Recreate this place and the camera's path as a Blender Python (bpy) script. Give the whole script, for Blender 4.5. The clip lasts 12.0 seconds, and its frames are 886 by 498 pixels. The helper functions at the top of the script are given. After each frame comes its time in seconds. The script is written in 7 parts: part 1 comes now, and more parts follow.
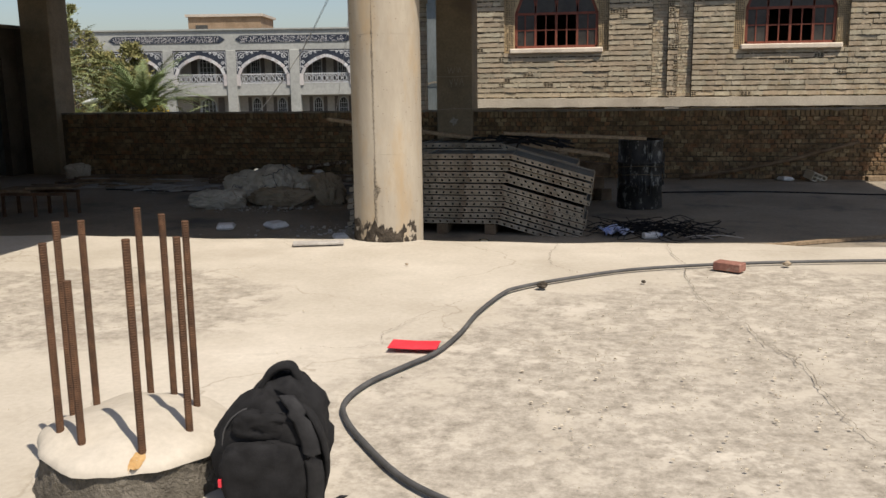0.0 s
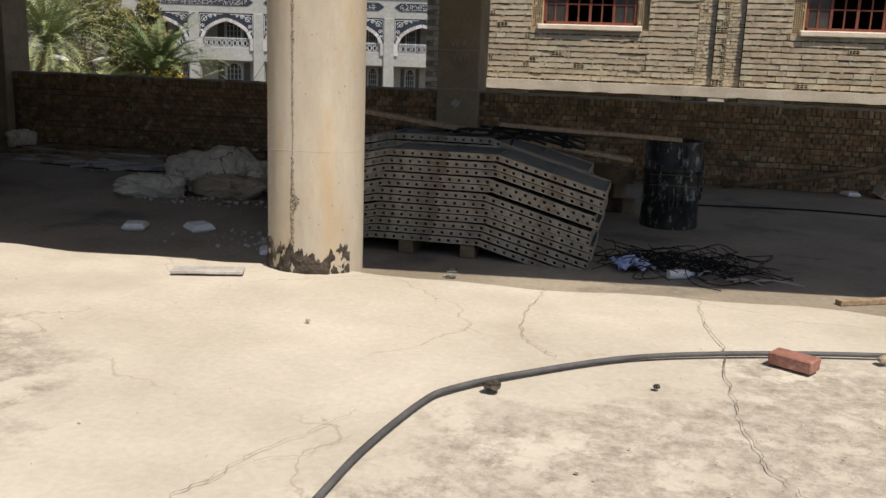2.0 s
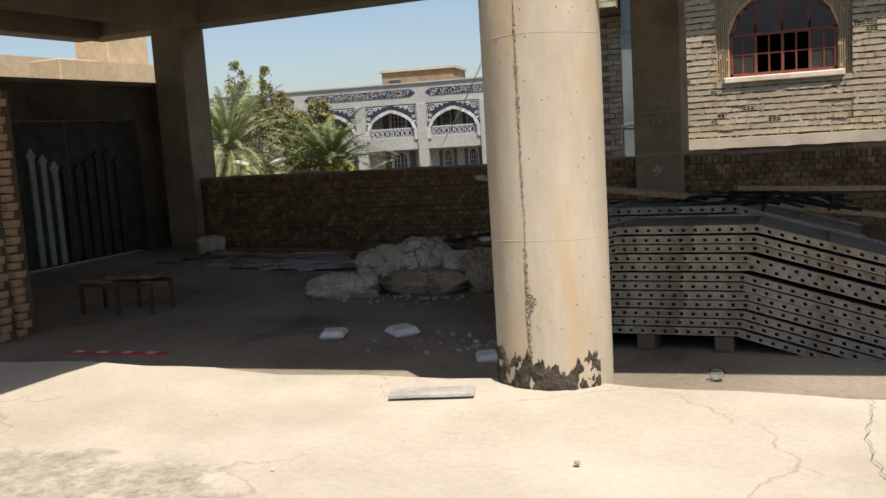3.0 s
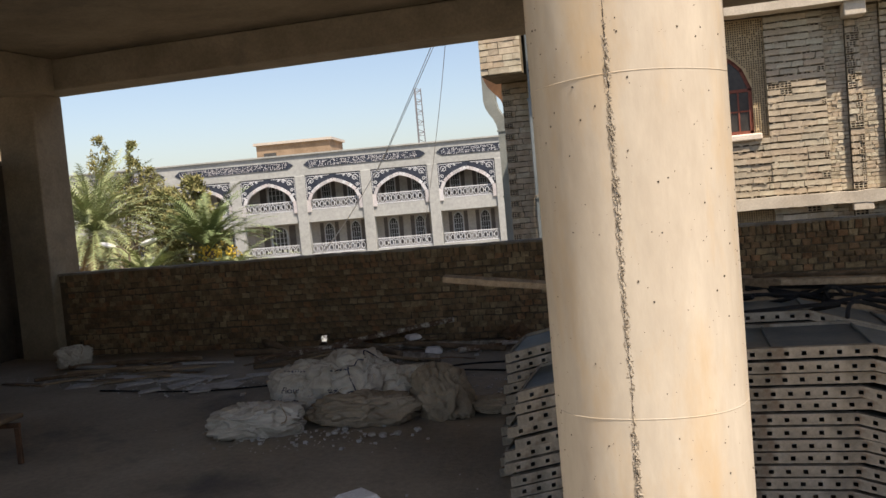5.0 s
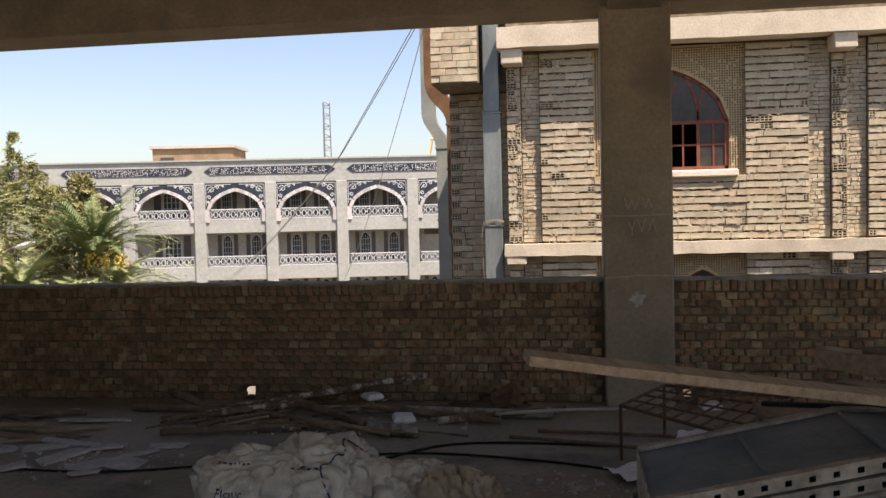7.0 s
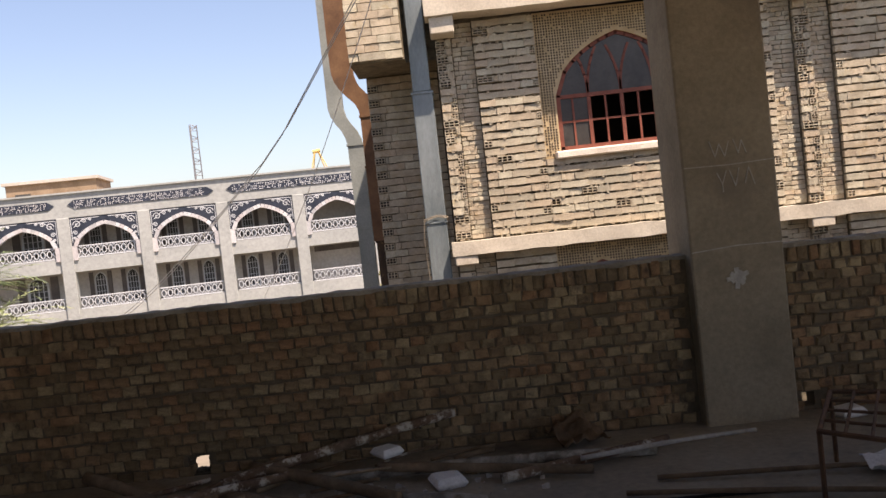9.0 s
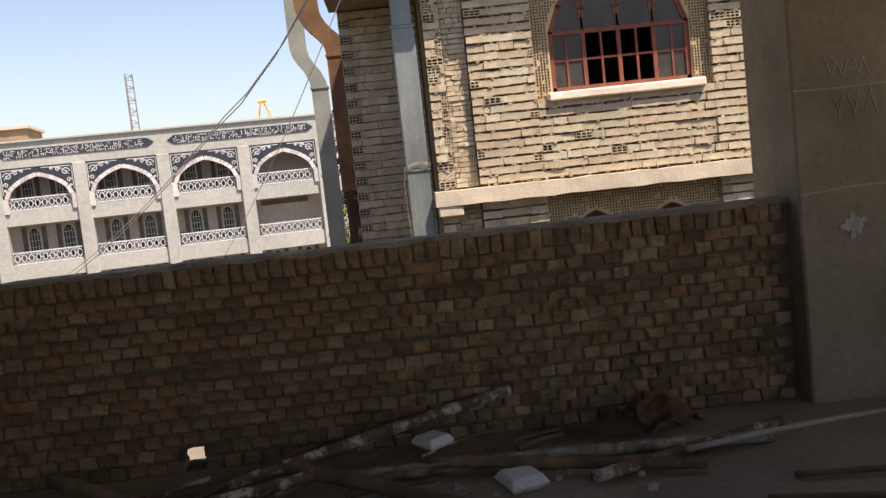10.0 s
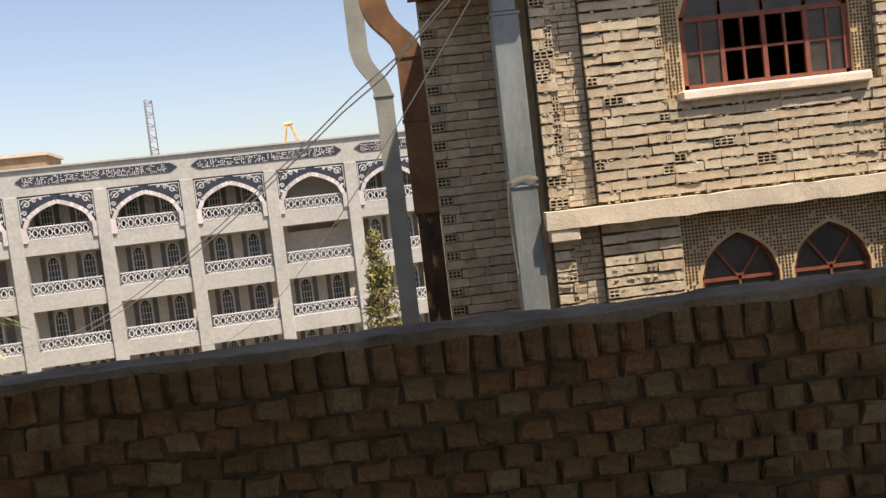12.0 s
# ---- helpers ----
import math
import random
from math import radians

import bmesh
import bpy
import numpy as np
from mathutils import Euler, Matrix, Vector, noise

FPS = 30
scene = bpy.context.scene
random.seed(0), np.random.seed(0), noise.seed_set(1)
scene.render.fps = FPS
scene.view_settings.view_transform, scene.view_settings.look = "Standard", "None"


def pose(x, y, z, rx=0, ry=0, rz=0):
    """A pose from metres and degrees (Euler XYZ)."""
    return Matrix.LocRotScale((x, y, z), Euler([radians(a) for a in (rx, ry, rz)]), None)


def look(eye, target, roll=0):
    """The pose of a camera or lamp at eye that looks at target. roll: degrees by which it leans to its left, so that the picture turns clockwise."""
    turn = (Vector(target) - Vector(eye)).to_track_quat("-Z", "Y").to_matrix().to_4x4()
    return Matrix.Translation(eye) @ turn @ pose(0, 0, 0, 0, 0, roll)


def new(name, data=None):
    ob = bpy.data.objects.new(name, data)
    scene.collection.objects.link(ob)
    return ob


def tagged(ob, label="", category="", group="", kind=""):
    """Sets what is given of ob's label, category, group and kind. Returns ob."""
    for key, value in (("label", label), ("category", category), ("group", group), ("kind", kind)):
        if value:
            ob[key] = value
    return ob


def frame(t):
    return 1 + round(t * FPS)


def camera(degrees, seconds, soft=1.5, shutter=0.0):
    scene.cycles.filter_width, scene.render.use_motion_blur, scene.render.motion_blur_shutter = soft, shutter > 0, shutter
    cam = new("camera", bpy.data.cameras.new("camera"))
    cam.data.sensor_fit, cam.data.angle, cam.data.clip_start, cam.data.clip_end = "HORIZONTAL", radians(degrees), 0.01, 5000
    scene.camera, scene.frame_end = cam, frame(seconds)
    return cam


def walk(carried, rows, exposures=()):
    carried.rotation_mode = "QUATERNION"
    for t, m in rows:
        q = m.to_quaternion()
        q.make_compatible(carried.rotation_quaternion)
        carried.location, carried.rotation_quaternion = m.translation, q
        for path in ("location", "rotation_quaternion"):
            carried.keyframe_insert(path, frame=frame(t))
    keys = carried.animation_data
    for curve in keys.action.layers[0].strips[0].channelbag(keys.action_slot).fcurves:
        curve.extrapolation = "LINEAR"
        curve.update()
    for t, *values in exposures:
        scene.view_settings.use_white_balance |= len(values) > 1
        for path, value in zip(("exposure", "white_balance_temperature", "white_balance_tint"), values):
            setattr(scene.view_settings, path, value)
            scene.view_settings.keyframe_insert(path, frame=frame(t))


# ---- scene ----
cam = camera(52.8, 12.0)
METRES, EYE, TILT, LEAN, TURN = 14.0, 1.34, 0.0, 0.0, 11.0
ROWS = [
    (0.0, 0.0, 0.0, 0.0, -0.14, -10.66, 0.74),
    (0.5, 0.0131, 0.0361, -0.0019, -4.71, -11.99, 0.89),
    (1.0, 0.0242, 0.0738, -0.0055, -7.28, -13.43, -1.96),
    (1.5, 0.0356, 0.1169, -0.0032, -4.72, -13.41, -1.79),
    (2.0, 0.0388, 0.1589, -0.001, 2.49, -12.21, -2.04),
    (2.5, 0.0256, 0.1957, -0.0024, 9.25, -11.32, -1.02),
    (3.0, 0.0003, 0.2277, -0.0047, 12.34, -7.19, 3.57),
    (5.0, -0.0618, 0.3526, 0.0063, 4.22, -3.35, 5.01),
    (5.5, -0.0783, 0.3912, 0.0078, 1.29, -2.77, 3.21),
    (6.0, -0.0938, 0.4306, 0.0096, -3.31, -3.03, 4.71),
    (6.5, -0.1077, 0.4715, 0.009, -2.91, -3.23, 4.29),
    (7.0, -0.1246, 0.5084, 0.0094, -2.41, -2.34, 1.36),
    (9.0, -0.1835, 0.674, -0.0054, -10.46, -1.94, 6.27),
    (9.5, -0.198, 0.716, -0.0069, -12.98, -3.71, 7.03),
    (10.0, -0.2105, 0.7595, -0.0087, -14.26, -5.22, 6.13),
    (10.5, -0.2209, 0.8014, -0.0099, -18.02, -5.78, 5.49),
    (11.0, -0.2324, 0.8476, -0.0086, -15.81, -5.26, 5.07),
    (11.5, -0.2445, 0.892, -0.0082, -14.36, -4.77, 6.07),
    (12.0, -0.2512, 0.932, -0.0084, -13.41, -3.47, 6.63),
]
walk(cam, [(t, pose(0, 0, EYE, TILT, LEAN, TURN) @ pose(METRES * x, METRES * y, METRES * z, 90 + pitch, roll, yaw)) for t, x, y, z, yaw, pitch, roll in ROWS],
     [(0.0, 0.12, 7000, 13), (2.6, 0.17, 7000, 13), (3.0, 0.35, 7030, 13), (4.0, 0.52, 7150, 15), (5.0, 0.72, 7300, 17), (5.6, 0.7, 7350, 17), (6.4, 0.9, 7450, 18), (9.0, 1.03, 7500, 23), (9.9, 0.98, 7600, 21), (10.5, 1.3, 7700, 19), (11.0, 1.18, 7700, 19), (11.5, 1.16, 7700, 18), (12.0, 0.85, 7800, 19)])
# ---- world, sun, exposure ----
world = bpy.data.worlds.new("sky")
scene.world = world
world.use_nodes = True
wn = world.node_tree.nodes
sky = wn.new("ShaderNodeTexSky")
sky.sky_type = "NISHITA"
sky.sun_disc = False
SUN = Vector((0.42, -0.365, 1.0)).normalized()
sky.sun_elevation = math.asin(SUN.z)
sky.sun_rotation = math.atan2(SUN.x, SUN.y)
sky.air_density = 1.0
sky.dust_density = 1.5
sky.ozone_density = 3.0
wn["Background"].inputs["Strength"].default_value = 0.11
world.node_tree.links.new(sky.outputs[0], wn["Background"].inputs["Color"])
sun = new("sun", bpy.data.lights.new("sun", "SUN"))
sun.data.energy = 5.0
sun.data.angle = radians(0.53)
sun.data.color = (1.0, 0.95, 0.87)
sun.matrix_world = look(SUN * 40, (0, 0, 0))


# ---- materials ----
def material(name, colours, scale=3.0, fine=40.0, rough=0.85, bump=0.3, metal=0.0, per_object=0.0, per_island=0.0,
             spots=None, spot_scale=1.2, spot_at=(0.55, 0.7), depth=0.01, stretch=(1, 1, 1), grain=0.17, red=0.0):
    """Two scales of noise mixed from a dark and a light colour, grain in the bump, optional stains of a third colour."""
    m = bpy.data.materials.new(name)
    m.use_nodes = True
    nodes, links = m.node_tree.nodes, m.node_tree.links
    bsdf = nodes["Principled BSDF"]
    bsdf.inputs["Roughness"].default_value = rough
    bsdf.inputs["Metallic"].default_value = metal
    bsdf.inputs["Specular IOR Level"].default_value = 0.3
    geo = nodes.new("ShaderNodeTexCoord")
    mapping = nodes.new("ShaderNodeMapping")
    mapping.inputs["Scale"].default_value = stretch
    links.new(geo.outputs["Object"], mapping.inputs["Vector"])

    def noise_node(s, detail, rough_=0.6):
        n = nodes.new("ShaderNodeTexNoise")
        n.inputs["Scale"].default_value = s
        n.inputs["Detail"].default_value = detail
        n.inputs["Roughness"].default_value = rough_
        links.new(mapping.outputs[0], n.inputs["Vector"])
        return n.outputs["Fac"]

    def ramp(fac, a, b, c0=(0, 0, 0), c1=(1, 1, 1)):
        r = nodes.new("ShaderNodeValToRGB")
        r.color_ramp.elements[0].position, r.color_ramp.elements[1].position = a, b
        r.color_ramp.elements[0].color, r.color_ramp.elements[1].color = (*c0, 1), (*c1, 1)
        links.new(fac, r.inputs["Fac"])
        return r.outputs["Color"]

    def mix(kind, fac, a, b):
        x = nodes.new("ShaderNodeMix")
        x.data_type, x.blend_type = "RGBA", kind
        for k, v in ((0, fac), (6, a), (7, b)):
            if isinstance(v, (int, float)):
                x.inputs[k].default_value = v
            elif isinstance(v, tuple):
                x.inputs[k].default_value = (*v, 1)
            else:
                links.new(v, x.inputs[k])
        return x.outputs[2]

    large, small = noise_node(scale, 5), noise_node(fine, 4, 0.7)
    col = ramp(large, 0.33, 0.68, *colours[:2])
    col = mix("MULTIPLY", 1.0, col, ramp(small, 0.25, 0.75, (1 - 1.3 * grain,) * 3, (1 + 0.7 * grain,) * 3))
    if spots:
        col = mix("MIX", ramp(noise_node(spot_scale, 8, 0.65), *spot_at), col, spots)
    if per_object or per_island:
        if per_island:
            rnd = nodes.new("ShaderNodeNewGeometry").outputs["Random Per Island"]
        else:
            rnd = nodes.new("ShaderNodeObjectInfo").outputs["Random"]
        amount = per_object or per_island
        r = nodes.new("ShaderNodeValToRGB")
        r.color_ramp.elements[0].color = (1 - amount, 1 - amount * 1.05, 1 - amount * 1.1, 1)
        r.color_ramp.elements[1].color = (1 + amount * 0.7, 1 + amount * 0.75, 1 + amount * 0.7, 1)
        e = r.color_ramp.elements.new(0.45)
        e.color = (1.0, 0.9, 0.86, 1)
        if red:
            e = r.color_ramp.elements.new(0.62)
            e.color = (1.0 + red, 0.82 - 0.2 * red, 0.74 - 0.3 * red, 1)
            e = r.color_ramp.elements.new(0.74)
            e.color = (0.8, 0.78, 0.76, 1)
        links.new(rnd, r.inputs["Fac"])
        col = mix("MULTIPLY", 1.0, col, r.outputs["Color"])
    links.new(col, bsdf.inputs["Base Color"])
    if bump:
        b = nodes.new("ShaderNodeBump")
        b.inputs["Strength"].default_value = bump
        b.inputs["Distance"].default_value = depth
        add = nodes.new("ShaderNodeMath")
        add.operation = "ADD"
        links.new(large, add.inputs[0])
        links.new(small, add.inputs[1])
        links.new(add.outputs[0], b.inputs["Height"])
        links.new(b.outputs[0], bsdf.inputs["Normal"])
    return m


def glass(name, tint=(0.9, 0.95, 0.97), rough=0.03):
    m = bpy.data.materials.new(name)
    m.use_nodes = True
    bsdf = m.node_tree.nodes["Principled BSDF"]
    bsdf.inputs["Base Color"].default_value = (*tint, 1)
    bsdf.inputs["Transmission Weight"].default_value = 1.0
    bsdf.inputs["Roughness"].default_value = rough
    return m


SCREED = material("pale_screed", ((0.39, 0.353, 0.288), (0.515, 0.475, 0.402)), 0.9, 30, 0.92, 0.14, spots=(0.36, 0.32, 0.26), spot_scale=0.55, spot_at=(0.56, 0.74), depth=0.008, grain=0.1)


def worn_screed(m):
    """Adds to the screed a large worn area, where its skin has come off in flakes and grey grit shows."""
    nodes, links = m.node_tree.nodes, m.node_tree.links
    bsdf = nodes["Principled BSDF"]
    old = bsdf.inputs["Base Color"].links[0].from_socket
    bump = bsdf.inputs["Normal"].links[0].from_node
    height = bump.inputs["Height"].links[0].from_socket
    tc = nodes.new("ShaderNodeTexCoord")

    def math_node(op, a, b):
        n = nodes.new("ShaderNodeMath")
        n.operation = op
        for i, v in enumerate((a, b)):
            if isinstance(v, (int, float)):
                n.inputs[i].default_value = v
            else:
                links.new(v, n.inputs[i])
        return n.outputs[0]

    def tex(scale, detail, rough):
        n = nodes.new("ShaderNodeTexNoise")
        n.inputs["Scale"].default_value, n.inputs["Detail"].default_value, n.inputs["Roughness"].default_value = scale, detail, rough
        links.new(tc.outputs["Object"], n.inputs["Vector"])
        return n.outputs["Fac"]

    def step(v, a, b):
        r = nodes.new("ShaderNodeMapRange")
        r.interpolation_type = "SMOOTHSTEP"
        r.inputs["From Min"].default_value, r.inputs["From Max"].default_value = a, b
        links.new(v, r.inputs["Value"])
        return r.outputs["Result"]

    split = nodes.new("ShaderNodeSeparateXYZ")
    links.new(tc.outputs["Object"], split.inputs[0])
    dx = math_node("DIVIDE", math_node("SUBTRACT", split.outputs["X"], 2.1), 2.9)
    dy = math_node("DIVIDE", math_node("SUBTRACT", split.outputs["Y"], 3.6), 2.7)
    away = math_node("ADD", math_node("MULTIPLY", dx, dx), math_node("MULTIPLY", dy, dy))
    ex = math_node("DIVIDE", math_node("SUBTRACT", split.outputs["X"], -3.4), 1.5)
    ey = math_node("DIVIDE", math_node("SUBTRACT", split.outputs["Y"], 4.9), 1.1)
    away = math_node("MINIMUM", away, math_node("ADD", math_node("ADD", math_node("MULTIPLY", ex, ex), 0.35), math_node("MULTIPLY", ey, ey)))
    area = step(math_node("ADD", math_node("SUBTRACT", 1.5, away), math_node("MULTIPLY", math_node("SUBTRACT", tex(0.9, 6, 0.6), 0.5), 2.2)), -0.1, 0.5)
    flake = step(math_node("ADD", tex(3.4, 10, 0.74), math_node("MULTIPLY", area, 0.1)), 0.5, 0.6)
    worn = math_node("MULTIPLY", area, flake)
    mix = nodes.new("ShaderNodeMix")
    mix.data_type = "RGBA"
    ramp = nodes.new("ShaderNodeValToRGB")
    ramp.color_ramp.elements[0].position, ramp.color_ramp.elements[1].position = 0.32, 0.66
    ramp.color_ramp.elements[0].color, ramp.color_ramp.elements[1].color = (0.15, 0.13, 0.1, 1), (0.48, 0.44, 0.37, 1)
    links.new(tex(11, 12, 0.82), ramp.inputs["Fac"])
    links.new(worn, mix.inputs[0])
    links.new(old, mix.inputs[6])
    links.new(ramp.outputs["Color"], mix.inputs[7])
    # hairline cracks all over
    vor = nodes.new("ShaderNodeTexVoronoi")
    vor.feature = "DISTANCE_TO_EDGE"
    vor.inputs["Scale"].default_value = 0.62
    warp = nodes.new("ShaderNodeVectorMath")
    warp.operation = "ADD"
    wob = nodes.new("ShaderNodeTexNoise")
    wob.inputs["Scale"].default_value, wob.inputs["Detail"].default_value = 1.7, 7
    links.new(tc.outputs["Object"], wob.inputs["Vector"])
    links.new(tc.outputs["Object"], warp.inputs[0])
    links.new(wob.outputs["Color"], warp.inputs[1])
    links.new(warp.outputs[0], vor.inputs["Vector"])
    line = math_node("MULTIPLY", math_node("SUBTRACT", 1.0, step(vor.outputs["Distance"], 0.0, 0.008)), step(tex(0.8, 3, 0.5), 0.40, 0.54))
    mix2 = nodes.new("ShaderNodeMix")
    mix2.data_type = "RGBA"
    links.new(math_node("MULTIPLY", line, 0.65), mix2.inputs[0])
    links.new(mix.outputs[2], mix2.inputs[6])
    mix2.inputs[7].default_value = (0.27, 0.235, 0.18, 1)
    links.new(mix2.outputs[2], bsdf.inputs["Base Color"])
    rough_height = math_node("SUBTRACT", math_node("ADD", height, math_node("MULTIPLY", worn, math_node("MULTIPLY", tex(30, 9, 0.8), 6.0))), math_node("ADD", math_node("MULTIPLY", worn, 3.0), line))
    links.new(rough_height, bump.inputs["Height"])


worn_screed(SCREED)
OLD_FLOOR = material("dusty_floor", ((0.2, 0.172, 0.132), (0.315, 0.275, 0.214)), 0.8, 22, 0.95, 0.5, spots=(0.1, 0.092, 0.08), spot_scale=0.9, depth=0.012)
CONCRETE = material("cast_concrete", ((0.205, 0.168, 0.118), (0.31, 0.26, 0.19)), 1.6, 30, 0.9, 0.35, spots=(0.17, 0.14, 0.11), spot_scale=1.1)
COLUMN = material("smooth_column_concrete", ((0.35, 0.303, 0.236), (0.48, 0.43, 0.345)), 3.2, 34, 0.8, 0.22, spots=(0.42, 0.3, 0.165), spot_scale=3.6, spot_at=(0.5, 0.78), depth=0.005, stretch=(1, 1, 0.3), grain=0.06)
MORTAR = material("grey_mortar", ((0.075, 0.058, 0.039), (0.155, 0.12, 0.081)), 6, 60, 0.95, 0.6)
CAP = material("weathered_cement_cap", ((0.17, 0.15, 0.12), (0.33, 0.295, 0.24)), 5, 60, 0.9, 0.8, spots=(0.13, 0.11, 0.09), spot_scale=4)
MAST = material("galvanised_mast", ((0.17, 0.17, 0.18), (0.25, 0.25, 0.26)), 3, 20, 0.6, 0, metal=0.3)
CEMENT = material("cement_cap", ((0.13, 0.105, 0.07), (0.22, 0.18, 0.125)), 3, 50, 0.9, 0.5)
BRICK = material("fired_brick", ((0.17, 0.124, 0.074), (0.345, 0.258, 0.152)), 9, 70, 0.92, 0.8, red=0.07, spots=(0.085, 0.066, 0.048), spot_scale=8, spot_at=(0.55, 0.68), per_object=0.4)
BRICK_ISLAND = material("fired_brick_far", ((0.17, 0.124, 0.074), (0.345, 0.258, 0.152)), 9, 70, 0.92, 0.8, red=0.07, spots=(0.085, 0.066, 0.048), spot_scale=8, spot_at=(0.55, 0.68), per_island=0.4)
YELLOW_BRICK = material("yellow_brick", ((0.37, 0.265, 0.155), (0.5, 0.375, 0.235)), 8, 60, 0.92, 0.5, per_island=0.25)
BLOCK = material("hollow_clay_block", ((0.35, 0.31, 0.222), (0.52, 0.468, 0.35)), 5, 45, 0.92, 0.8, per_object=0.12, spots=(0.36, 0.29, 0.17), spot_scale=7, spot_at=(0.56, 0.72))
BLOCK_ISLAND = material("hollow_clay_block_far", ((0.35, 0.31, 0.222), (0.52, 0.468, 0.35)), 5, 45, 0.92, 0.8, per_island=0.12, spots=(0.36, 0.29, 0.17), spot_scale=7, spot_at=(0.56, 0.72))
BLOCK_MORTAR = material("block_mortar", ((0.1, 0.083, 0.055), (0.22, 0.18, 0.118)), 6, 40, 0.95, 0.6, spots=(0.5, 0.4, 0.22), spot_at=(0.62, 0.75))
LEDGE = material("rough_concrete_ledge", ((0.46, 0.4, 0.31), (0.58, 0.52, 0.41)), 2, 30, 0.92, 0.5)
SILL = material("white_plaster_sill", ((0.62, 0.53, 0.42), (0.75, 0.67, 0.55)), 4, 40, 0.9, 0.4)
# near black: the shade inside block cells and brick holes, put into colour
CELL_SHADE = material("block_cell_shade", ((0.035, 0.03, 0.025), (0.06, 0.05, 0.04)), 5, 40, 0.95, 0)
PERFORATED = material("perforated_brick", ((0.42, 0.31, 0.17), (0.52, 0.40, 0.24)), 5, 50, 0.92, 0.4)
RED_FRAME = material("red_oxide_paint", ((0.16, 0.047, 0.029), (0.23, 0.075, 0.048)), 6, 60, 0.6, 0.2)
DUCT = material("blue_grey_sheet_metal", ((0.135, 0.16, 0.16), (0.23, 0.26, 0.256)), 2, 30, 0.45, 0.1, metal=0.25, stretch=(1, 1, 0.3))
DUCT_BROWN = material("rusty_brown_sheet", ((0.12, 0.06, 0.031), (0.22, 0.12, 0.06)), 2.5, 30, 0.6, 0.15, metal=0.2, spots=(0.1, 0.06, 0.04), spot_at=(0.6, 0.7))
RUSTED_THROUGH = material("rusted_through_sheet", ((0.035, 0.024, 0.017), (0.1, 0.062, 0.036)), 4, 40, 0.8, 0.5, spots=(0.36, 0.22, 0.08), spot_scale=5, spot_at=(0.57, 0.66), stretch=(1, 1, 0.4))
DUCT_GREEN = material("grey_green_sheet", ((0.22, 0.24, 0.22), (0.31, 0.33, 0.3)), 2, 30, 0.5, 0.1, metal=0.2)
WHITE_STONE = material("white_stone_cladding", ((0.315, 0.33, 0.312), (0.39, 0.402, 0.38)), 0.4, 5, 0.7, 0.1)
CREAM = material("cream_balcony_wall", ((0.42, 0.385, 0.335), (0.5, 0.465, 0.41)), 0.5, 6, 0.8, 0.1)
TILE_BLUE = material("dark_blue_tile", ((0.022, 0.028, 0.04), (0.042, 0.05, 0.07)), 2, 15, 0.35, 0)
TILE_WHITE = material("white_glazed_letter", ((0.5, 0.52, 0.53), (0.6, 0.62, 0.63)), 2, 15, 0.4, 0)
DARK_PANE = material("dark_window_pane", ((0.05, 0.05, 0.05), (0.09, 0.09, 0.085)), 1, 8, 0.15, 0)
SHUTTER = material("brown_shutter", ((0.1, 0.085, 0.075), (0.16, 0.14, 0.125)), 2, 20, 0.7, 0)
EARTH = material("dry_earth", ((0.17, 0.145, 0.11), (0.25, 0.215, 0.165)), 0.05, 0.8, 0.95, 0.3)
MUD_ROOF = material("mud_roof", ((0.42, 0.33, 0.21), (0.55, 0.44, 0.29)), 0.6, 8, 0.95, 0.3)
TAN_WALL = material("tan_brick_wall", ((0.24, 0.175, 0.115), (0.34, 0.255, 0.175)), 1.2, 9, 0.92, 0.3)
# near-black colour that carries the shade of the rooms behind the windows
ROOM_SHADE = material("room_shade_colour", ((0.05, 0.045, 0.04), (0.08, 0.07, 0.06)), 2, 20, 0.9, 0)


# ---- building blocks ----
def mesh_of(name, bm, mat, smooth=False):
    me = bpy.data.meshes.new(name)
    bm.to_mesh(me)
    bm.free()
    for one in (mat if isinstance(mat, (list, tuple)) else [mat]):
        me.materials.append(one)
    if smooth:
        me.polygons.foreach_set("use_smooth", [True] * len(me.polygons))
    return me


def part(name, bm, mat, parent=None, label="", smooth=False):
    ob = new(name, mesh_of(name, bm, mat, smooth))
    if parent is not None:
        ob.parent = parent
    return tagged(ob, label)


def thing(name, label, category, group="", kind="", at=None):
    ob = new(name)
    if at is not None:
        ob.matrix_world = at
    return tagged(ob, label, category, group, kind)


def box(bm, lo, hi, m=None, bevel=0.0):
    lo, hi = Vector(lo), Vector(hi)
    mid, size = (lo + hi) / 2, hi - lo
    mat = Matrix.Translation(mid) @ Matrix.Diagonal((*size, 1))
    made = bmesh.ops.create_cube(bm, size=1, matrix=mat)
    if bevel:
        edges = list({e for v in made["verts"] for e in v.link_edges})
        got = bmesh.ops.bevel(bm, geom=edges, offset=bevel, segments=1, affect="EDGES", profile=0.5)
        verts = list({v for f in got["faces"] for v in f.verts})
    else:
        verts = made["verts"]
    if m is not None:
        bmesh.ops.transform(bm, matrix=m, verts=verts)
    return verts


def boxes(*pairs, bevel=0.0, m=None):
    bm = bmesh.new()
    for lo, hi in pairs:
        box(bm, lo, hi, m, bevel)
    return bm


def rough_up(bm, amount, scale, seed=0.0, cuts=0):
    if cuts:
        bmesh.ops.subdivide_edges(bm, edges=bm.edges[:], cuts=cuts, use_grid_fill=True)
    for v in bm.verts:
        d = noise.noise_vector(v.co * scale + Vector((seed, seed * 2, seed * 3)))
        v.co += d * amount
    return bm


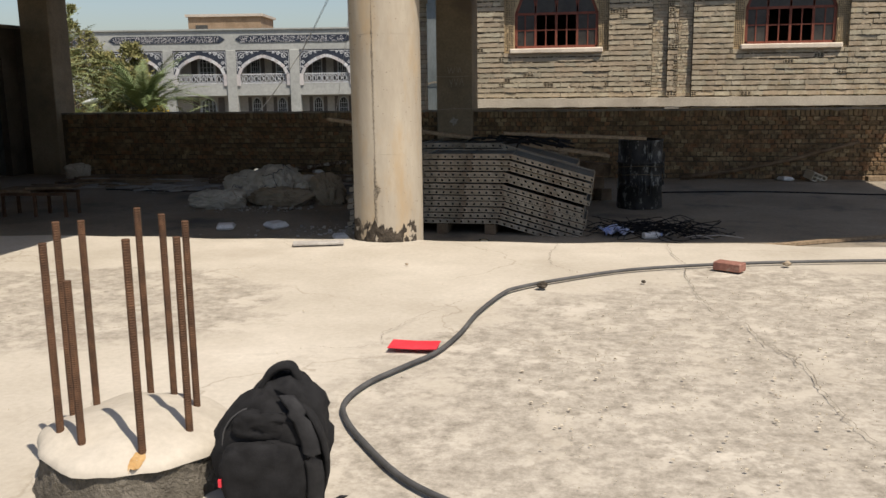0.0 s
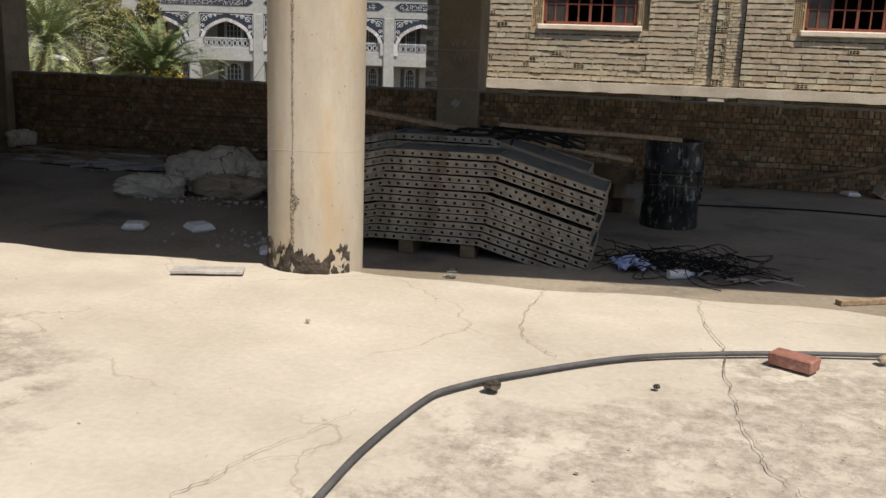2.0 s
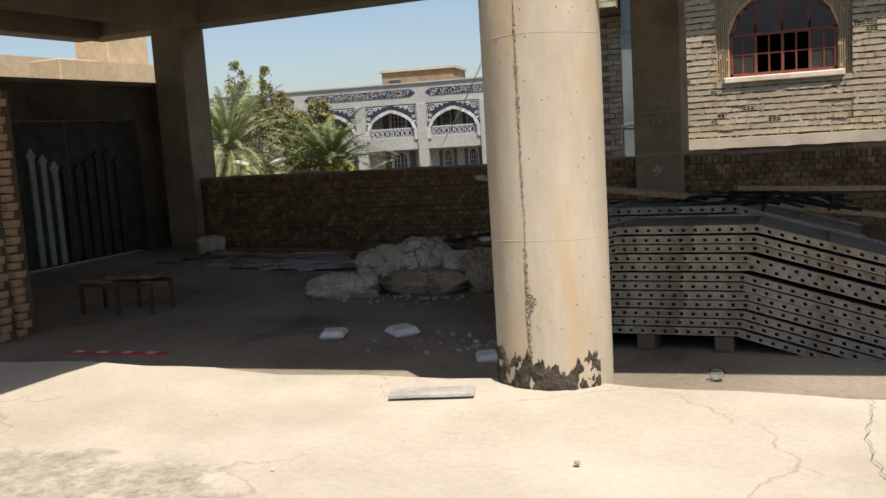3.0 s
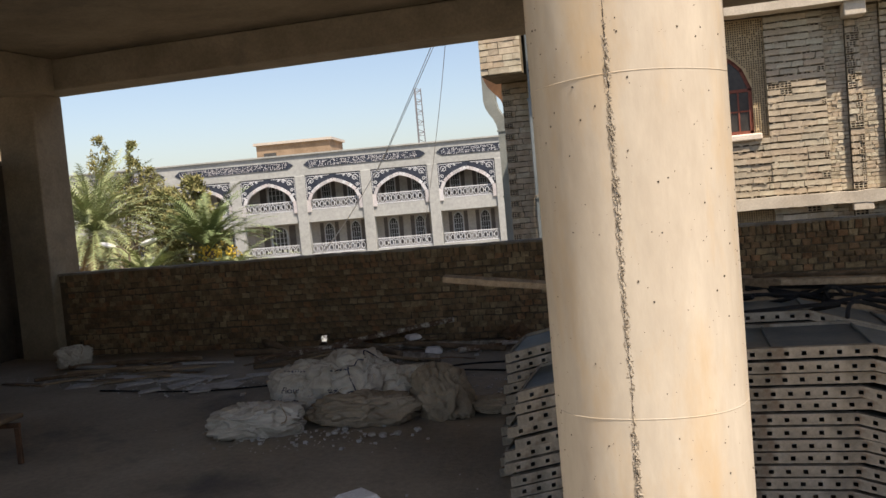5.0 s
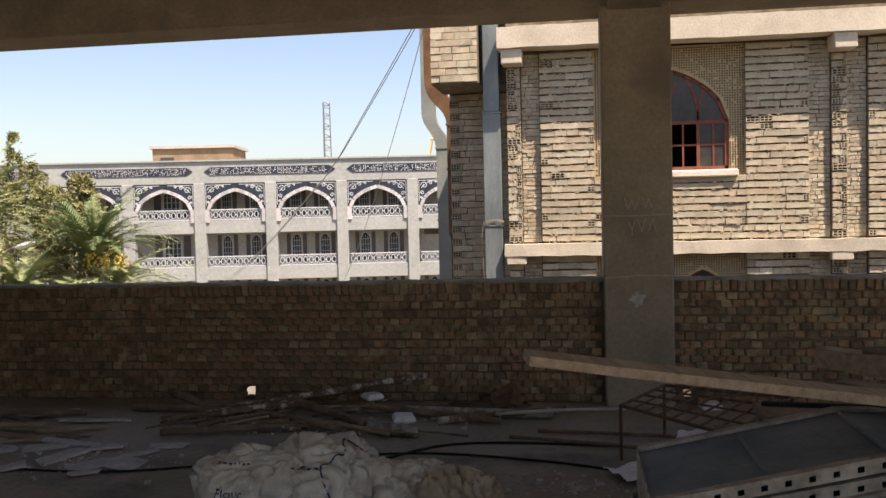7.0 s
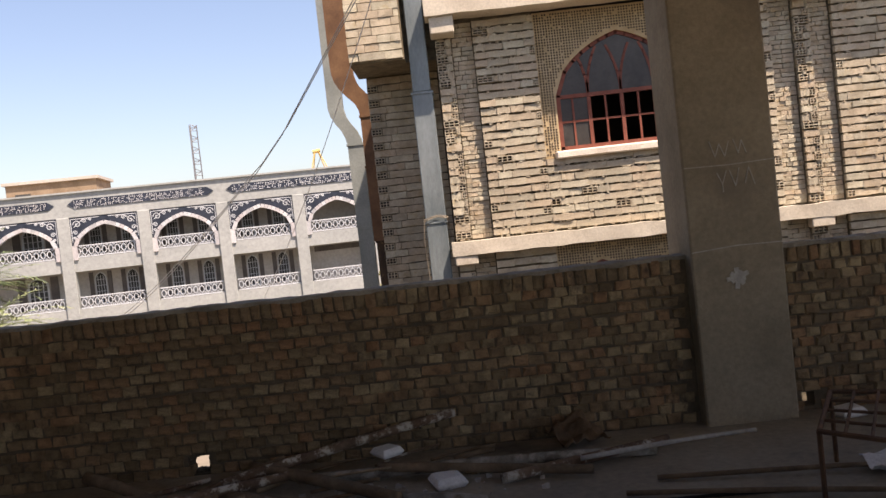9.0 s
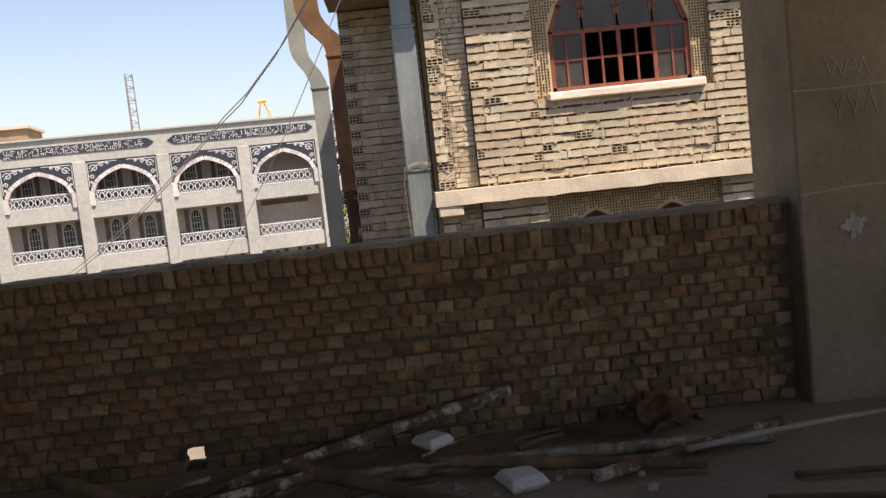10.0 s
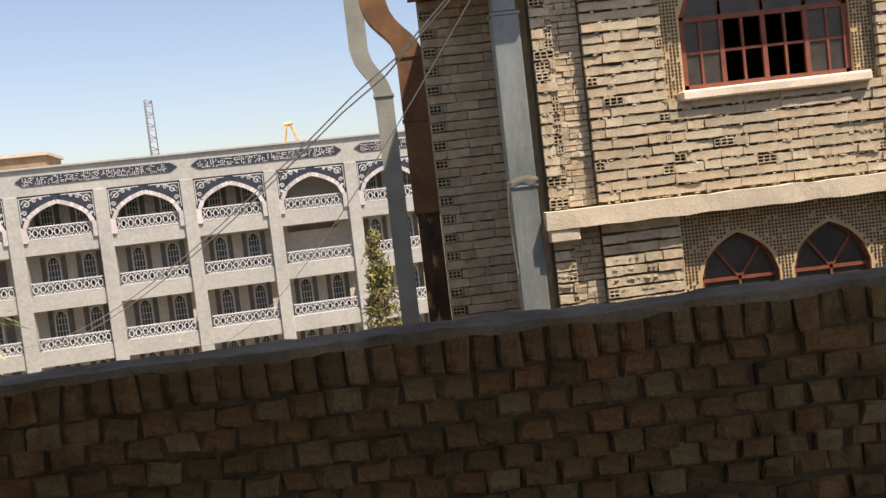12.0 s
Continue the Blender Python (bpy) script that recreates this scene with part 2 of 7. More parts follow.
def rod(bm, a, b, r, sides=8, r2=None):
    a, b = Vector(a), Vector(b)
    d = b - a
    m = Matrix.Translation((a + b) / 2) @ d.to_track_quat("Z", "Y").to_matrix().to_4x4()
    bmesh.ops.create_cone(bm, cap_ends=True, segments=sides, radius1=r, radius2=r if r2 is None else r2, depth=d.length, matrix=m)


def sweep(bm, points, r, sides=8, smooth_steps=6):
    """A tube along a Catmull-Rom line through the points."""
    pts = [Vector(p) for p in points]
    line = []
    for i in range(len(pts) - 1):
        p0, p1, p2, p3 = pts[max(i - 1, 0)], pts[i], pts[i + 1], pts[min(i + 2, len(pts) - 1)]
        for k in range(smooth_steps):
            t = k / smooth_steps
            line.append(0.5 * ((2 * p1) + (p2 - p0) * t + (2 * p0 - 5 * p1 + 4 * p2 - p3) * t * t + (3 * p1 - p0 - 3 * p2 + p3) * t ** 3))
    line.append(pts[-1])
    rings = []
    for i, p in enumerate(line):
        d = (line[min(i + 1, len(line) - 1)] - line[max(i - 1, 0)]).normalized()
        side = d.cross(Vector((0, 0, 1)))
        side = side.normalized() if side.length > 1e-3 else Vector((1, 0, 0))
        up = side.cross(d)
        rad = r(i / (len(line) - 1)) if callable(r) else r
        rings.append([bm.verts.new(p + (side * math.cos(a) + up * math.sin(a)) * rad) for a in [2 * math.pi * k / sides for k in range(sides)]])
    for one, two in zip(rings, rings[1:]):
        for k in range(sides):
            bm.faces.new((one[k], one[(k + 1) % sides], two[(k + 1) % sides], two[k]))
    bm.faces.new(rings[0][::-1])
    bm.faces.new(rings[-1])


def prism(bm, outline, y0, y1):
    """A solid from an outline of (x, z) points between two depths."""
    front = [bm.verts.new((x, y0, z)) for x, z in outline]
    back = [bm.verts.new((x, y1, z)) for x, z in outline]
    bm.faces.new(front)
    bm.faces.new(back[::-1])
    n = len(outline)
    for i in range(n):
        j = (i + 1) % n
        bm.faces.new((front[j], front[i], back[i], back[j]))


# ---- setting: ground, floors ----
LOW = -0.22
GROUND = -8.0
ground = part("ground", boxes(((-3000, -3000, GROUND - 1), (3000, 3000, GROUND))), EARTH)
tagged(ground, "dry pale earth far below the terrace", "ground", kind="structure")


def slab_edge(x):
    return 7.42 + 0.045 * (x + 2) + 0.05 * math.sin(x * 2.3) + 0.03 * math.sin(x * 6.1 + 1)


bm = bmesh.new()
xs = [-16 + 0.25 * i for i in range(105)]
ys = [0.0, 0.35, 0.6, 0.75, 0.85, 0.93, 0.98, 1.0]
grid = []
for x in xs:
    e = slab_edge(x)
    grid.append([bm.verts.new((x, -8 + (e + 8) * k, 0.012 * noise.noise((x * 0.7, k * 11, 0)) - (0.015 if k == 1.0 else 0))) for k in ys])
for a, b in zip(grid, grid[1:]):
    for k in range(len(ys) - 1):
        bm.faces.new((a[k], b[k], b[k + 1], a[k + 1]))
    d0, d1 = bm.verts.new((a[-1].co.x, a[-1].co.y + 0.01, LOW - 0.02)), bm.verts.new((b[-1].co.x, b[-1].co.y + 0.01, LOW - 0.02))
    bm.faces.new((a[-1], b[-1], d1, d0))
floor_upper = tagged(part("floor_upper", bm, SCREED), "sunlit cracked pale screed with rough grey patches", "floor", kind="structure")
floor_lower = part("floor_lower", boxes(((-22, -8.5, LOW - 0.45), (16, 14.72, LOW))), OLD_FLOOR)
tagged(floor_lower, "dusty grey concrete floor one step down", "floor", kind="structure")
terrace_base = part("terrace_base", boxes(((-21.9, -8.4, GROUND), (15.9, 14.94, LOW - 0.45))), CONCRETE)
tagged(terrace_base, "plain concrete storeys below the terrace", "building base", kind="structure")

# ---- roof, beams, pillars ----
ROOF_RIGHT = 5.28
FRONT_SLANT = 0.14


def flat_slab(outline, z0, z1):
    """A level slab from an outline of (x, y) points."""
    bm = bmesh.new()
    prism(bm, outline, z0, z1)
    for q in bm.verts:
        q.co.y, q.co.z = q.co.z, q.co.y
    bmesh.ops.recalc_face_normals(bm, faces=bm.faces[:])
    return bm


ceiling = part("ceiling", flat_slab([(-11.8, 3.5), (-3.37, 3.5), (-3.37, 6.56), (ROOF_RIGHT, 7.75), (ROOF_RIGHT, 15.15), (-11.8, 15.15)], 3.58, 3.82), CONCRETE)
tagged(ceiling, "bare concrete roof slab in shade", "ceiling", kind="structure")


def beam(name, lo, hi, label="bare cast concrete roof beam"):
    b = part(name, boxes((lo, hi), bevel=0.015), CONCRETE)
    return tagged(b, label, "beam", "roof beams", "structure")


beam("beam_back", (-11.8, 14.38, 3.19), (ROOF_RIGHT, 14.95, 3.578))
front = lambda x, off: (x, 7.55 + FRONT_SLANT * (x + 1.95) + off)
beam_front = part("beam_front", flat_slab([front(-11.8, -0.27), front(ROOF_RIGHT, -0.27), front(ROOF_RIGHT, 0.27), front(-11.8, 0.27)], 3.11, 3.578), CONCRETE)
tagged(beam_front, "bare cast concrete roof beam over the round column", "beam", "roof beams", "structure")
beam("beam_cross", (-9.85, 6.79, 3.14), (-9.35, 14.377, 3.578))
beam("beam_cross", (-2.8, 7.853, 3.14), (-2.35, 14.377, 3.578))


def pillar(name, x0, x1, y0, y1, z1, label):
    bm = boxes(((x0, y0, LOW - 0.44), (x1, y1, z1)), bevel=0.012)
    p = part(name, bm, CONCRETE)
    return tagged(p, label, "pillar", "square concrete pillars", "structure")


pillar_back = pillar("pillar_back", -2.86, -2.28, 14.36, 14.94, 3.188, "square concrete pillar with scratched chalk marks")
pillar_left = pillar("pillar_left", -10.28, -9.715, 14.36, 14.94, 3.188, "square concrete pillar in deep shade")
pillar_right = pillar("pillar_right", 4.545, 5.19, 14.36, 14.94, 3.188, "sunlit square concrete pillar with a rusty steel strip")

# round column with a rough broken foot
bm = bmesh.new()
COL = (-1.948, 7.55)
SEAM_AT = -1.69
segs, heights = 96, [-0.24 + 0.05 * i for i in range(67)]
rings = []
for z in heights:
    ring = []
    for k in range(segs):
        a = 2 * math.pi * k / segs
        r = 0.30
        ring.append(bm.verts.new((COL[0] + r * math.cos(a), COL[1] + r * math.sin(a), z)))
    rings.append(ring)
for a, b in zip(rings, rings[1:]):
    for k in range(segs):
        bm.faces.new((a[k], a[(k + 1) % segs], b[(k + 1) % segs], b[k]))
column_round = part("column_round", bm, COLUMN, smooth=True)
tagged(column_round, "pale round cast concrete column with casting seam", "column", kind="structure")

# ---- parapet of header bricks with a rowlock course and a cement cap ----
PAR_Y, PAR_TOP = 14.5, 0.86


ROWS_N, TOP_ROW = 14, PAR_TOP - 0.115
course_h = (TOP_ROW - LOW) / ROWS_N
HOLE = (-6.2, -6.05, -0.215, -0.095)
LOW_HOLE = (-2.2, -2.12, -0.19, -0.1)
# open head joints that let daylight through: course and place
SLITS = [(9, -5.394), (8, -5.342), (5, -5.684), (3, -5.59), (1, -5.592), (8, -2.964), (3, -3.604)]


def open_joint(i, x):
    """The gap between two neighbouring bricks of course i nearest to x."""
    first = -9.5 + (0.05 if i % 2 else 0.0) + 0.0498
    c = first + 0.0995 * round((x - first) / 0.0995)
    return c - 0.003, c + 0.003, LOW + i * course_h + 0.012, LOW + (i + 1) * course_h - 0.014


OPENINGS = sorted([HOLE, LOW_HOLE, *[open_joint(i, x) for i, x in SLITS]])


def parapet_core(name, x0, x1):
    ya, yb, zt = PAR_Y + 0.012, PAR_Y + 0.15, PAR_TOP - 0.012
    pairs, x = [], x0
    for a, b, c, d in OPENINGS:
        a, b = max(a, x), max(b, x)
        if b - a < 0.001:
            continue
        pairs += [((x, ya, LOW), (a, yb, zt)), ((a, ya, LOW), (b, yb, c)), ((a, ya, d), (b, yb, zt))]
        x = b
    p = part(name, boxes(*pairs, ((x, ya, LOW), (x1, yb, zt))), MORTAR)
    return tagged(p, "low brick parapet of weathered mixed bricks", "wall", kind="structure")


parapet = parapet_core("wall_parapet", -9.714, 4.543)
bm = bmesh.new()
box(bm, (-9.712, PAR_Y - 0.012, PAR_TOP - 0.02), (4.543, PAR_Y + 0.162, PAR_TOP + 0.006))
bmesh.ops.subdivide_edges(bm, edges=[e for e in bm.edges if e.calc_length() > 3], cuts=360, use_grid_fill=True)
bmesh.ops.subdivide_edges(bm, edges=[e for e in bm.edges if 0.12 < e.calc_length() < 0.3], cuts=5, use_grid_fill=True)
for q in bm.verts:
    k = Vector((q.co.x * 1.0, q.co.y * 2.0, q.co.z))
    q.co.z += 0.008 * noise.noise(k * 2.1) + 0.007 * noise.noise(k * 9) + 0.005 * noise.noise(k * 26)
    q.co.y += 0.008 * noise.noise(k * 7 + Vector((5, 0, 0))) + 0.006 * noise.noise(k * 19)
    if q.co.z < PAR_TOP - 0.008:
        q.co.z -= 0.014 * max(-0.4, noise.noise(Vector((k.x * 5.3, 1, 7)))) + 0.007 * noise.noise(Vector((k.x * 23, 4, 7)))
part("cement_cap", bm, CAP, parapet, "thin grey cement cap")
wall_right = part("wall_right", boxes(((5.192, PAR_Y + 0.03, LOW), (16, PAR_Y + 0.25, 0.88))), MORTAR)
tagged(wall_right, "sunlit rough yellow brick parapet", "wall", kind="structure")


# ---- the brick building across the lane ----
FY = 22.5
PERIOD = 5.45


def quad_box(verts, faces, x0, x1, y0, y1, z0, z1, jitter=0.0):
    """Adds one box with a little unevenness to lists for from_pydata."""
    n = len(verts)
    r = lambda: random.uniform(-jitter, jitter)
    for x, y, z in ((x0, y0, z0), (x1, y0, z0), (x1, y0, z1), (x0, y0, z1), (x0, y1, z0), (x1, y1, z0), (x1, y1, z1), (x0, y1, z1)):
        verts.append((x + r(), y + r(), z + r()))
    for f in ((0, 1, 2, 3), (1, 5, 6, 2), (5, 4, 7, 6), (4, 0, 3, 7), (3, 2, 6, 7), (4, 5, 1, 0)):
        faces.append(tuple(n + k for k in f))


def ragged_block(verts, faces, x0, x1, y0, y1, z0, z1, jitter):
    """Adds one block whose long arrises are broken into four uneven lengths."""
    n, m = len(verts), 5
    r = lambda k=1.0: random.uniform(-jitter, jitter) * k
    for z in (z0, z1):
        for i in range(m):
            verts.append((x0 + (x1 - x0) * i / (m - 1) + r(0.4), y0 + r(0.7), z + r()))
    verts += [(x0, y1, z0), (x1, y1, z0), (x1, y1, z1), (x0, y1, z1)]
    low, top, back = [n + i for i in range(m)], [n + m + i for i in range(m)], [n + 2 * m + i for i in range(4)]
    for i in range(m - 1):
        faces.append((low[i], low[i + 1], top[i + 1], top[i]))
    faces += [(*low[::-1], back[0], back[1]), (*top, back[2], back[3]), (low[0], top[0], back[3], back[0]), (top[-1], low[-1], back[1], back[2])]


def hollow_end(verts, faces, dark_verts, dark_faces, a, b, c, d, y, back):
    """The open end of a hollow block: a thin shell round its cells, their shade a dark plate behind."""
    nx, t = (3 if b - a > 0.15 else 2), 0.012
    for lo, hi in ((c, c + t), (d - t, d), ((c + d) / 2 - t / 2, (c + d) / 2 + t / 2)):
        quad_box(verts, faces, a, b, y, back, lo, hi, 0.002)
    for j in range(nx + 1):
        xx = a + (b - a - t) * j / nx
        quad_box(verts, faces, xx, xx + t, y, back, c, d, 0.002)
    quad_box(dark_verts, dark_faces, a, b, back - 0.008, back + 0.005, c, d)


def mesh_from(name, verts, faces, mat):
    me = bpy.data.meshes.new(name)
    me.from_pydata(verts, [], faces)
    me.materials.append(mat)
    me.update()
    return me


def courses(x0, x1, z0, z1, pitch, lengths):
    """Blocks (x0, x1, z0, z1) in running courses over a rectangle."""
    rows = max(1, round((z1 - z0) / pitch))
    h = (z1 - z0) / rows
    for i in range(rows):
        x = x0
        first = True
        while x < x1 - 0.03:
            w = random.choice(lengths) * (random.uniform(0.5, 0.9) if first else 1)
            first = False
            e = min(x + w, x1)
            if x1 - e < 0.05:
                e = x1
            yield x, e, z0 + i * h, z0 + (i + 1) * h
            x = e


brick_building = thing("brick_building", "unfinished hollow-block building with concrete ledges and arched windows", "building")
modules = 3


def module_fields(o):
    """Rectangles of block facing in one module: x0, x1, z0, z1, proudness."""
    return [(o - 3.70, o - 2.77, 0.90, 4.22, 0.0), (o - 2.77, o - 0.22, 0.90, 2.0, 0.0), (o - 0.22, o + 0.80, 0.90, 4.22, 0.0),
            (o - 4.28, o - 4.04, 0.90, 4.22, 0.0), (o - 3.70, o - 2.77, -1.0, 0.66, 0.0), (o - 0.22, o + 0.80, -1.0, 0.66, 0.0),
            (o - 4.28, o - 4.04, -1.0, 0.66, 0.0)]


# rear wall of every module, with openings left for the windows
walls = []
for k in range(modules):
    o = k * PERIOD
    walls += [((o - 4.28, FY + 0.07, GROUND), (o - 4.04, FY + 0.45, 4.6)), ((o - 4.04, FY + 0.13, GROUND), (o - 3.7, FY + 0.45, 4.6)), ((o - 3.7, FY + 0.07, GROUND), (o - 2.77, FY + 0.45, 4.6)),
              ((o - 0.22, FY + 0.07, GROUND), (o + 0.8, FY + 0.45, 4.6)), ((o + 0.8, FY + 0.13, GROUND), (o + 1.17, FY + 0.45, 4.6)),
              ((o - 2.77, FY + 0.07, GROUND), (o - 0.22, FY + 0.45, -0.9)), ((o - 2.77, FY + 0.07, 0.66), (o - 0.22, FY + 0.45, 2.0))]
walls += [((modules * PERIOD - 4.28, FY - 0.02, GROUND), (18, FY + 0.4, 4.6)), ((-4.28, FY + 0.45, GROUND), (-4.0, 34, 6.4)), ((-4.0, 33.7, GROUND), (18, 34, 6.4)), ((17.7, FY + 0.45, GROUND), (18, 33.7, 6.4))]
for pair in walls:
    part("wall", boxes(pair), BLOCK_MORTAR, brick_building)
# slabs in the room-shade colour, darker than bare concrete
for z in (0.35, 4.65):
    part("floor_slab", boxes(((-4.0, FY + 0.45, z), (17.7, 33.7, z + 0.2))), ROOM_SHADE, brick_building)
part("upper_wall", boxes(((-5.62, FY + 0.02, 3.76), (-4.77, FY + 1.45, 6.4)), ((-4.77, FY + 0.36, 3.76), (-4.282, FY + 1.45, 6.4)), ((-4.28, FY + 0.02, 4.66), (18, FY + 0.42, 6.4))), BLOCK_MORTAR, brick_building)
part("corner_wall", boxes(((-5.5, FY + 1.45, GROUND), (-4.283, FY + 1.8, 6.4))), BLOCK_MORTAR, brick_building)
# ledges
bm = boxes(((-4.36, FY - 0.14, 0.67), (18, FY + 0.068, 0.885)))
rough_up(bm, 0.012, 2.1, 3.0, 0)
bmesh.ops.subdivide_edges(bm, edges=[e for e in bm.edges if e.calc_length() > 5], cuts=160, use_grid_fill=True)
for v in bm.verts:
    v.co.z += 0.018 * noise.noise((v.co.x * 3.1, v.co.z * 9, 0)) + 0.008 * noise.noise((v.co.x * 17, 0, 4))
    v.co.y += 0.015 * noise.noise((v.co.x * 2.3, 5, v.co.z * 4))
part("lower_ledge", bm, LEDGE, brick_building, "rough pale concrete ledge")
bm = boxes(((-4.4, FY - 0.46, 4.26), (18, FY + 0.015, 4.62)))
bmesh.ops.subdivide_edges(bm, edges=[e for e in bm.edges if e.calc_length() > 5], cuts=120, use_grid_fill=True)
for v in bm.verts:
    v.co.z += 0.02 * noise.noise((v.co.x * 2.7, v.co.z * 5, 2))
part("upper_ledge", bm, LEDGE, brick_building, "rough pale concrete ledge")
for k in range(modules):
    o = k * PERIOD
    part("corbel", boxes(((o - 4.34, FY - 0.4, 4.0), (o - 3.98, FY + 0.06, 4.258)), bevel=0.015), LEDGE, brick_building)
    part("foot_block", boxes(((o - 4.33, FY - 0.12, 0.52), (o - 3.98, FY + 0.06, 0.668)), bevel=0.015), LEDGE, brick_building)
    # rows of small bricks in the recessed strips beside the piers
    v, f = [], []
    for a, b in ((o - 4.03, o - 3.71), (o + 0.81, o + 1.16)):
        for z0_, z1_ in ((0.9, 4.22), (-1.0, 0.66)):
            for x0, x1, z0, z1 in courses(a, b, z0_, z1_, 0.072, (0.1, 0.21)):
                quad_box(v, f, x0 + 0.004, x1 - 0.004, FY + 0.105 + random.uniform(-0.008, 0.008), FY + 0.14, z0 + 0.007, z1 - 0.004, 0.007)
    tagged(new("small_brick_facing", mesh_from("small_brick_facing", v, f, BLOCK_ISLAND)), "recessed strips of small pale bricks", kind="stuff").parent = brick_building

# block facing: the nearest as single blocks, the rest joined
random.seed(5)
cell_v, cell_f = [], []
rest_v, rest_f = [], []
block_meshes = {}
singles = 0
for k in range(modules):
    for fx0, fx1, fz0, fz1, proud in module_fields(k * PERIOD):
        narrow = fx1 - fx0 < 0.3
        for n, (x0, x1, z0, z1) in enumerate(courses(fx0, fx1, fz0, fz1, 0.123, (0.24,) if narrow else (0.21, 0.26, 0.33, 0.42, 0.42))):
            w = x1 - x0 - 0.003
            hole = (n % 2 == 0) if narrow else (w < 0.15 and random.random() < 0.4) or random.random() < 0.035
            z0 += 0.019 + random.choice((0.0, 0.0, 0.006))
            z1 -= 0.008 - random.uniform(-0.004, 0.004)
            fy = FY + random.uniform(-0.012, 0.014)
            if k == 0 and singles < 300 and z0 > 0.88 and not (narrow or hole):
                key = (round(w * 50), random.randint(0, 5))
                if key not in block_meshes:
                    bv, bf = [], []
                    ww = key[0] / 50
                    ragged_block(bv, bf, -ww / 2, ww / 2, 0, 0.08, -0.046, 0.046, 0.0065)
                    block_meshes[key] = mesh_from("block", bv, bf, BLOCK)
                b = new("block", block_meshes[key])
                b.parent = brick_building
                b.matrix_basis = pose((x0 + x1) / 2, fy, (z0 + z1) / 2, 0, random.uniform(-0.8, 0.8), 0)
                singles += 1
            elif hole:
                hollow_end(rest_v, rest_f, cell_v, cell_f, x0 + 0.003, min(x1 - 0.003, x0 + 0.24), z0, z1, fy, FY + 0.07)
                if x1 - x0 > 0.26:
                    ragged_block(rest_v, rest_f, x0 + 0.243, x1 - 0.0015, fy, FY + 0.08, z0, z1, 0.0065)
            else:
                ragged_block(rest_v, rest_f, x0 + 0.0015, x1 - 0.0015, fy, FY + 0.08, z0, z1, 0.0065)
for x0, x1, z0, z1 in courses(-5.5, -4.3, -1.0, 3.74, 0.123, (0.3, 0.42, 0.52)):
    if x0 < -5.49 and round((z0 + 1.0) / 0.123) % 2:
        hollow_end(rest_v, rest_f, cell_v, cell_f, x0, x0 + 0.17, z0 + 0.01, z1 - 0.006, FY + 1.37, FY + 1.44)
        x0 += 0.18
    if x1 - x0 > 0.03:
        ragged_block(rest_v, rest_f, x0 + 0.003, x1 - 0.003, FY + 1.39 + random.uniform(-0.012, 0.012), FY + 1.46, z0 + 0.01, z1 - 0.006, 0.008)
for x0, x1, z0, z1 in courses(-5.62, -4.79, 3.78, 6.3, 0.123, (0.2, 0.22, 0.32, 0.42)):
    quad_box(rest_v, rest_f, x0 + 0.003, x1 - 0.003, FY - 0.03 + random.uniform(-0.01, 0.01), FY + 0.04, z0 + 0.008, z1 - 0.006, 0.006)
for _ in range(3000):
    o = PERIOD * random.choice((0, 0, 0, 1, 2))
    fx0, fx1, fz0, fz1, _p = random.choice(module_fields(o))
    x, z, w, h = random.uniform(fx0, fx1), fz0 + 0.123 * random.randint(0, int((fz1 - fz0) / 0.123)) + 0.004, random.uniform(0.008, 0.06), random.uniform(0.004, 0.014)
    quad_box(rest_v, rest_f, x, min(x + w, fx1), FY + random.uniform(-0.01, 0.02), FY + 0.075, z - h, z + h, 0.004)
tagged(new("block_facing", mesh_from("block_facing", rest_v, rest_f, BLOCK_ISLAND)), "courses of hollow clay blocks", kind="stuff").parent = brick_building
tagged(new("block_cavity", mesh_from("block_cavity", cell_v, cell_f, CELL_SHADE)), "dark plates standing in for the shade in hollow block cells", kind="stuff").parent = brick_building


def arch_height(u, half, rise):
    """Height of a pointed arch above its spring at u from the middle."""
    u = min(abs(u), half)
    s = u / half
    return rise * (0.7 * math.sqrt(max(0.0, 1 - s * s)) + 0.3 * (1 - s))


def arch_points(cx, z0, half, rise, n=14):
    return [(cx + half * (i / n * 2 - 1), z0 + arch_height(half * (i / n * 2 - 1), half, rise)) for i in range(n + 1)]


def arch_field(bm, x0, x1, z1, cx, spring, half, rise, y0, y1, base):
    """A wall panel from base to z1 with a pointed opening cut through it."""
    if x0 < cx - half:
        box(bm, (x0, y0, base), (cx - half, y1, z1))
    if x1 > cx + half:
        box(bm, (cx + half, y0, base), (x1, y1, z1))
    pts = arch_points(cx, spring, half, rise)
    for (xa, za), (xb, zb) in zip(pts, pts[1:]):
        prism(bm, [(xa, za), (xb, zb), (xb, z1), (xa, z1)], y0, y1)
    bmesh.ops.remove_doubles(bm, verts=bm.verts[:], dist=0.0005)


def band(bm, pts, w, y0, y1):
    """A flat bar of width w along a line of (x, z) points."""
    for (xa, za), (xb, zb) in zip(pts, pts[1:]):
        d = Vector((xb - xa, zb - za))
        if d.length < 1e-6:
            continue
        n = Vector((-d.y, d.x)).normalized() * w / 2
        e = d.normalized() * w * 0.2
        prism(bm, [(xa - e.x - n.x, za - e.y - n.y), (xb + e.x - n.x, zb + e.y - n.y), (xb + e.x + n.x, zb + e.y + n.y), (xa - e.x + n.x, za - e.y + n.y)], y0, y1)


PANE = material("dusty_pane", ((0.035, 0.033, 0.031), (0.075, 0.068, 0.06)), 1.5, 14, 0.3, 0)


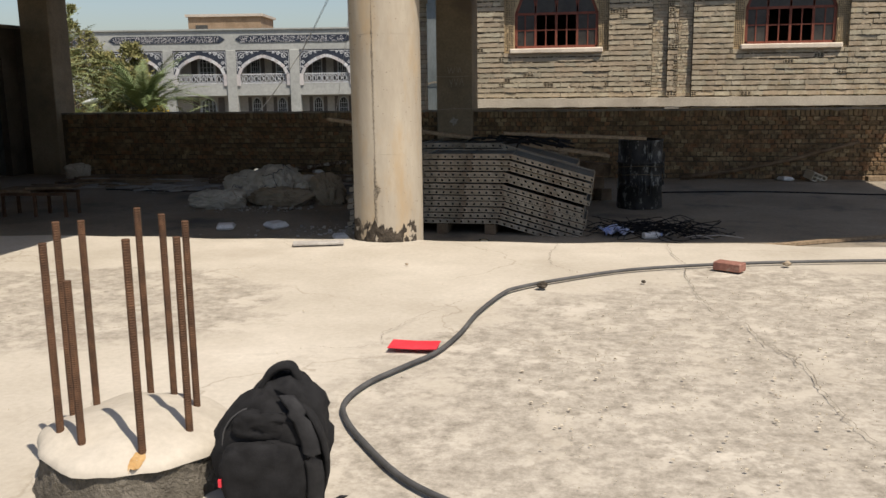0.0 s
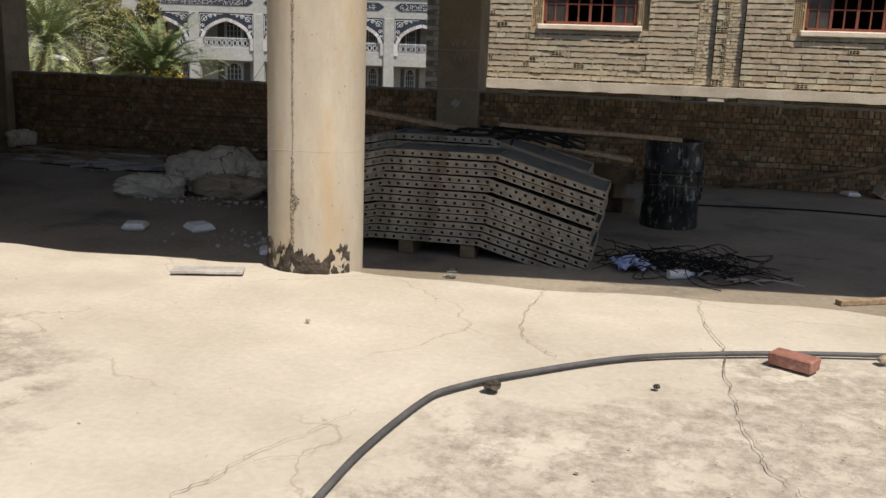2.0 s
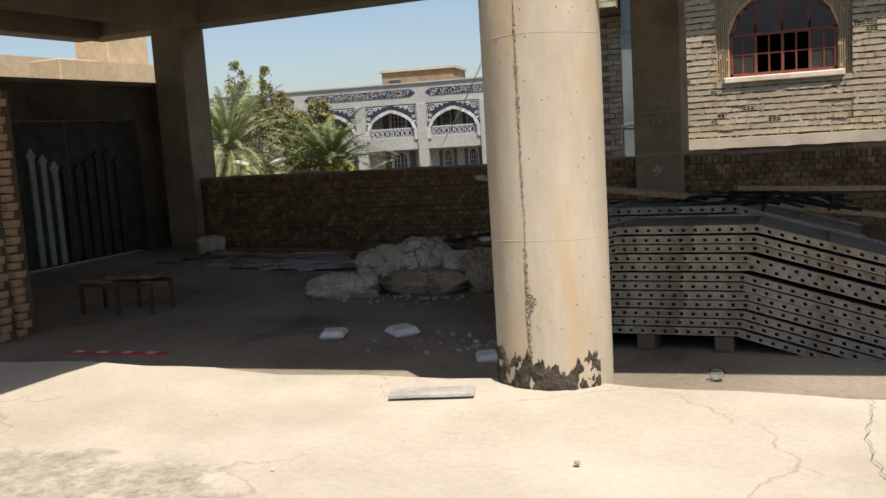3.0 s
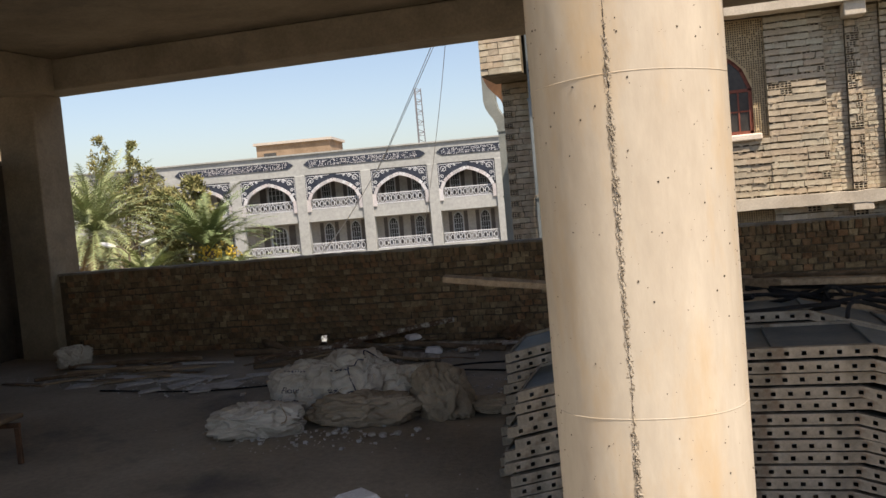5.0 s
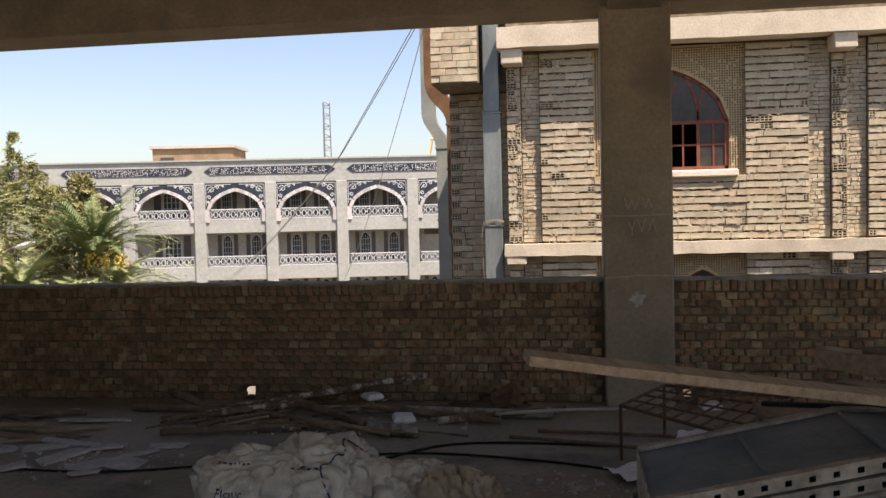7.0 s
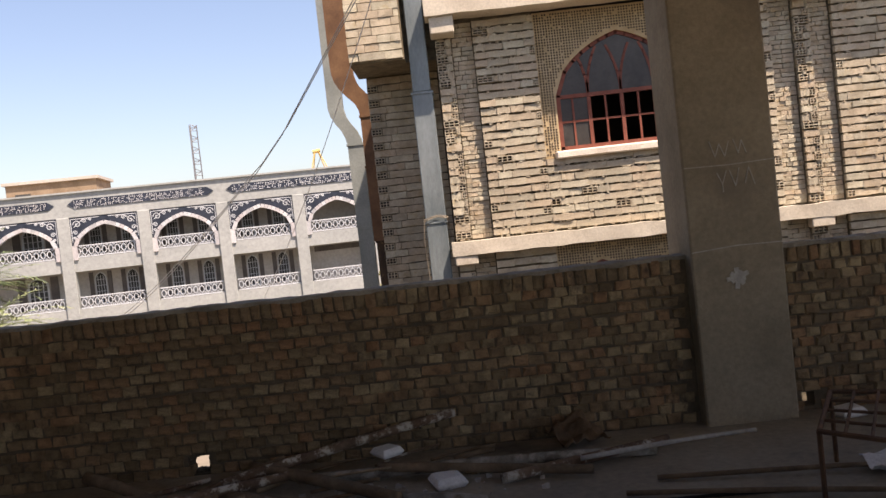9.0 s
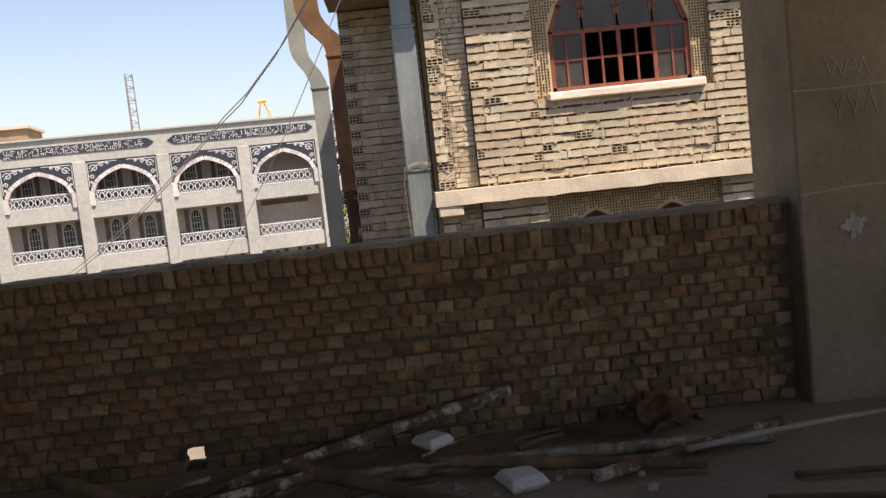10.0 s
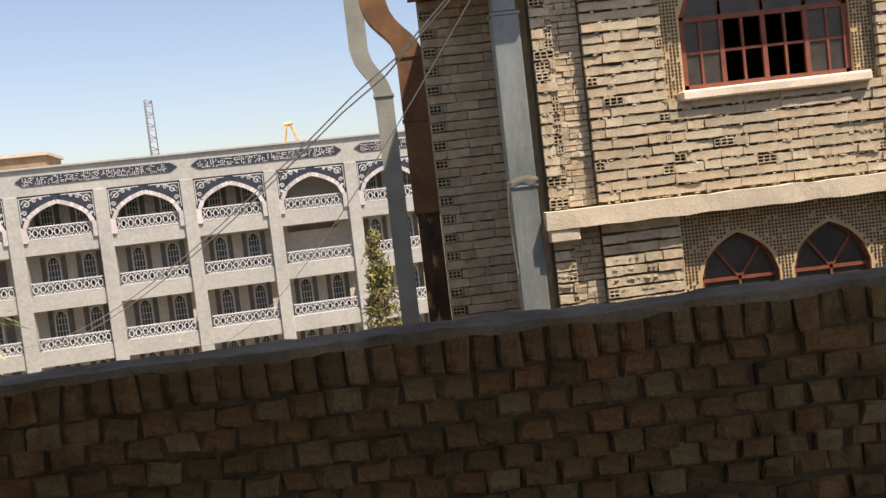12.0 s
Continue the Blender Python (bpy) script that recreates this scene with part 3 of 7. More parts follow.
def big_window(o):
    """Pointed window in a red frame, in a field of perforated brick."""
    cx, half, spring, rise, sill = o - 1.50, 1.02, 2.95, 0.92, 2.13
    w = new("window")
    w.parent = brick_building
    tagged(w, "pointed arched window in a red frame, some panes missing")
    bm = bmesh.new()
    arch_field(bm, o - 2.77, o - 0.22, 4.25, cx, spring, half, rise, FY + 0.12, FY + 0.3, 2.0)
    part("perforated_surround", bm, PERFORATED, w, "yellow perforated brick surround")
    # open cells of the perforated bricks: dark plates on the face, hole shade as colour
    v, f = [], []
    x = o - 2.74
    while x < o - 0.25:
        z = 2.05
        while z < 4.22:
            inside = abs(x + 0.014 - cx) < half + 0.02 and z < spring + 0.05 + arch_height(x + 0.014 - cx, half, rise)
            if not inside and random.random() < 0.93:
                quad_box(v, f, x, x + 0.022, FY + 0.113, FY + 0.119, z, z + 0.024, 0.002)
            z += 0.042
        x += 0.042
    tagged(new("perforation", mesh_from("perforation", v, f, CELL_SHADE)), "small dark plates standing in for shaded holes of perforated bricks", kind="stuff").parent = w
    bm = bmesh.new()
    y0, y1 = FY + 0.16, FY + 0.22
    outer = [(cx - half + 0.03, sill)] + arch_points(cx, spring, half - 0.03, rise - 0.02) + [(cx + half - 0.03, sill)]
    band(bm, outer + [outer[0]], 0.075, y0, y1)
    band(bm, [(cx - half, spring - 0.02), (cx + half, spring - 0.02)], 0.06, y0 + 0.003, y1 - 0.003)
    for i in (-0.5, 0.0, 0.5):
        band(bm, [(cx + i * half * 1.0, sill), (cx + i * half, spring)], 0.055, y0 + 0.006, y1 - 0.006)
    for i in (-0.75, -0.25, 0.25, 0.75):
        band(bm, [(cx + i * half, sill), (cx + i * half, spring)], 0.03, y0 + 0.01, y1 - 0.01)
    band(bm, [(cx - half, (sill + spring) / 2), (cx + half, (sill + spring) / 2)], 0.03, y0 + 0.012, y1 - 0.012)
    # tracery: crossing arcs above the transom
    r = half * 1.5
    for i in (-1.0, -0.5, 0.0, 0.5, 1.0):
        for s in (-1, 1):
            line = []
            for k in range(13):
                a = k / 12 * 1.15
                xx, zz = cx + i * half + s * (r - r * math.cos(a)), spring + r * math.sin(a)
                if abs(xx - cx) < half and zz < spring + arch_height(xx - cx, half, rise) - 0.01:
                    line.append((xx, zz))
            if len(line) > 1:
                band(bm, line, 0.04, y0 + 0.014, y1 - 0.014)
    part("frame", bm, RED_FRAME, w, "red oxide painted steel frame")
    bm = bmesh.new()
    prism(bm, arch_points(cx, spring, half - 0.03, rise - 0.02)[::-1], FY + 0.185, FY + 0.19)
    part("tympanum_pane", bm, PANE, w, "dusty dark glass")
    for i in range(8):
        for j in range(2):
            if 2 <= i <= 5:
                continue
            x0 = cx - half + i * half / 4
            z0 = sill + j * (spring - sill) / 2
            part("pane", boxes(((x0 + 0.01, FY + 0.186, z0 + 0.01), (x0 + half / 4 - 0.01, FY + 0.19, z0 + (spring - sill) / 2 - 0.01))), PANE, w)
    bm = boxes(((cx - half - 0.1, FY - 0.08, 1.98), (cx + half + 0.12, FY + 0.2, 2.10)), bevel=0.02)
    rough_up(bm, 0.012, 3, o, 2)
    part("sill", bm, SILL, w, "rough white plaster sill")


def small_window(cx):
    half, spring, rise = 0.47, -0.12, 0.5
    w = new("lower_window")
    w.parent = brick_building
    tagged(w, "small pointed window in a red frame")
    bm = bmesh.new()
    outer = [(cx - half, -0.9)] + arch_points(cx, spring, half, rise, 10) + [(cx + half, -0.9)]
    band(bm, outer, 0.07, FY + 0.14, FY + 0.2)
    band(bm, [(cx - half, spring - 0.05), (cx + half, spring - 0.05)], 0.04, FY + 0.15, FY + 0.19)
    band(bm, [(cx, spring - 0.05), (cx + 0.28, spring + 0.33)], 0.03, FY + 0.15, FY + 0.19)
    band(bm, [(cx, spring - 0.05), (cx - 0.28, spring + 0.33)], 0.03, FY + 0.15, FY + 0.19)
    band(bm, [(cx, -0.9), (cx, spring)], 0.03, FY + 0.15, FY + 0.19)
    part("frame", bm, RED_FRAME, w)
    bm = bmesh.new()
    prism(bm, [(cx - half, -0.9)] + arch_points(cx, spring, half, rise, 10) + [(cx + half, -0.9)], FY + 0.172, FY + 0.176)
    part("pane", bm, PANE, w)


for k in range(modules):
    o = k * PERIOD
    big_window(o)
    bm = bmesh.new()
    arch_field(bm, o - 2.77, o - 1.52, 0.66, o - 2.07, -0.12, 0.47, 0.5, FY + 0.1, FY + 0.3, -0.9)
    arch_field(bm, o - 1.52, o - 0.22, 0.66, o - 0.95, -0.12, 0.47, 0.5, FY + 0.1, FY + 0.3, -0.9)
    part("lower_surround", bm, PERFORATED, brick_building, "perforated brick field under the ledge")
    # dark plates on the lower field too, in place of shaded holes
    v, f = [], []
    x = o - 2.74
    while x < o - 0.25:
        z = -0.3
        while z < 0.64:
            inside = any(abs(x + 0.014 - c) < 0.5 and z < -0.08 + arch_height(x + 0.014 - c, 0.47, 0.5) for c in (o - 2.07, o - 0.95))
            if not inside and random.random() < 0.9:
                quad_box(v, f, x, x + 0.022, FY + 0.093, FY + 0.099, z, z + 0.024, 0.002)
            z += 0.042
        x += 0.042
    tagged(new("perforation", mesh_from("perforation", v, f, CELL_SHADE)), "small dark plates standing in for shaded holes of perforated bricks", kind="stuff").parent = brick_building
    small_window(o - 2.07)
    small_window(o - 0.95)
# dark backing added behind the windows in place of shaded rooms
interior = part("interior_wall", boxes(((-3.98, FY + 3.5, -1), (17.6, FY + 3.7, 4.6))), ROOM_SHADE, brick_building)


# sheet-metal ducts on the corner
def duct(name, label, pieces, mat, flanges=()):
    d = thing(name, label, "duct", "ducts on the corner of the brick building")
    for lo, hi in pieces:
        part("section", boxes((lo, hi), bevel=0.012), mat, d)
    for lo, hi in flanges:
        part("flange", boxes((lo, hi), bevel=0.004), mat, d)
    return d


blue_duct = duct("air_duct", "tall blue-grey sheet-metal duct tied with wire", [((-4.72, 22.52, GROUND), (-4.4, 22.8, 3.24)), ((-4.70, 22.53, 3.24), (-4.42, 22.79, 6.6))], DUCT,
                 [((-4.735, 22.505, 3.2), (-4.385, 22.815, 3.237)), ((-4.735, 22.505, 1.2), (-4.385, 22.81, 1.225))])
bm = bmesh.new()
for j in range(3):
    z = 1.27 + 0.014 * j
    sweep(bm, [(-4.74, 22.8, z), (-4.745, 22.5, z - 0.02), (-4.55, 22.495, z + 0.03), (-4.385, 22.5, z), (-4.375, 22.8, z)], 0.005, 5, 3)
sweep(bm, [(-4.74, 22.49, 1.27), (-4.77, 22.48, 0.9), (-4.74, 22.48, 0.2)], 0.005, 5, 3)
part("tie_wire", bm, CONCRETE, blue_duct, "twisted wire tie")


def bent_duct(name, label, line, w, d, mat):
    t = thing(name, label, "duct", "ducts on the corner of the brick building")
    for (xa, ya, za), (xb, yb, zb) in zip(line, line[1:]):
        bm = bmesh.new()
        a = [bm.verts.new((xa + s * w / 2, ya + q * d / 2, za)) for s, q in ((-1, -1), (1, -1), (1, 1), (-1, 1))]
        b = [bm.verts.new((xb + s * w / 2, yb + q * d / 2, zb)) for s, q in ((-1, -1), (1, -1), (1, 1), (-1, 1))]
        for i in range(4):
            j = (i + 1) % 4
            bm.faces.new((a[i], a[j], b[j], b[i]))
        bm.faces.new(a[::-1])
        bm.faces.new(b)
        bmesh.ops.recalc_face_normals(bm, faces=bm.faces)
        part("section", bm, mat, t)
        if (Vector((xa, ya, za)) - Vector((xb, yb, zb))).length < 0.5:
            continue
        part("flange", boxes(((xb - w / 2 - 0.02, yb - d / 2 - 0.02, zb - 0.02), (xb + w / 2 + 0.02, yb + d / 2 + 0.02, zb + 0.02))), mat, t)
    return t


bent_duct("brown_duct", "rusty brown sheet-metal duct with an elbow", [(-5.63, 25.9, 0.98), (-5.63, 25.9, 2.4), (-5.63, 25.9, 3.36), (-5.65, 25.9, 3.48), (-5.70, 25.9, 3.6), (-5.78, 25.9, 3.7), (-5.88, 25.9, 3.8), (-5.98, 25.9, 3.92), (-6.05, 25.9, 4.05), (-6.09, 25.9, 4.2), (-6.10, 25.9, 4.4), (-6.10, 25.9, 6.4)], 0.4, 0.34, DUCT_BROWN)
bent_duct("rusted_duct", "narrow duct stub below, its brown paint rusted through and flaking", [(-5.62, 25.92, GROUND), (-5.62, 25.92, 0.96)], 0.34, 0.28, RUSTED_THROUGH)
bent_duct("grey_duct", "grey-green sheet-metal duct with an offset bend", [(-6.09, 27, GROUND), (-6.09, 27, 1.3), (-6.1, 27, 2.95), (-6.13, 27, 3.1), (-6.2, 27, 3.26), (-6.3, 27, 3.4), (-6.38, 27, 3.55), (-6.42, 27, 3.72), (-6.42, 27, 3.85), (-6.42, 27, 6.4)], 0.3, 0.26, DUCT_GREEN)


# ---- the white arcaded building in the distance ----
WB = pose(-8.4, 60.5, 0, 0, 0, 10)
white_building = thing("arcaded_building", "long white stone building with blue-tiled arches and balconies", "building", at=WB)
BAY = 4.26
bays = range(-1, 9)


def pier_u(k):
    return -0.32 - BAY * k


LEFT, RIGHT = pier_u(max(bays) + 1) - 0.35, pier_u(min(bays)) + 0.35
part("rear_wall", boxes(((LEFT, 1.7, GROUND), (RIGHT, 12, 4.4))), CREAM, white_building, "cream wall behind the balconies")
part("roof", boxes(((LEFT, 0.3, 4.4), (RIGHT, 12, 4.62))), MUD_ROOF, white_building)
part("frieze", boxes(((LEFT, -0.05, 3.55), (RIGHT, 0.3, 4.86))), WHITE_STONE, white_building)
part("coping", boxes(((LEFT - 0.1, -0.16, 4.86), (RIGHT + 0.1, 0.4, 4.95))), WHITE_STONE, white_building)
for k in [*bays, max(bays) + 1]:
    u = pier_u(k)
    part("pier", boxes(((u - 0.33, -0.12, GROUND), (u + 0.33, 0.5, 3.548)), bevel=0.02), WHITE_STONE, white_building)
FLOORS = [1.33, -1.5, -4.33, -7.16]
random.seed(11)
rail_bm = bmesh.new()
half = BAY / 2 - 0.4
box(rail_bm, (-half, -0.04, 0.0), (half, 0.04, 0.05))
box(rail_bm, (-half, -0.04, 0.6), (half, 0.04, 0.66))
n = 10
for i in range(n):
    c = -half + (i + 0.5) * 2 * half / n
    ring = [(c + 0.125 * math.cos(a), 0.325 + 0.19 * math.sin(a)) for a in [math.pi / 4 * (q + 0.5) for q in range(9)]]
    band(rail_bm, ring, 0.042, -0.03, 0.03)
    band(rail_bm, [(c, 0.05), (c, 0.145)], 0.04, -0.025, 0.025)
    band(rail_bm, [(c, 0.505), (c, 0.6)], 0.04, -0.025, 0.025)
    if i < n - 1:
        e = c + half / n
        band(rail_bm, [(e - 0.06, 0.325), (e + 0.06, 0.325)], 0.042, -0.025, 0.025)
        band(rail_bm, [(e - 0.07, 0.05), (e, 0.14), (e + 0.07, 0.05)], 0.035, -0.025, 0.025)
        band(rail_bm, [(e - 0.07, 0.6), (e, 0.51), (e + 0.07, 0.6)], 0.035, -0.025, 0.025)
rail_mesh = mesh_of("balustrade", rail_bm, TILE_WHITE)
spandrel_bm, curl_bm = bmesh.new(), bmesh.new()
voussoirs = []
H2 = BAY / 2 - 0.33
arch_field(spandrel_bm, -H2, H2, 3.53, 0, 1.95, H2 - 0.25, 1.12, -0.02, 0.2, 1.95)
pts = arch_points(0, 1.95, H2 - 0.2, 1.17, 16)
for (xa, za), (xb, zb) in zip(pts, pts[1:]):
    d = Vector((xb - xa, zb - za))
    nrm = Vector((-d.y, d.x)).normalized() * 0.13
    s = d * 0.03
    ring_bm = bmesh.new()
    prism(ring_bm, [(xa + s.x - nrm.x * 0.6, za + s.y - nrm.y * 0.6), (xb - s.x - nrm.x * 0.6, zb - s.y - nrm.y * 0.6), (xb - s.x + nrm.x, zb - s.y + nrm.y), (xa + s.x + nrm.x, za + s.y + nrm.y)], -0.07, 0.22)
    voussoirs.append(ring_bm)
for s in (-1, 1):
    voussoirs.append(boxes(((s * (H2 - 0.12) - 0.12, -0.07, 1.2), (s * (H2 - 0.12) + 0.12, 0.22, 1.98))))
for s in (-1, 1):
    for cx, cz, r in ((1.42, 3.15, 0.22), (1.05, 3.3, 0.13), (1.55, 2.7, 0.13), (0.72, 3.36, 0.08), (1.6, 2.4, 0.08)):
        line = [(s * (cx + r * (1 - q / 16) * math.cos(q * 0.6)), cz + r * (1 - q / 16) * math.sin(q * 0.6)) for q in range(14)]
        band(curl_bm, line, 0.045, -0.035, -0.02)
    band(curl_bm, [(s * 1.7, 3.44), (s * 0.25, 3.46)], 0.035, -0.035, -0.02)
    band(curl_bm, [(s * 1.74, 3.44), (s * 1.74, 2.2)], 0.035, -0.035, -0.02)
    band(curl_bm, [(s * 1.6, 3.0), (s * 1.2, 3.35), (s * 0.85, 3.42)], 0.03, -0.035, -0.02)
ARCH_STONE = material("arch_stone", ((0.42, 0.44, 0.46), (0.56, 0.57, 0.57)), 1, 10, 0.5, 0, per_object=0.2)
voussoir_meshes = [mesh_of("voussoir", q, ARCH_STONE) for q in voussoirs]
spandrel_mesh, curl_mesh = mesh_of("spandrel", spandrel_bm, TILE_BLUE), mesh_of("arabesque", curl_bm, TILE_WHITE)
# a window with its grille and shutters, standing at z 0
frame_bm, pane_bm, shutter_bm = bmesh.new(), bmesh.new(), bmesh.new()
outline = [(-0.3, 0.0)] + arch_points(0, 1.25, 0.3, 0.32, 8) + [(0.3, 0.0)]
band(frame_bm, outline + [outline[0]], 0.06, -0.06, 0.0)
for xx in (-0.15, 0.0, 0.15):
    band(frame_bm, [(xx, 0), (xx, 1.4)], 0.025, -0.05, -0.02)
for zz in (0.3, 0.6, 0.9, 1.2):
    band(frame_bm, [(-0.3, zz), (0.3, zz)], 0.025, -0.05, -0.02)
prism(pane_bm, outline, -0.015, -0.005)
box(shutter_bm, (-0.12, -0.05, 0.0), (0.12, 0.0, 1.6))
win_meshes = (mesh_of("frame", frame_bm, TILE_WHITE), mesh_of("pane", pane_bm, DARK_PANE), mesh_of("shutter", shutter_bm, SHUTTER))


def child(name, me, parent, m, label=""):
    ob = new(name, me)
    ob.parent = parent
    ob.matrix_basis = m
    return tagged(ob, label)


for k in bays:
    c = pier_u(k) - BAY / 2
    child("spandrel", spandrel_mesh, white_building, pose(c, 0, 0), "dark blue tiled spandrel")
    for me in voussoir_meshes:
        child("voussoir", me, white_building, pose(c, 0, 0))
    child("arabesque", curl_mesh, white_building, pose(c, 0, 0))
    for j, z in enumerate(FLOORS):
        part("balcony_slab", boxes(((c - BAY / 2 + 0.33, 0.0 if j else 0.02, z - 0.78), (c + BAY / 2 - 0.33, 1.7, z - 0.02))), WHITE_STONE, white_building)
        child("balustrade", rail_mesh, white_building, pose(c, 0.1, z), "white pierced balustrade")
        if k == 0 and j < 2:
            if j == 1:
                part("vent", boxes(((c - 1.5, 1.66, 0.15), (c + 1.2, 1.698, 0.45))), SHUTTER, white_building)
            continue
        for s in ((0.0,) if k == 4 else (-0.88, 0.88)):
            w = new("window")
            w.parent = white_building
            w.matrix_basis = pose(c + s, 1.69, z + 0.12) @ Matrix.Diagonal((1.75 if k == 4 else 1.0, 1, 1.12, 1))
            for nm, me in zip(("frame", "pane"), win_meshes):
                child(nm, me, w, Matrix.Identity(4))
            for sh in (-0.5, 0.5):
                child("shutter", win_meshes[2], w, pose(sh, 0, 0))
    if k % 2 == 1:
        # a long inscription panel over two bays, its writing as plain short bars
        a, b = c - BAY / 2 + 0.35, c + BAY * 1.5 - 0.35
        bm = bmesh.new()
        prism(bm, [(a, 4.26), (a + 0.35, 4.03), (b - 0.35, 4.03), (b, 4.26), (b - 0.35, 4.5), (a + 0.35, 4.5)], -0.09, -0.04)
        p = part("inscription_panel", bm, TILE_BLUE, white_building, "dark blue inscription panel")
        bm = bmesh.new()
        x = a + 0.36
        while x < b - 0.4:
            for row in (4.1, 4.2, 4.3, 4.4):
                if random.random() < 0.62:
                    t, l = random.choice((0.0, 0.3, 1.3, 1.57, 1.75)), random.uniform(0.05, 0.13)
                    z = row + random.uniform(-0.03, 0.03)
                    band(bm, [(x - l / 2 * math.cos(t), z - l / 2 * math.sin(t)), (x + l / 2 * math.cos(t), z + l / 2 * math.sin(t))], 0.03, -0.1, -0.09)
            x += random.uniform(0.07, 0.11)
        tagged(part("script", bm, ARCH_STONE, p, "dense pale unreadable strokes"), kind="stuff")

# things on and behind its roof
hut = thing("roof_house", "yellow brick penthouse behind the white roof", "building")
hut.matrix_world = WB
part("wall", boxes(((-24.2, 14, 4.0), (-18.2, 19, 6.75))), TAN_WALL, hut)
part("roof", boxes(((-24.4, 13.8, 6.75), (-18.0, 19.2, 6.95))), CREAM, hut)
part("low_wing", boxes(((-18.2, 14.5, 4.0), (-14.0, 19, 5.5))), TAN_WALL, hut)
part("window", boxes(((-23.6, 13.95, 5.2), (-22.6, 14.0, 6.1))), DARK_PANE, hut)
mast = thing("lattice_mast", "slim grey lattice radio mast", "mast")
mast.matrix_world = WB @ pose(-13.8, 40, 0)
bm = bmesh.new()
for a in range(3):
    x, y = 0.42 * math.cos(a * 2.094), 0.42 * math.sin(a * 2.094)
    rod(bm, (x * 1.3, y * 1.3, GROUND), (x, y, 13.2), 0.06, 5)
for i in range(28):
    z = 3 + i * 0.37
    a, b = i % 3, (i + 1) % 3
    rod(bm, (0.44 * math.cos(a * 2.094), 0.44 * math.sin(a * 2.094), z), (0.44 * math.cos(b * 2.094), 0.44 * math.sin(b * 2.094), z + 0.37), 0.035, 4)
    rod(bm, (0.44 * math.cos(b * 2.094), 0.44 * math.sin(b * 2.094), z), (0.44 * math.cos(a * 2.094), 0.44 * math.sin(a * 2.094), z), 0.03, 4)
part("lattice", bm, MAST, mast)
YELLOW_PAINT = material("yellow_paint", ((0.55, 0.38, 0.12), (0.65, 0.48, 0.2)), 3, 20, 0.6, 0)
crane = thing("roof_hoist", "yellow steel hoist frame on the white roof", "hoist")
crane.matrix_world = WB @ pose(-3.2, 2.0, 4.6)
bm = bmesh.new()
for sx, sy in ((-0.45, -0.3), (0.75, -0.3), (-0.3, 0.4), (0.6, 0.4)):
    rod(bm, (sx, sy, 0), (sx * 0.2, sy * 0.2, 1.45), 0.035, 6)
part("leg_frame", bm, YELLOW_PAINT, crane)
bm = bmesh.new()
rod(bm, (-0.2, 0, 1.45), (0.25, 0, 1.5), 0.12, 8)
part("drum", bm, YELLOW_PAINT, crane)


# overhead wires
def wire(start, a, b, sag, s0, s1, end, r=0.0045):
    """A slack cable from the slab's edge, along a hanging curve, to its far post."""
    bm = bmesh.new()
    a, b = Vector(a), Vector(b)
    line = [Vector(start)]
    for i in range(15):
        q = s0 + (s1 - s0) * i / 14
        line.append(a.lerp(b, q) - Vector((0, 0, sag * 4 * q * (1 - q))))
    sweep(bm, line + [Vector(end)], r, 5, 2)
    return tagged(part("overhead_wire", bm, TILE_WHITE), "thin pale overhead cable", "cable", "overhead cables")


wire((-4.25, 14.7, 3.6), (-4.76, 14.75, 2.65), (-33.26, 58, 12.69), 7.41, 0.03, 0.33, (-21.5, 42, -2.0))
wire((-4.2, 14.7, 3.62), (-4.70, 14.75, 2.72), (-33.2, 58, 12.5), 7.3, 0.03, 0.33, (-21.3, 42, -1.5))
wire((-4.1, 14.7, 3.9), (-4.2, 14.75, 3.91), (-20.65, 58, 3.36), 5.39, 0.01, 0.5, (-16.5, 57, -3.2))


FROND = material("palm_frond", ((0.17, 0.225, 0.1), (0.32, 0.365, 0.185)), 1.5, 12, 0.6, 0, per_island=0.3)
FROND_DARK = material("dark_palm_frond", ((0.10, 0.15, 0.06), (0.19, 0.24, 0.11)), 1.5, 12, 0.6, 0, per_island=0.3)
DRY_FROND = material("dry_palm_frond", ((0.3, 0.2, 0.1), (0.42, 0.3, 0.15)), 2, 12, 0.8, 0)
BARK = material("palm_bark", ((0.14, 0.1, 0.07), (0.22, 0.16, 0.11)), 4, 25, 0.95, 0.6)
NEEDLE = material("grey_green_foliage", ((0.15, 0.165, 0.06), (0.30, 0.285, 0.125)), 0.8, 8, 0.8, 0, per_island=0.4)
BLOSSOM = material("yellow_blossom", ((0.6, 0.4, 0.05), (0.75, 0.55, 0.1)), 3, 20, 0.7, 0)


def frond(bm, base, yaw, lift, length, droop, width=0.42):
    base = Vector(base)
    flat = Vector((math.cos(yaw), math.sin(yaw), 0))
    side = Vector((-math.sin(yaw), math.cos(yaw), 0))
    steps = 30
    prev, ang = base, lift
    for i in range(steps):
        ang -= droop / steps
        d = flat * math.cos(ang) + Vector((0, 0, math.sin(ang)))
        p = prev + d * (length / steps)
        w = 0.022 * (1 - i / steps) + 0.006
        a, b, c, e = prev - side * w, prev + side * w, p + side * w, p - side * w
        bm.faces.new([bm.verts.new(q) for q in (a, b, c, e)])
        if i > 3:
            ll = width * math.sin(math.pi * min(1, (i + 2) / (steps + 3))) ** 0.6 * random.uniform(0.8, 1.1)
            up = d.cross(side)
            for s in (-1, 1):
                t = p + side * s * ll * 0.75 + d * ll * 0.7 + up * (random.uniform(-0.25, 0.15) * ll)
                bw = d * 0.04
                bm.faces.new([bm.verts.new(q) for q in (p - bw, p + bw, t)])
        prev = p


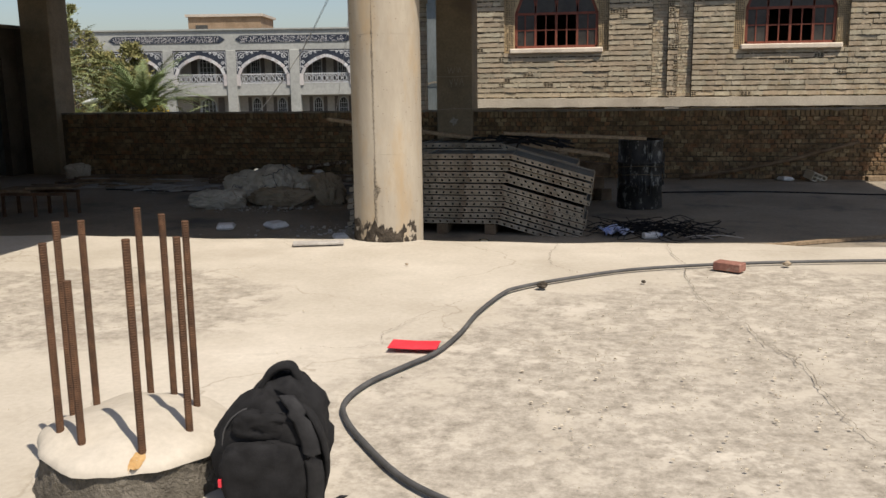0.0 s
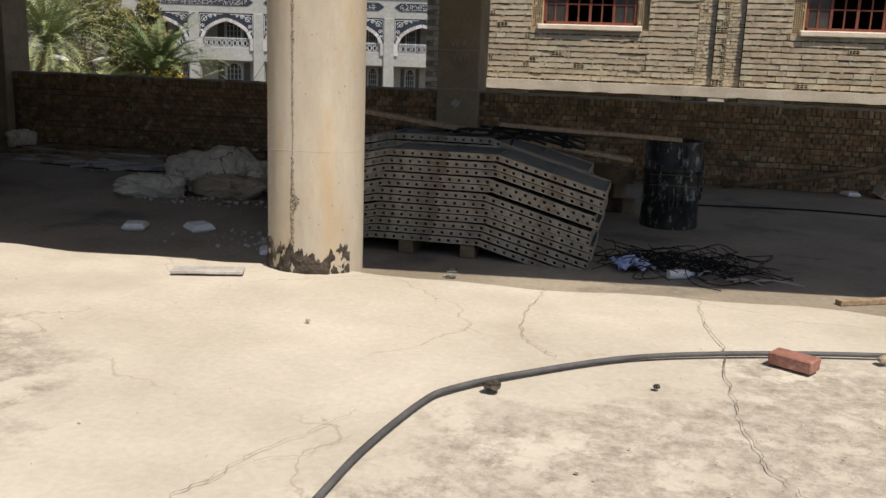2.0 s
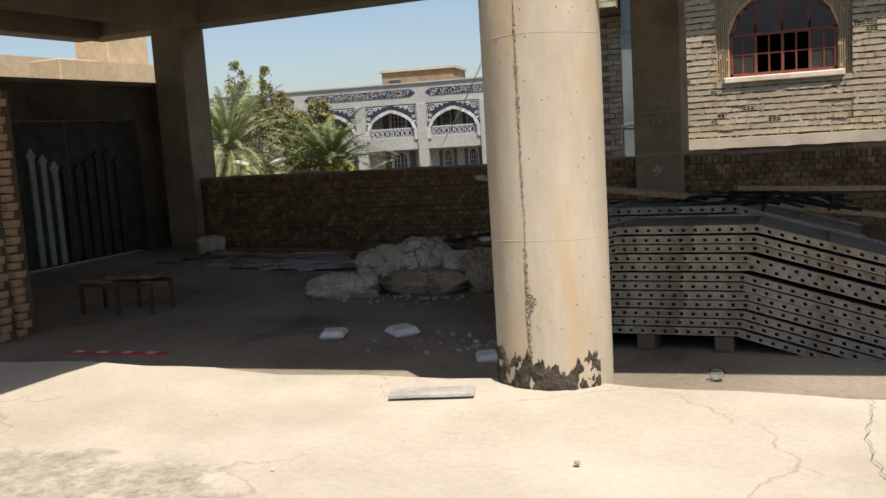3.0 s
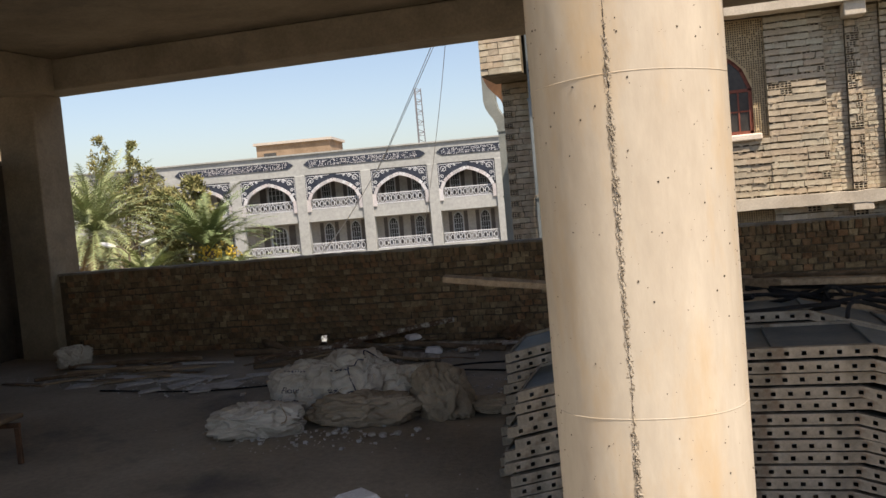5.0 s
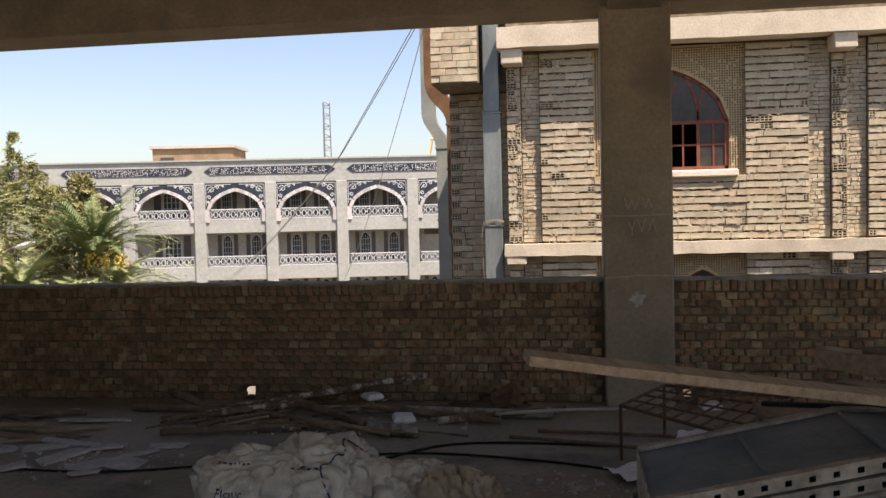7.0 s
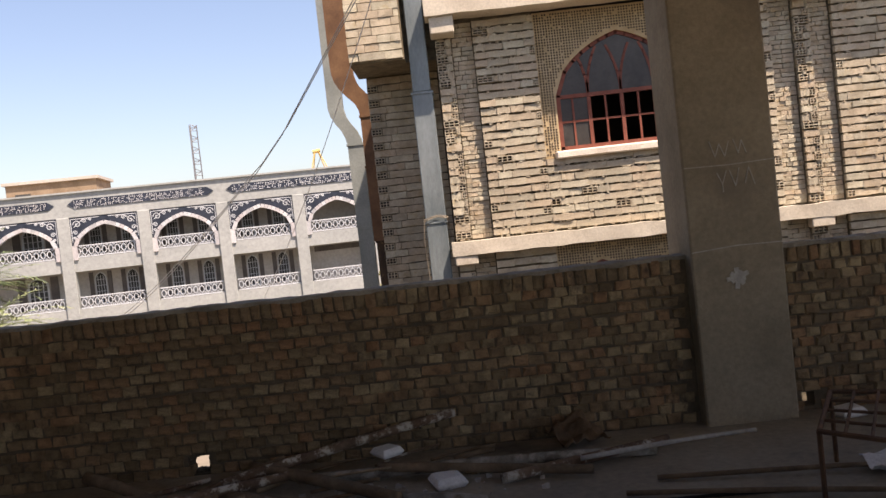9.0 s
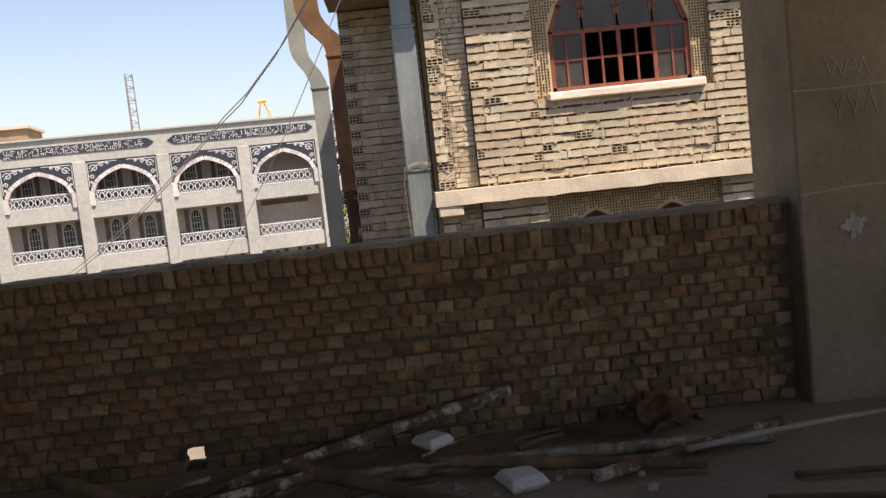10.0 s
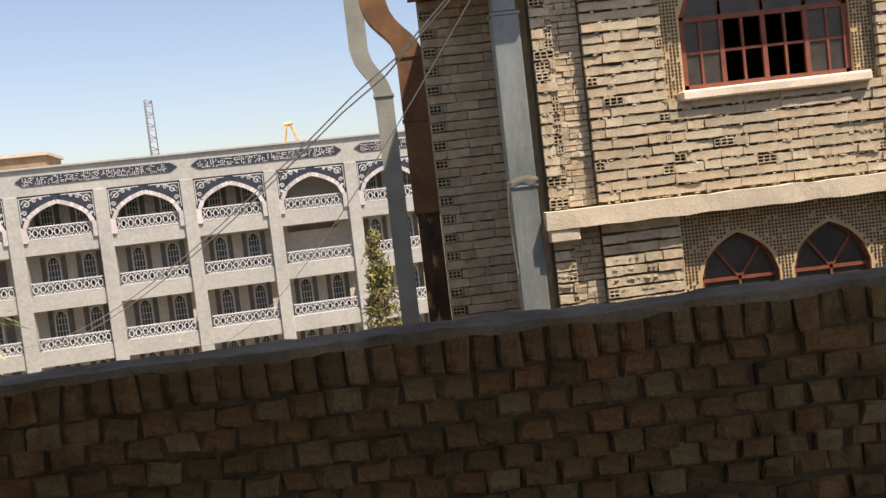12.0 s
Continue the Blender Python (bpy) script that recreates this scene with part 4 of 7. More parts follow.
def palm(x, y, z, fronds, length, lifts, mat, label, dry=10):
    t = thing("date_palm", label, "palm tree", "trees beyond the parapet", at=pose(x, y, 0))
    bm = bmesh.new()
    for i in range(24):
        za, zb = GROUND + (z - GROUND) * i / 24, GROUND + (z - GROUND) * (i + 1) / 24
        rod(bm, (0, 0, za), (0, 0, zb), 0.2, 9, 0.27)
    part("trunk", bm, BARK, t)
    bm = bmesh.new()
    for i in range(fronds):
        frond(bm, (0, 0, z), i * 2.399 + random.uniform(-0.2, 0.2), random.uniform(*lifts), length * random.uniform(0.8, 1.1), random.uniform(0.7, 1.5))
    part("crown", bm, mat, t)
    if dry:
        bm = bmesh.new()
        for i in range(dry):
            frond(bm, (0, 0, z - 0.1), i * 2.399, random.uniform(-0.9, -0.3), length * 0.6, 0.8)
        part("dry_skirt", bm, DRY_FROND, t, "dry brown hanging fronds")
    return t


random.seed(21)
palm(-26.6, 38, 1.1, 150, 4.6, (-0.1, 1.5), FROND, "large date palm with drooping grey-green fronds", 22)
palm(-21.2, 38, 0.0, 80, 3.3, (0.7, 1.5), FROND_DARK, "upright dark green date palm", 0)
palm(-20.0, 37.6, -1.0, 55, 2.9, (0.0, 1.0), FROND, "low date palm with yellow fruit stalks", 6)
palm(-23.2, 36.4, -1.0, 60, 2.4, (0.3, 1.3), FROND, "short date palm among the shrubs", 6)


def bushy_tree(x, y, tips, label, leaf=0.12, per=1300, spread=1.0):
    """Trunk and limbs, with many small leaf clumps crowded round each limb's tip."""
    t = thing("tree", label, "tree", "trees beyond the parapet", at=pose(x, y, 0))
    bm = bmesh.new()
    rod(bm, (0, 0, GROUND), (0, 0, -1.5), 0.2, 8, 0.13)
    for px, py, pz, rr, rz in tips:
        sweep(bm, [(0, 0, -2.5), (px * 0.5, py * 0.5, pz - rz * 1.2), (px, py, pz)], lambda q: 0.07 * (1 - q) + 0.015, 6, 4)
    part("trunk", bm, BARK, t)
    v, f = [], []
    for px, py, pz, rr, rz in tips:
        for _ in range(int(per * rz)):
            h = random.uniform(-1, 1)
            a = random.uniform(0, 6.283)
            rad = rr * (0.35 + 0.65 * (1 - max(0, h)) ** 0.8) * math.sqrt(random.random()) * random.uniform(0.6, 1.15) * (1 + 0.45 * noise.noise((px * 3 + h * 2.5, a, pz)))
            c = Vector((px + rad * math.cos(a), py + rad * math.sin(a), pz + h * rz))
            if noise.noise(c * 1.6) + 0.5 * noise.noise(c * 4.3) < -0.06:
                continue
            for q in range(2):
                d = Vector((random.gauss(0, 1), random.gauss(0, 1), random.gauss(0.8, 0.8))).normalized() * leaf * random.uniform(0.9, 2.2)
                e = d.cross(Vector((random.gauss(0, 1), random.gauss(0, 1), random.gauss(0, 1)))).normalized() * leaf * 0.35
                n = len(v)
                v += [tuple(c - e), tuple(c + e), tuple(c + d + e * 0.4), tuple(c + d - e * 0.4)]
                f.append((n, n + 1, n + 2, n + 3))
    me = mesh_from("crown", v, f, NEEDLE)
    c = new("crown", me)
    c.parent = t
    return t


bushy_tree(-28.6, 43, [(-0.9, 0, 4.2, 0.75, 1.6), (0.9, 0, 3.9, 0.5, 1.5), (0.2, 0.3, 3.0, 0.7, 1.2), (1.9, 0, 3.0, 0.7, 1.1), (-1.2, 0, 1.5, 1.3, 1.4), (1.2, 0, 1.2, 1.4, 1.4), (2.8, 0, 1.8, 0.7, 1.2)], "tall ragged conifer with several grey-green tops", 0.085, 1500)
bushy_tree(-23.1, 40.5, [(0, 0, 2.1, 0.85, 1.2), (-1.6, 0, 1.6, 0.8, 1.2), (-0.8, 0, 1.2, 1.0, 1.3), (0.7, 0, 0.6, 0.8, 1.1), (0.2, 0, -0.6, 1.2, 1.2), (1.2, -0.4, -0.4, 0.8, 1.0), (-1.4, 0, -0.6, 0.9, 1.0)], "dense brownish-green shrub tree")
far_tree = bushy_tree(-7.6, 52, [(0.0, 0, -1.4, 0.5, 1.4), (0.2, 0, -2.9, 0.8, 1.8), (-0.2, 0, -4.6, 0.9, 1.6)], "narrow light green tree before the white building", per=600)
bm = bmesh.new()
for _ in range(110):
    c = Vector((random.choice((-0.5, 0.1, 0.7)) + random.gauss(0, 0.14), random.gauss(0, 0.2), random.gauss(0, 0.2)))
    bmesh.ops.create_icosphere(bm, subdivisions=1, radius=random.uniform(0.03, 0.06), matrix=Matrix.Translation(c))
fruit = tagged(part("fruit_cluster", bm, BLOSSOM), "orange-yellow hanging date clusters", "fruit", kind="stuff")
fruit.matrix_world = pose(-20.6, 37.6, -0.1)

LAMP_WHITE = material("white_lamp_housing", ((0.66, 0.67, 0.68), (0.76, 0.77, 0.78)), 3, 20, 0.4, 0)
lamp = thing("street_lamp", "white double-armed street lamp among the palms", "street lamp", at=pose(-23.6, 36, 0))
bm = bmesh.new()
rod(bm, (0, 0, GROUND), (0, 0, 0.3), 0.09, 10, 0.05)
sweep(bm, [(-0.75, 0, 0.62), (-0.3, 0, 0.5), (0, 0, 0.25), (0.3, 0, 0.5), (0.75, 0, 0.62)], 0.035, 7, 4)
part("pole", bm, CEMENT, lamp)
for s in (-1, 1):
    bm = bmesh.new()
    bmesh.ops.create_uvsphere(bm, u_segments=14, v_segments=8, radius=1, matrix=pose(s * 0.95, 0, 0.66, 0, -s * 14, 0) @ Matrix.Diagonal((0.42, 0.16, 0.1, 1)))
    part("lamp_head", bm, LAMP_WHITE, lamp, smooth=True)


# ---- left side of the terrace ----
RUST = material("rusty_steel", ((0.08, 0.045, 0.028), (0.16, 0.085, 0.048)), 14, 90, 0.75, 0.4, metal=0.35)
BLACK_CLOTH = material("black_nylon", ((0.006, 0.006, 0.0065), (0.016, 0.016, 0.017)), 20, 200, 0.9, 0.3)
STRAP = material("black_webbing", ((0.012, 0.012, 0.013), (0.024, 0.024, 0.025)), 30, 220, 0.7, 0.4)
RED_BRICK = material("red_brown_brick", ((0.22, 0.1, 0.075), (0.34, 0.165, 0.125)), 9, 70, 0.92, 0.6, spots=(0.36, 0.3, 0.24), spot_scale=9, spot_at=(0.58, 0.72))
HOSE = material("dark_grey_hose", ((0.055, 0.055, 0.055), (0.1, 0.1, 0.098)), 8, 60, 0.6, 0.15)
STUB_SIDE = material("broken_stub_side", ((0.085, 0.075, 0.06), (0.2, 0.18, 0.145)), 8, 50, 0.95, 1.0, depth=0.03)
RUST_STAIN = material("orange_rust_stain", ((0.36, 0.2, 0.07), (0.5, 0.33, 0.15)), 30, 90, 0.95, 0.3)
RED_CARD = material("red_card", ((0.62, 0.03, 0.045), (0.72, 0.05, 0.07)), 3, 60, 0.55, 0.1)
FOAM = material("white_foam", ((0.6, 0.6, 0.6), (0.74, 0.74, 0.73)), 6, 60, 0.8, 0.2)
SACK = material("white_woven_sack", ((0.42, 0.38, 0.31), (0.62, 0.575, 0.49)), 5, 140, 0.8, 0.4, spots=(0.3, 0.26, 0.2), spot_scale=2.5, spot_at=(0.6, 0.8))
TAN_SACK = material("dusty_tan_sack", ((0.27, 0.215, 0.15), (0.41, 0.335, 0.245)), 4, 120, 0.9, 0.4)
WOOD = material("grey_plank_wood", ((0.2, 0.145, 0.09), (0.36, 0.27, 0.175)), 3, 40, 0.85, 0.4, stretch=(1, 9, 9))
DARK_WOOD = material("dark_old_wood", ((0.1, 0.07, 0.045), (0.24, 0.17, 0.11)), 5, 50, 0.9, 0.5)
PANEL_STEEL = material("dusty_panel_steel", ((0.17, 0.147, 0.112), (0.37, 0.33, 0.265)), 9, 60, 0.8, 0.4, metal=0.15, spots=(0.13, 0.078, 0.046), spot_scale=7, spot_at=(0.55, 0.7))
PANEL_FACE = material("blue_grey_panel_face", ((0.06, 0.085, 0.1), (0.15, 0.165, 0.16)), 3, 40, 0.6, 0.25, metal=0.2, spots=(0.16, 0.12, 0.09), spot_scale=1.5, spot_at=(0.52, 0.72))
TAR = material("tarred_steel", ((0.012, 0.012, 0.011), (0.045, 0.043, 0.04)), 12, 60, 0.5, 0.8, metal=0.1, spots=(0.22, 0.22, 0.2), spot_scale=17, spot_at=(0.55, 0.62), stretch=(1, 1, 0.5))
ROUGH_STONE = material("broken_foot_concrete", ((0.032, 0.026, 0.02), (0.12, 0.098, 0.075)), 11, 50, 0.95, 1.0, depth=0.03, spots=(0.2, 0.165, 0.12), spot_scale=6, spot_at=(0.56, 0.72))
PALE_STONE = material("pale_broken_tile", ((0.31, 0.295, 0.27), (0.44, 0.42, 0.385)), 5, 40, 0.8, 0.2)
INK = material("navy_print", ((0.03, 0.035, 0.07), (0.05, 0.055, 0.1)), 6, 60, 0.7, 0)
CHALK = material("chalk", ((0.3, 0.28, 0.25), (0.44, 0.42, 0.38)), 20, 120, 0.9, 0)
GATE_WHITE = material("pale_green_gate_paint", ((0.26, 0.3, 0.265), (0.36, 0.4, 0.36)), 5, 40, 0.6, 0.1)
GATE_DARK = material("dark_gate_fill", ((0.03, 0.035, 0.033), (0.06, 0.065, 0.06)), 5, 40, 0.6, 0.1)
BLUE_PLASTIC = material("blue_white_plastic", ((0.1, 0.18, 0.5), (0.6, 0.65, 0.75)), 9, 60, 0.4, 0.1)
RAG = material("brown_rag", ((0.08, 0.05, 0.03), (0.17, 0.105, 0.06)), 6, 60, 0.95, 0.4)
CRACK = material("crack_shadow_dirt", ((0.1, 0.084, 0.062), (0.19, 0.16, 0.12)), 9, 60, 0.95, 0.2)

# plain dark plaster for the walls on the left
DARK_PLASTER = material("dark_wall_plaster", ((0.06, 0.05, 0.04), (0.12, 0.1, 0.08)), 1.5, 25, 0.95, 0.5)
GX = -10.5
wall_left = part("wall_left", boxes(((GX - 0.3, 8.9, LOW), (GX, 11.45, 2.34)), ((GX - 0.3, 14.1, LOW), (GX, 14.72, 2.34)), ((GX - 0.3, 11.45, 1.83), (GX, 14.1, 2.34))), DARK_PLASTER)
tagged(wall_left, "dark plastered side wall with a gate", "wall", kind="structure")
bm = boxes(((GX - 0.36, 8.9, 2.342), (GX + 0.05, 14.72, 2.4)))
rough_up(bm, 0.02, 3, 2)
part("coping", bm, CEMENT, wall_left)
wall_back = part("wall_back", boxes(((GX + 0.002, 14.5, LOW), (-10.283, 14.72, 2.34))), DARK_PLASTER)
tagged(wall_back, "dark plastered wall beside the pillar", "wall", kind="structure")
beam("beam_side", (-11.75, 6.53, 3.14), (-11.3, 14.377, 3.578))
gate = thing("metal_gate", "dark metal gate with pale pointed bars and an added dark leaf", "gate")
part("gate_leaf", boxes(((GX - 0.16, 11.46, LOW + 0.02), (GX - 0.12, 12.76, 1.82))), GATE_DARK, gate)
# second leaf added: its dark colour stands in for the unlit room behind
part("gate_leaf", boxes(((GX - 0.16, 12.79, LOW + 0.02), (GX - 0.12, 14.09, 1.82))), GATE_DARK, gate)
# bars beside the pale ones are dimmed by colour
for y, zt, mat in ((11.72, 1.2, GATE_DARK), (11.9, 1.3, GATE_DARK), (12.1, 1.36, GATE_WHITE), (12.29, 1.28, GATE_WHITE), (12.48, 1.18, GATE_WHITE), (12.66, 1.1, GATE_DARK), (12.9, 1.1, GATE_DARK), (13.1, 1.2, GATE_DARK), (13.3, 1.3, GATE_DARK), (13.5, 1.3, GATE_DARK), (13.7, 1.2, GATE_DARK)):
    bm = bmesh.new()
    prism(bm, [(-0.045, LOW + 0.05), (0.045, LOW + 0.05), (0.045, zt - 0.05), (0.08, zt), (0.0, zt + 0.1), (-0.08, zt), (-0.045, zt - 0.05)], -0.02, 0.02)
    bmesh.ops.transform(bm, matrix=pose(GX - 0.095, y, 0, 0, 0, 90), verts=bm.verts)
    part("bar", bm, mat, gate, "pale green pointed bar" if mat is GATE_WHITE else "")

# neighbour beyond the side wall
neighbour = thing("mud_roof_house", "sunlit yellow mud-roofed house with a square stub pillar", "building")
part("wall", boxes(((-34, 11, GROUND), (-16.5, 21.6, 3.2))), MUD_ROOF, neighbour)
part("parapet", boxes(((-16.5, 11, GROUND), (-16.2, 21.6, 3.5))), MUD_ROOF, neighbour)
part("stub_pillar", boxes(((-17.6, 20.1, 3.2), (-16.55, 21.5, 7.2)), bevel=0.02), MUD_ROOF, neighbour, "pale plastered stub pillar")
part("chimney_block", boxes(((-14.8, 16.1, GROUND), (-14.0, 17.1, 3.2)), bevel=0.02), MUD_ROOF, neighbour)

# end of a brick cross wall; its unseen run leftwards is added to keep light out
wall_stub = part("wall_stub", boxes(((-11.75, 8.24, LOW), (-7.07, 8.78, 1.9))), MORTAR)
tagged(wall_stub, "ragged end of an unfinished brick wall", "wall", kind="structure")
random.seed(8)
for i in range(29):
    z = LOW + 0.037 + i * 0.073
    for k in range(3):
        v, f = [], []
        quad_box(v, f, -0.1, 0.1, -0.05, 0.05, -0.029, 0.029, 0.005)
        if i == 0 and k == 0:
            stub_meshes = []
        if len(stub_meshes) < 6:
            stub_meshes.append(mesh_from("brick", v, f, YELLOW_BRICK))
        b = new("brick", random.choice(stub_meshes))
        b.parent = wall_stub
        b.matrix_basis = pose(-7.14 + (0.045 if i % 2 else 0) + random.uniform(-0.012, 0.02), 8.26 + 0.18 * k + random.uniform(-0.01, 0.01), z, 0, 0, random.uniform(-3, 3))

# ---- the screed: rough patch, cracks, grit ----
def floor_line(points, w, seed):
    """A ragged narrow crack along the screed."""
    bm = bmesh.new()
    pts = []
    for (xa, ya), (xb, yb) in zip(points, points[1:]):
        for k in range(10):
            t = k / 10
            pts.append(Vector((xa + (xb - xa) * t + 0.025 * noise.noise((xa * 3 + t * 5, ya, seed)), ya + (yb - ya) * t + 0.025 * noise.noise((xa, ya * 3 + t * 5, seed + 5)), 0.0)))
    prev = None
    for i, p in enumerate(pts):
        d = (pts[min(i + 1, len(pts) - 1)] - pts[max(i - 1, 0)]).normalized()
        n = Vector((-d.y, d.x, 0)) * w * 0.32 * (0.25 + 0.9 * abs(noise.noise((i * 0.35, seed, 2))))
        q = (bm.verts.new((p.x - n.x, p.y - n.y, 0.0135)), bm.verts.new((p.x + n.x, p.y + n.y, 0.0135)))
        if prev:
            bm.faces.new((prev[0], q[0], q[1], prev[1]))
        prev = q
    return part("crack", bm, CRACK, floor_upper, "dark ragged crack")


floor_line([(-0.45, 7.38), (-0.45, 7.18), (-0.49, 6.82), (-0.45, 6.43), (-0.34, 6.28), (-0.23, 6.15)], 0.011, 2)
floor_line([(0.43, 7.40), (0.44, 6.95), (0.51, 6.59), (0.50, 6.04), (0.52, 5.60), (0.57, 5.24), (0.63, 5.13)], 0.013, 3)
floor_line([(-1.48, 4.19), (-1.30, 4.20), (-1.16, 4.28), (-1.22, 4.52), (-1.15, 4.62), (-1.12, 4.82), (-0.98, 5.08), (-0.89, 5.31)], 0.008, 4)
floor_line([(0.63, 5.13), (0.72, 4.96), (0.77, 4.53), (0.87, 4.38), (0.86, 4.20)], 0.012, 5)
floor_line([(-0.30, 4.64), (-0.07, 4.63), (0.12, 4.72), (0.43, 4.80)], 0.008, 6)
floor_line([(1.33, 5.77), (1.47, 5.64), (1.72, 5.57)], 0.009, 7)
floor_line([(0.79, 4.57), (0.89, 4.30), (0.90, 3.90), (0.92, 3.58), (0.97, 3.31)], 0.011, 8)
floor_line([(-1.17, 4.60), (-1.08, 4.79), (-0.93, 4.88), (-0.84, 5.09)], 0.006, 9)
random.seed(14)
v, f = [], []
for _ in range(6000):
    x, y = random.uniform(-4, 4), random.uniform(2.0, 7.2)
    if random.random() > (0.9 if (x - 1.7) ** 2 / 4.6 + (y - 3.9) ** 2 / 4.2 < 1 else 0.03):
        continue
    s = 0.0014 + 0.0045 * random.random() ** 7
    quad_box(v, f, x - s * 1.3, x + s * 1.3, y - s, y + s * 0.8, 0.008, 0.0125 + s * 0.55, s * 0.35)
tagged(new("grit", mesh_from("grit", v, f, LEDGE)), "loose grit and crumbs on the screed", "grit", kind="stuff")

SEAM = material("crumbled_seam_pit_shade", ((0.1, 0.08, 0.056), (0.42, 0.37, 0.29)), 60, 140, 0.95, 0.6)
# broken foot of the round column
NF, NZ = 300, 16
bm = bmesh.new()
rings = []
for j in range(NZ + 1):
    ring = []
    for k in range(NF):
        a = 2 * math.pi * k / NF
        p = Vector((math.cos(a), math.sin(a), 0))
        top = 0.15 + 0.05 * noise.noise(p * 3.1 + Vector((2, 0, 0))) + 0.045 * noise.noise(p * 9) + 0.045 * abs(noise.noise(p * 27)) + 0.03 * noise.noise(p * 60)
        z = -0.23 + (top + 0.23) * j / NZ
        q = p * 0.3 + Vector((0, 0, z))
        r = 0.303 + 0.012 * noise.noise(q * 16) + 0.008 * noise.noise(q * 45) + (0.0 if j < NZ else -0.009)
        ring.append(bm.verts.new((COL[0] + r * math.cos(a), COL[1] + r * math.sin(a), z)))
    rings.append(ring)
for a, b in zip(rings, rings[1:]):
    for k in range(NF):
        if -2.85 < math.atan2(math.sin(2 * math.pi * k / NF), math.cos(2 * math.pi * k / NF)) < -0.45:
            bm.faces.new((a[k], a[(k + 1) % NF], b[(k + 1) % NF], b[k]))
part("broken_foot", bm, ROUGH_STONE, column_round, "dark broken rough foot")
# crumbled casting seam up the column: a narrow band of crumbs, the pits' shade put into its colour
bm = bmesh.new()
grid = []
for i in range(1150):
    z = 0.16 + i * 0.0026
    thick = max(0.0, 0.55 + 0.9 * noise.noise((z * 1.7, 8, 0)) + 0.5 * noise.noise((z * 7, 3, 0))) + (0.7 if z < 0.62 else 0.0)
    lump = math.exp(-((z - 0.44) / 0.045) ** 2) * 1.6
    row = []
    for j in range(15):
        u = (j - 7) / 7
        a = SEAM_AT + 0.012 * noise.noise((z * 4, 0, 0)) + 0.055 * u + (0.06 * lump * (u + 0.6) if lump > 0.05 else 0)
        fade = max(0.0, 1 - abs(u)) ** 0.7
        q = Vector((a * 0.3, 0, z))
        r = 0.2972 + fade * min(1.4, 0.3 + thick + lump) * (0.0040 + 0.0075 * noise.noise(q * 80 + Vector((0, 0, 3 * u))) + 0.006 * noise.noise(q * 190))
        row.append(bm.verts.new((COL[0] + r * math.cos(a), COL[1] + r * math.sin(a), z)))
    grid.append(row)
for one, two in zip(grid, grid[1:]):
    for j in range(14):
        bm.faces.new((one[j], one[j + 1], two[j + 1], two[j]))
part("casting_seam", bm, SEAM, column_round, "crumbled casting seam")
bm = bmesh.new()
line = []
for i in range(330):
    z = 0.2 + i * 0.009
    a = SEAM_AT + 0.012 * noise.noise((z * 4, 0, 0)) + 0.012 * noise.noise((z * 31, 2, 0))
    line.append((COL[0] + 0.2995 * math.cos(a), COL[1] + 0.2995 * math.sin(a), z))
sweep(bm, line, lambda t: 0.0012 + 0.0022 * abs(noise.noise((t * 60, 1, 5))), 5, 1)
part("seam_crack", bm, ROUGH_STONE, column_round, "thin dark crack along the seam")
for z in (0.74, 1.73):
    bm = bmesh.new()
    sweep(bm, [(COL[0] + 0.3 * math.cos(a), COL[1] + 0.3 * math.sin(a), z + 0.004 * math.sin(a * 3)) for a in [-2.9 + 0.3 * q for q in range(11)]], 0.0017, 5, 3)
    part("form_joint", bm, COLUMN, column_round)

# air pits in the column's skin: dark balls stand in for their shade
random.seed(77)
bm = bmesh.new()
for _ in range(420):
    a, z = random.uniform(-2.9, -0.2), random.uniform(0.25, 2.6)
    r = 0.001 + 0.0024 * random.random() ** 3
    bmesh.ops.create_icosphere(bm, subdivisions=1, radius=r * 1.15, matrix=Matrix.Translation((COL[0] + 0.2995 * math.cos(a), COL[1] + 0.2995 * math.sin(a), z)))
tagged(part("air_pit", bm, ROUGH_STONE, column_round, "small dark balls standing in for the shade in air pits"), kind="stuff")

# chalk marks on the square pillar
bm = bmesh.new()
for line in ([(-2.76, 1.56), (-2.73, 1.46), (-2.70, 1.54), (-2.67, 1.46), (-2.64, 1.55)], [(-2.61, 1.56), (-2.585, 1.47), (-2.56, 1.55), (-2.535, 1.47)],
             [(-2.73, 1.36), (-2.70, 1.29), (-2.67, 1.37)], [(-2.70, 1.29), (-2.70, 1.24)], [(-2.65, 1.37), (-2.62, 1.27), (-2.59, 1.38)], [(-2.56, 1.28), (-2.53, 1.38), (-2.50, 1.27)],
             [(-2.93, 1.41), (-2.65, 1.405), (-2.37, 1.415)], [(-2.93, 0.88), (-2.65, 0.9), (-2.37, 0.895)]):
    band(bm, [(x + 0.08, z) for x, z in line], 0.006, 14.354, 14.358)
part("chalk_mark", bm, CHALK, pillar_back, "scratched pale marks")
bm = bmesh.new()
for i in range(11):
    a = i * 0.57
    band(bm, [(-2.58 - 0.01 * math.cos(a), 0.70 - 0.01 * math.sin(a)), (-2.58 + random.uniform(0.03, 0.1) * math.cos(a), 0.70 + random.uniform(0.02, 0.07) * math.sin(a))], 0.028, 14.354 - 0.0002 * i, 14.358)
part("paint_splash", bm, CHALK, pillar_back, "white paint splash")
strip = part("steel_strip", boxes(((4.87, 14.325, 0.25), (4.955, 14.358, 3.18))), RUST, pillar_right, "rusty steel strip")

# ---- pedestal with starter bars, backpack ----
from mathutils.bvhtree import BVHTree

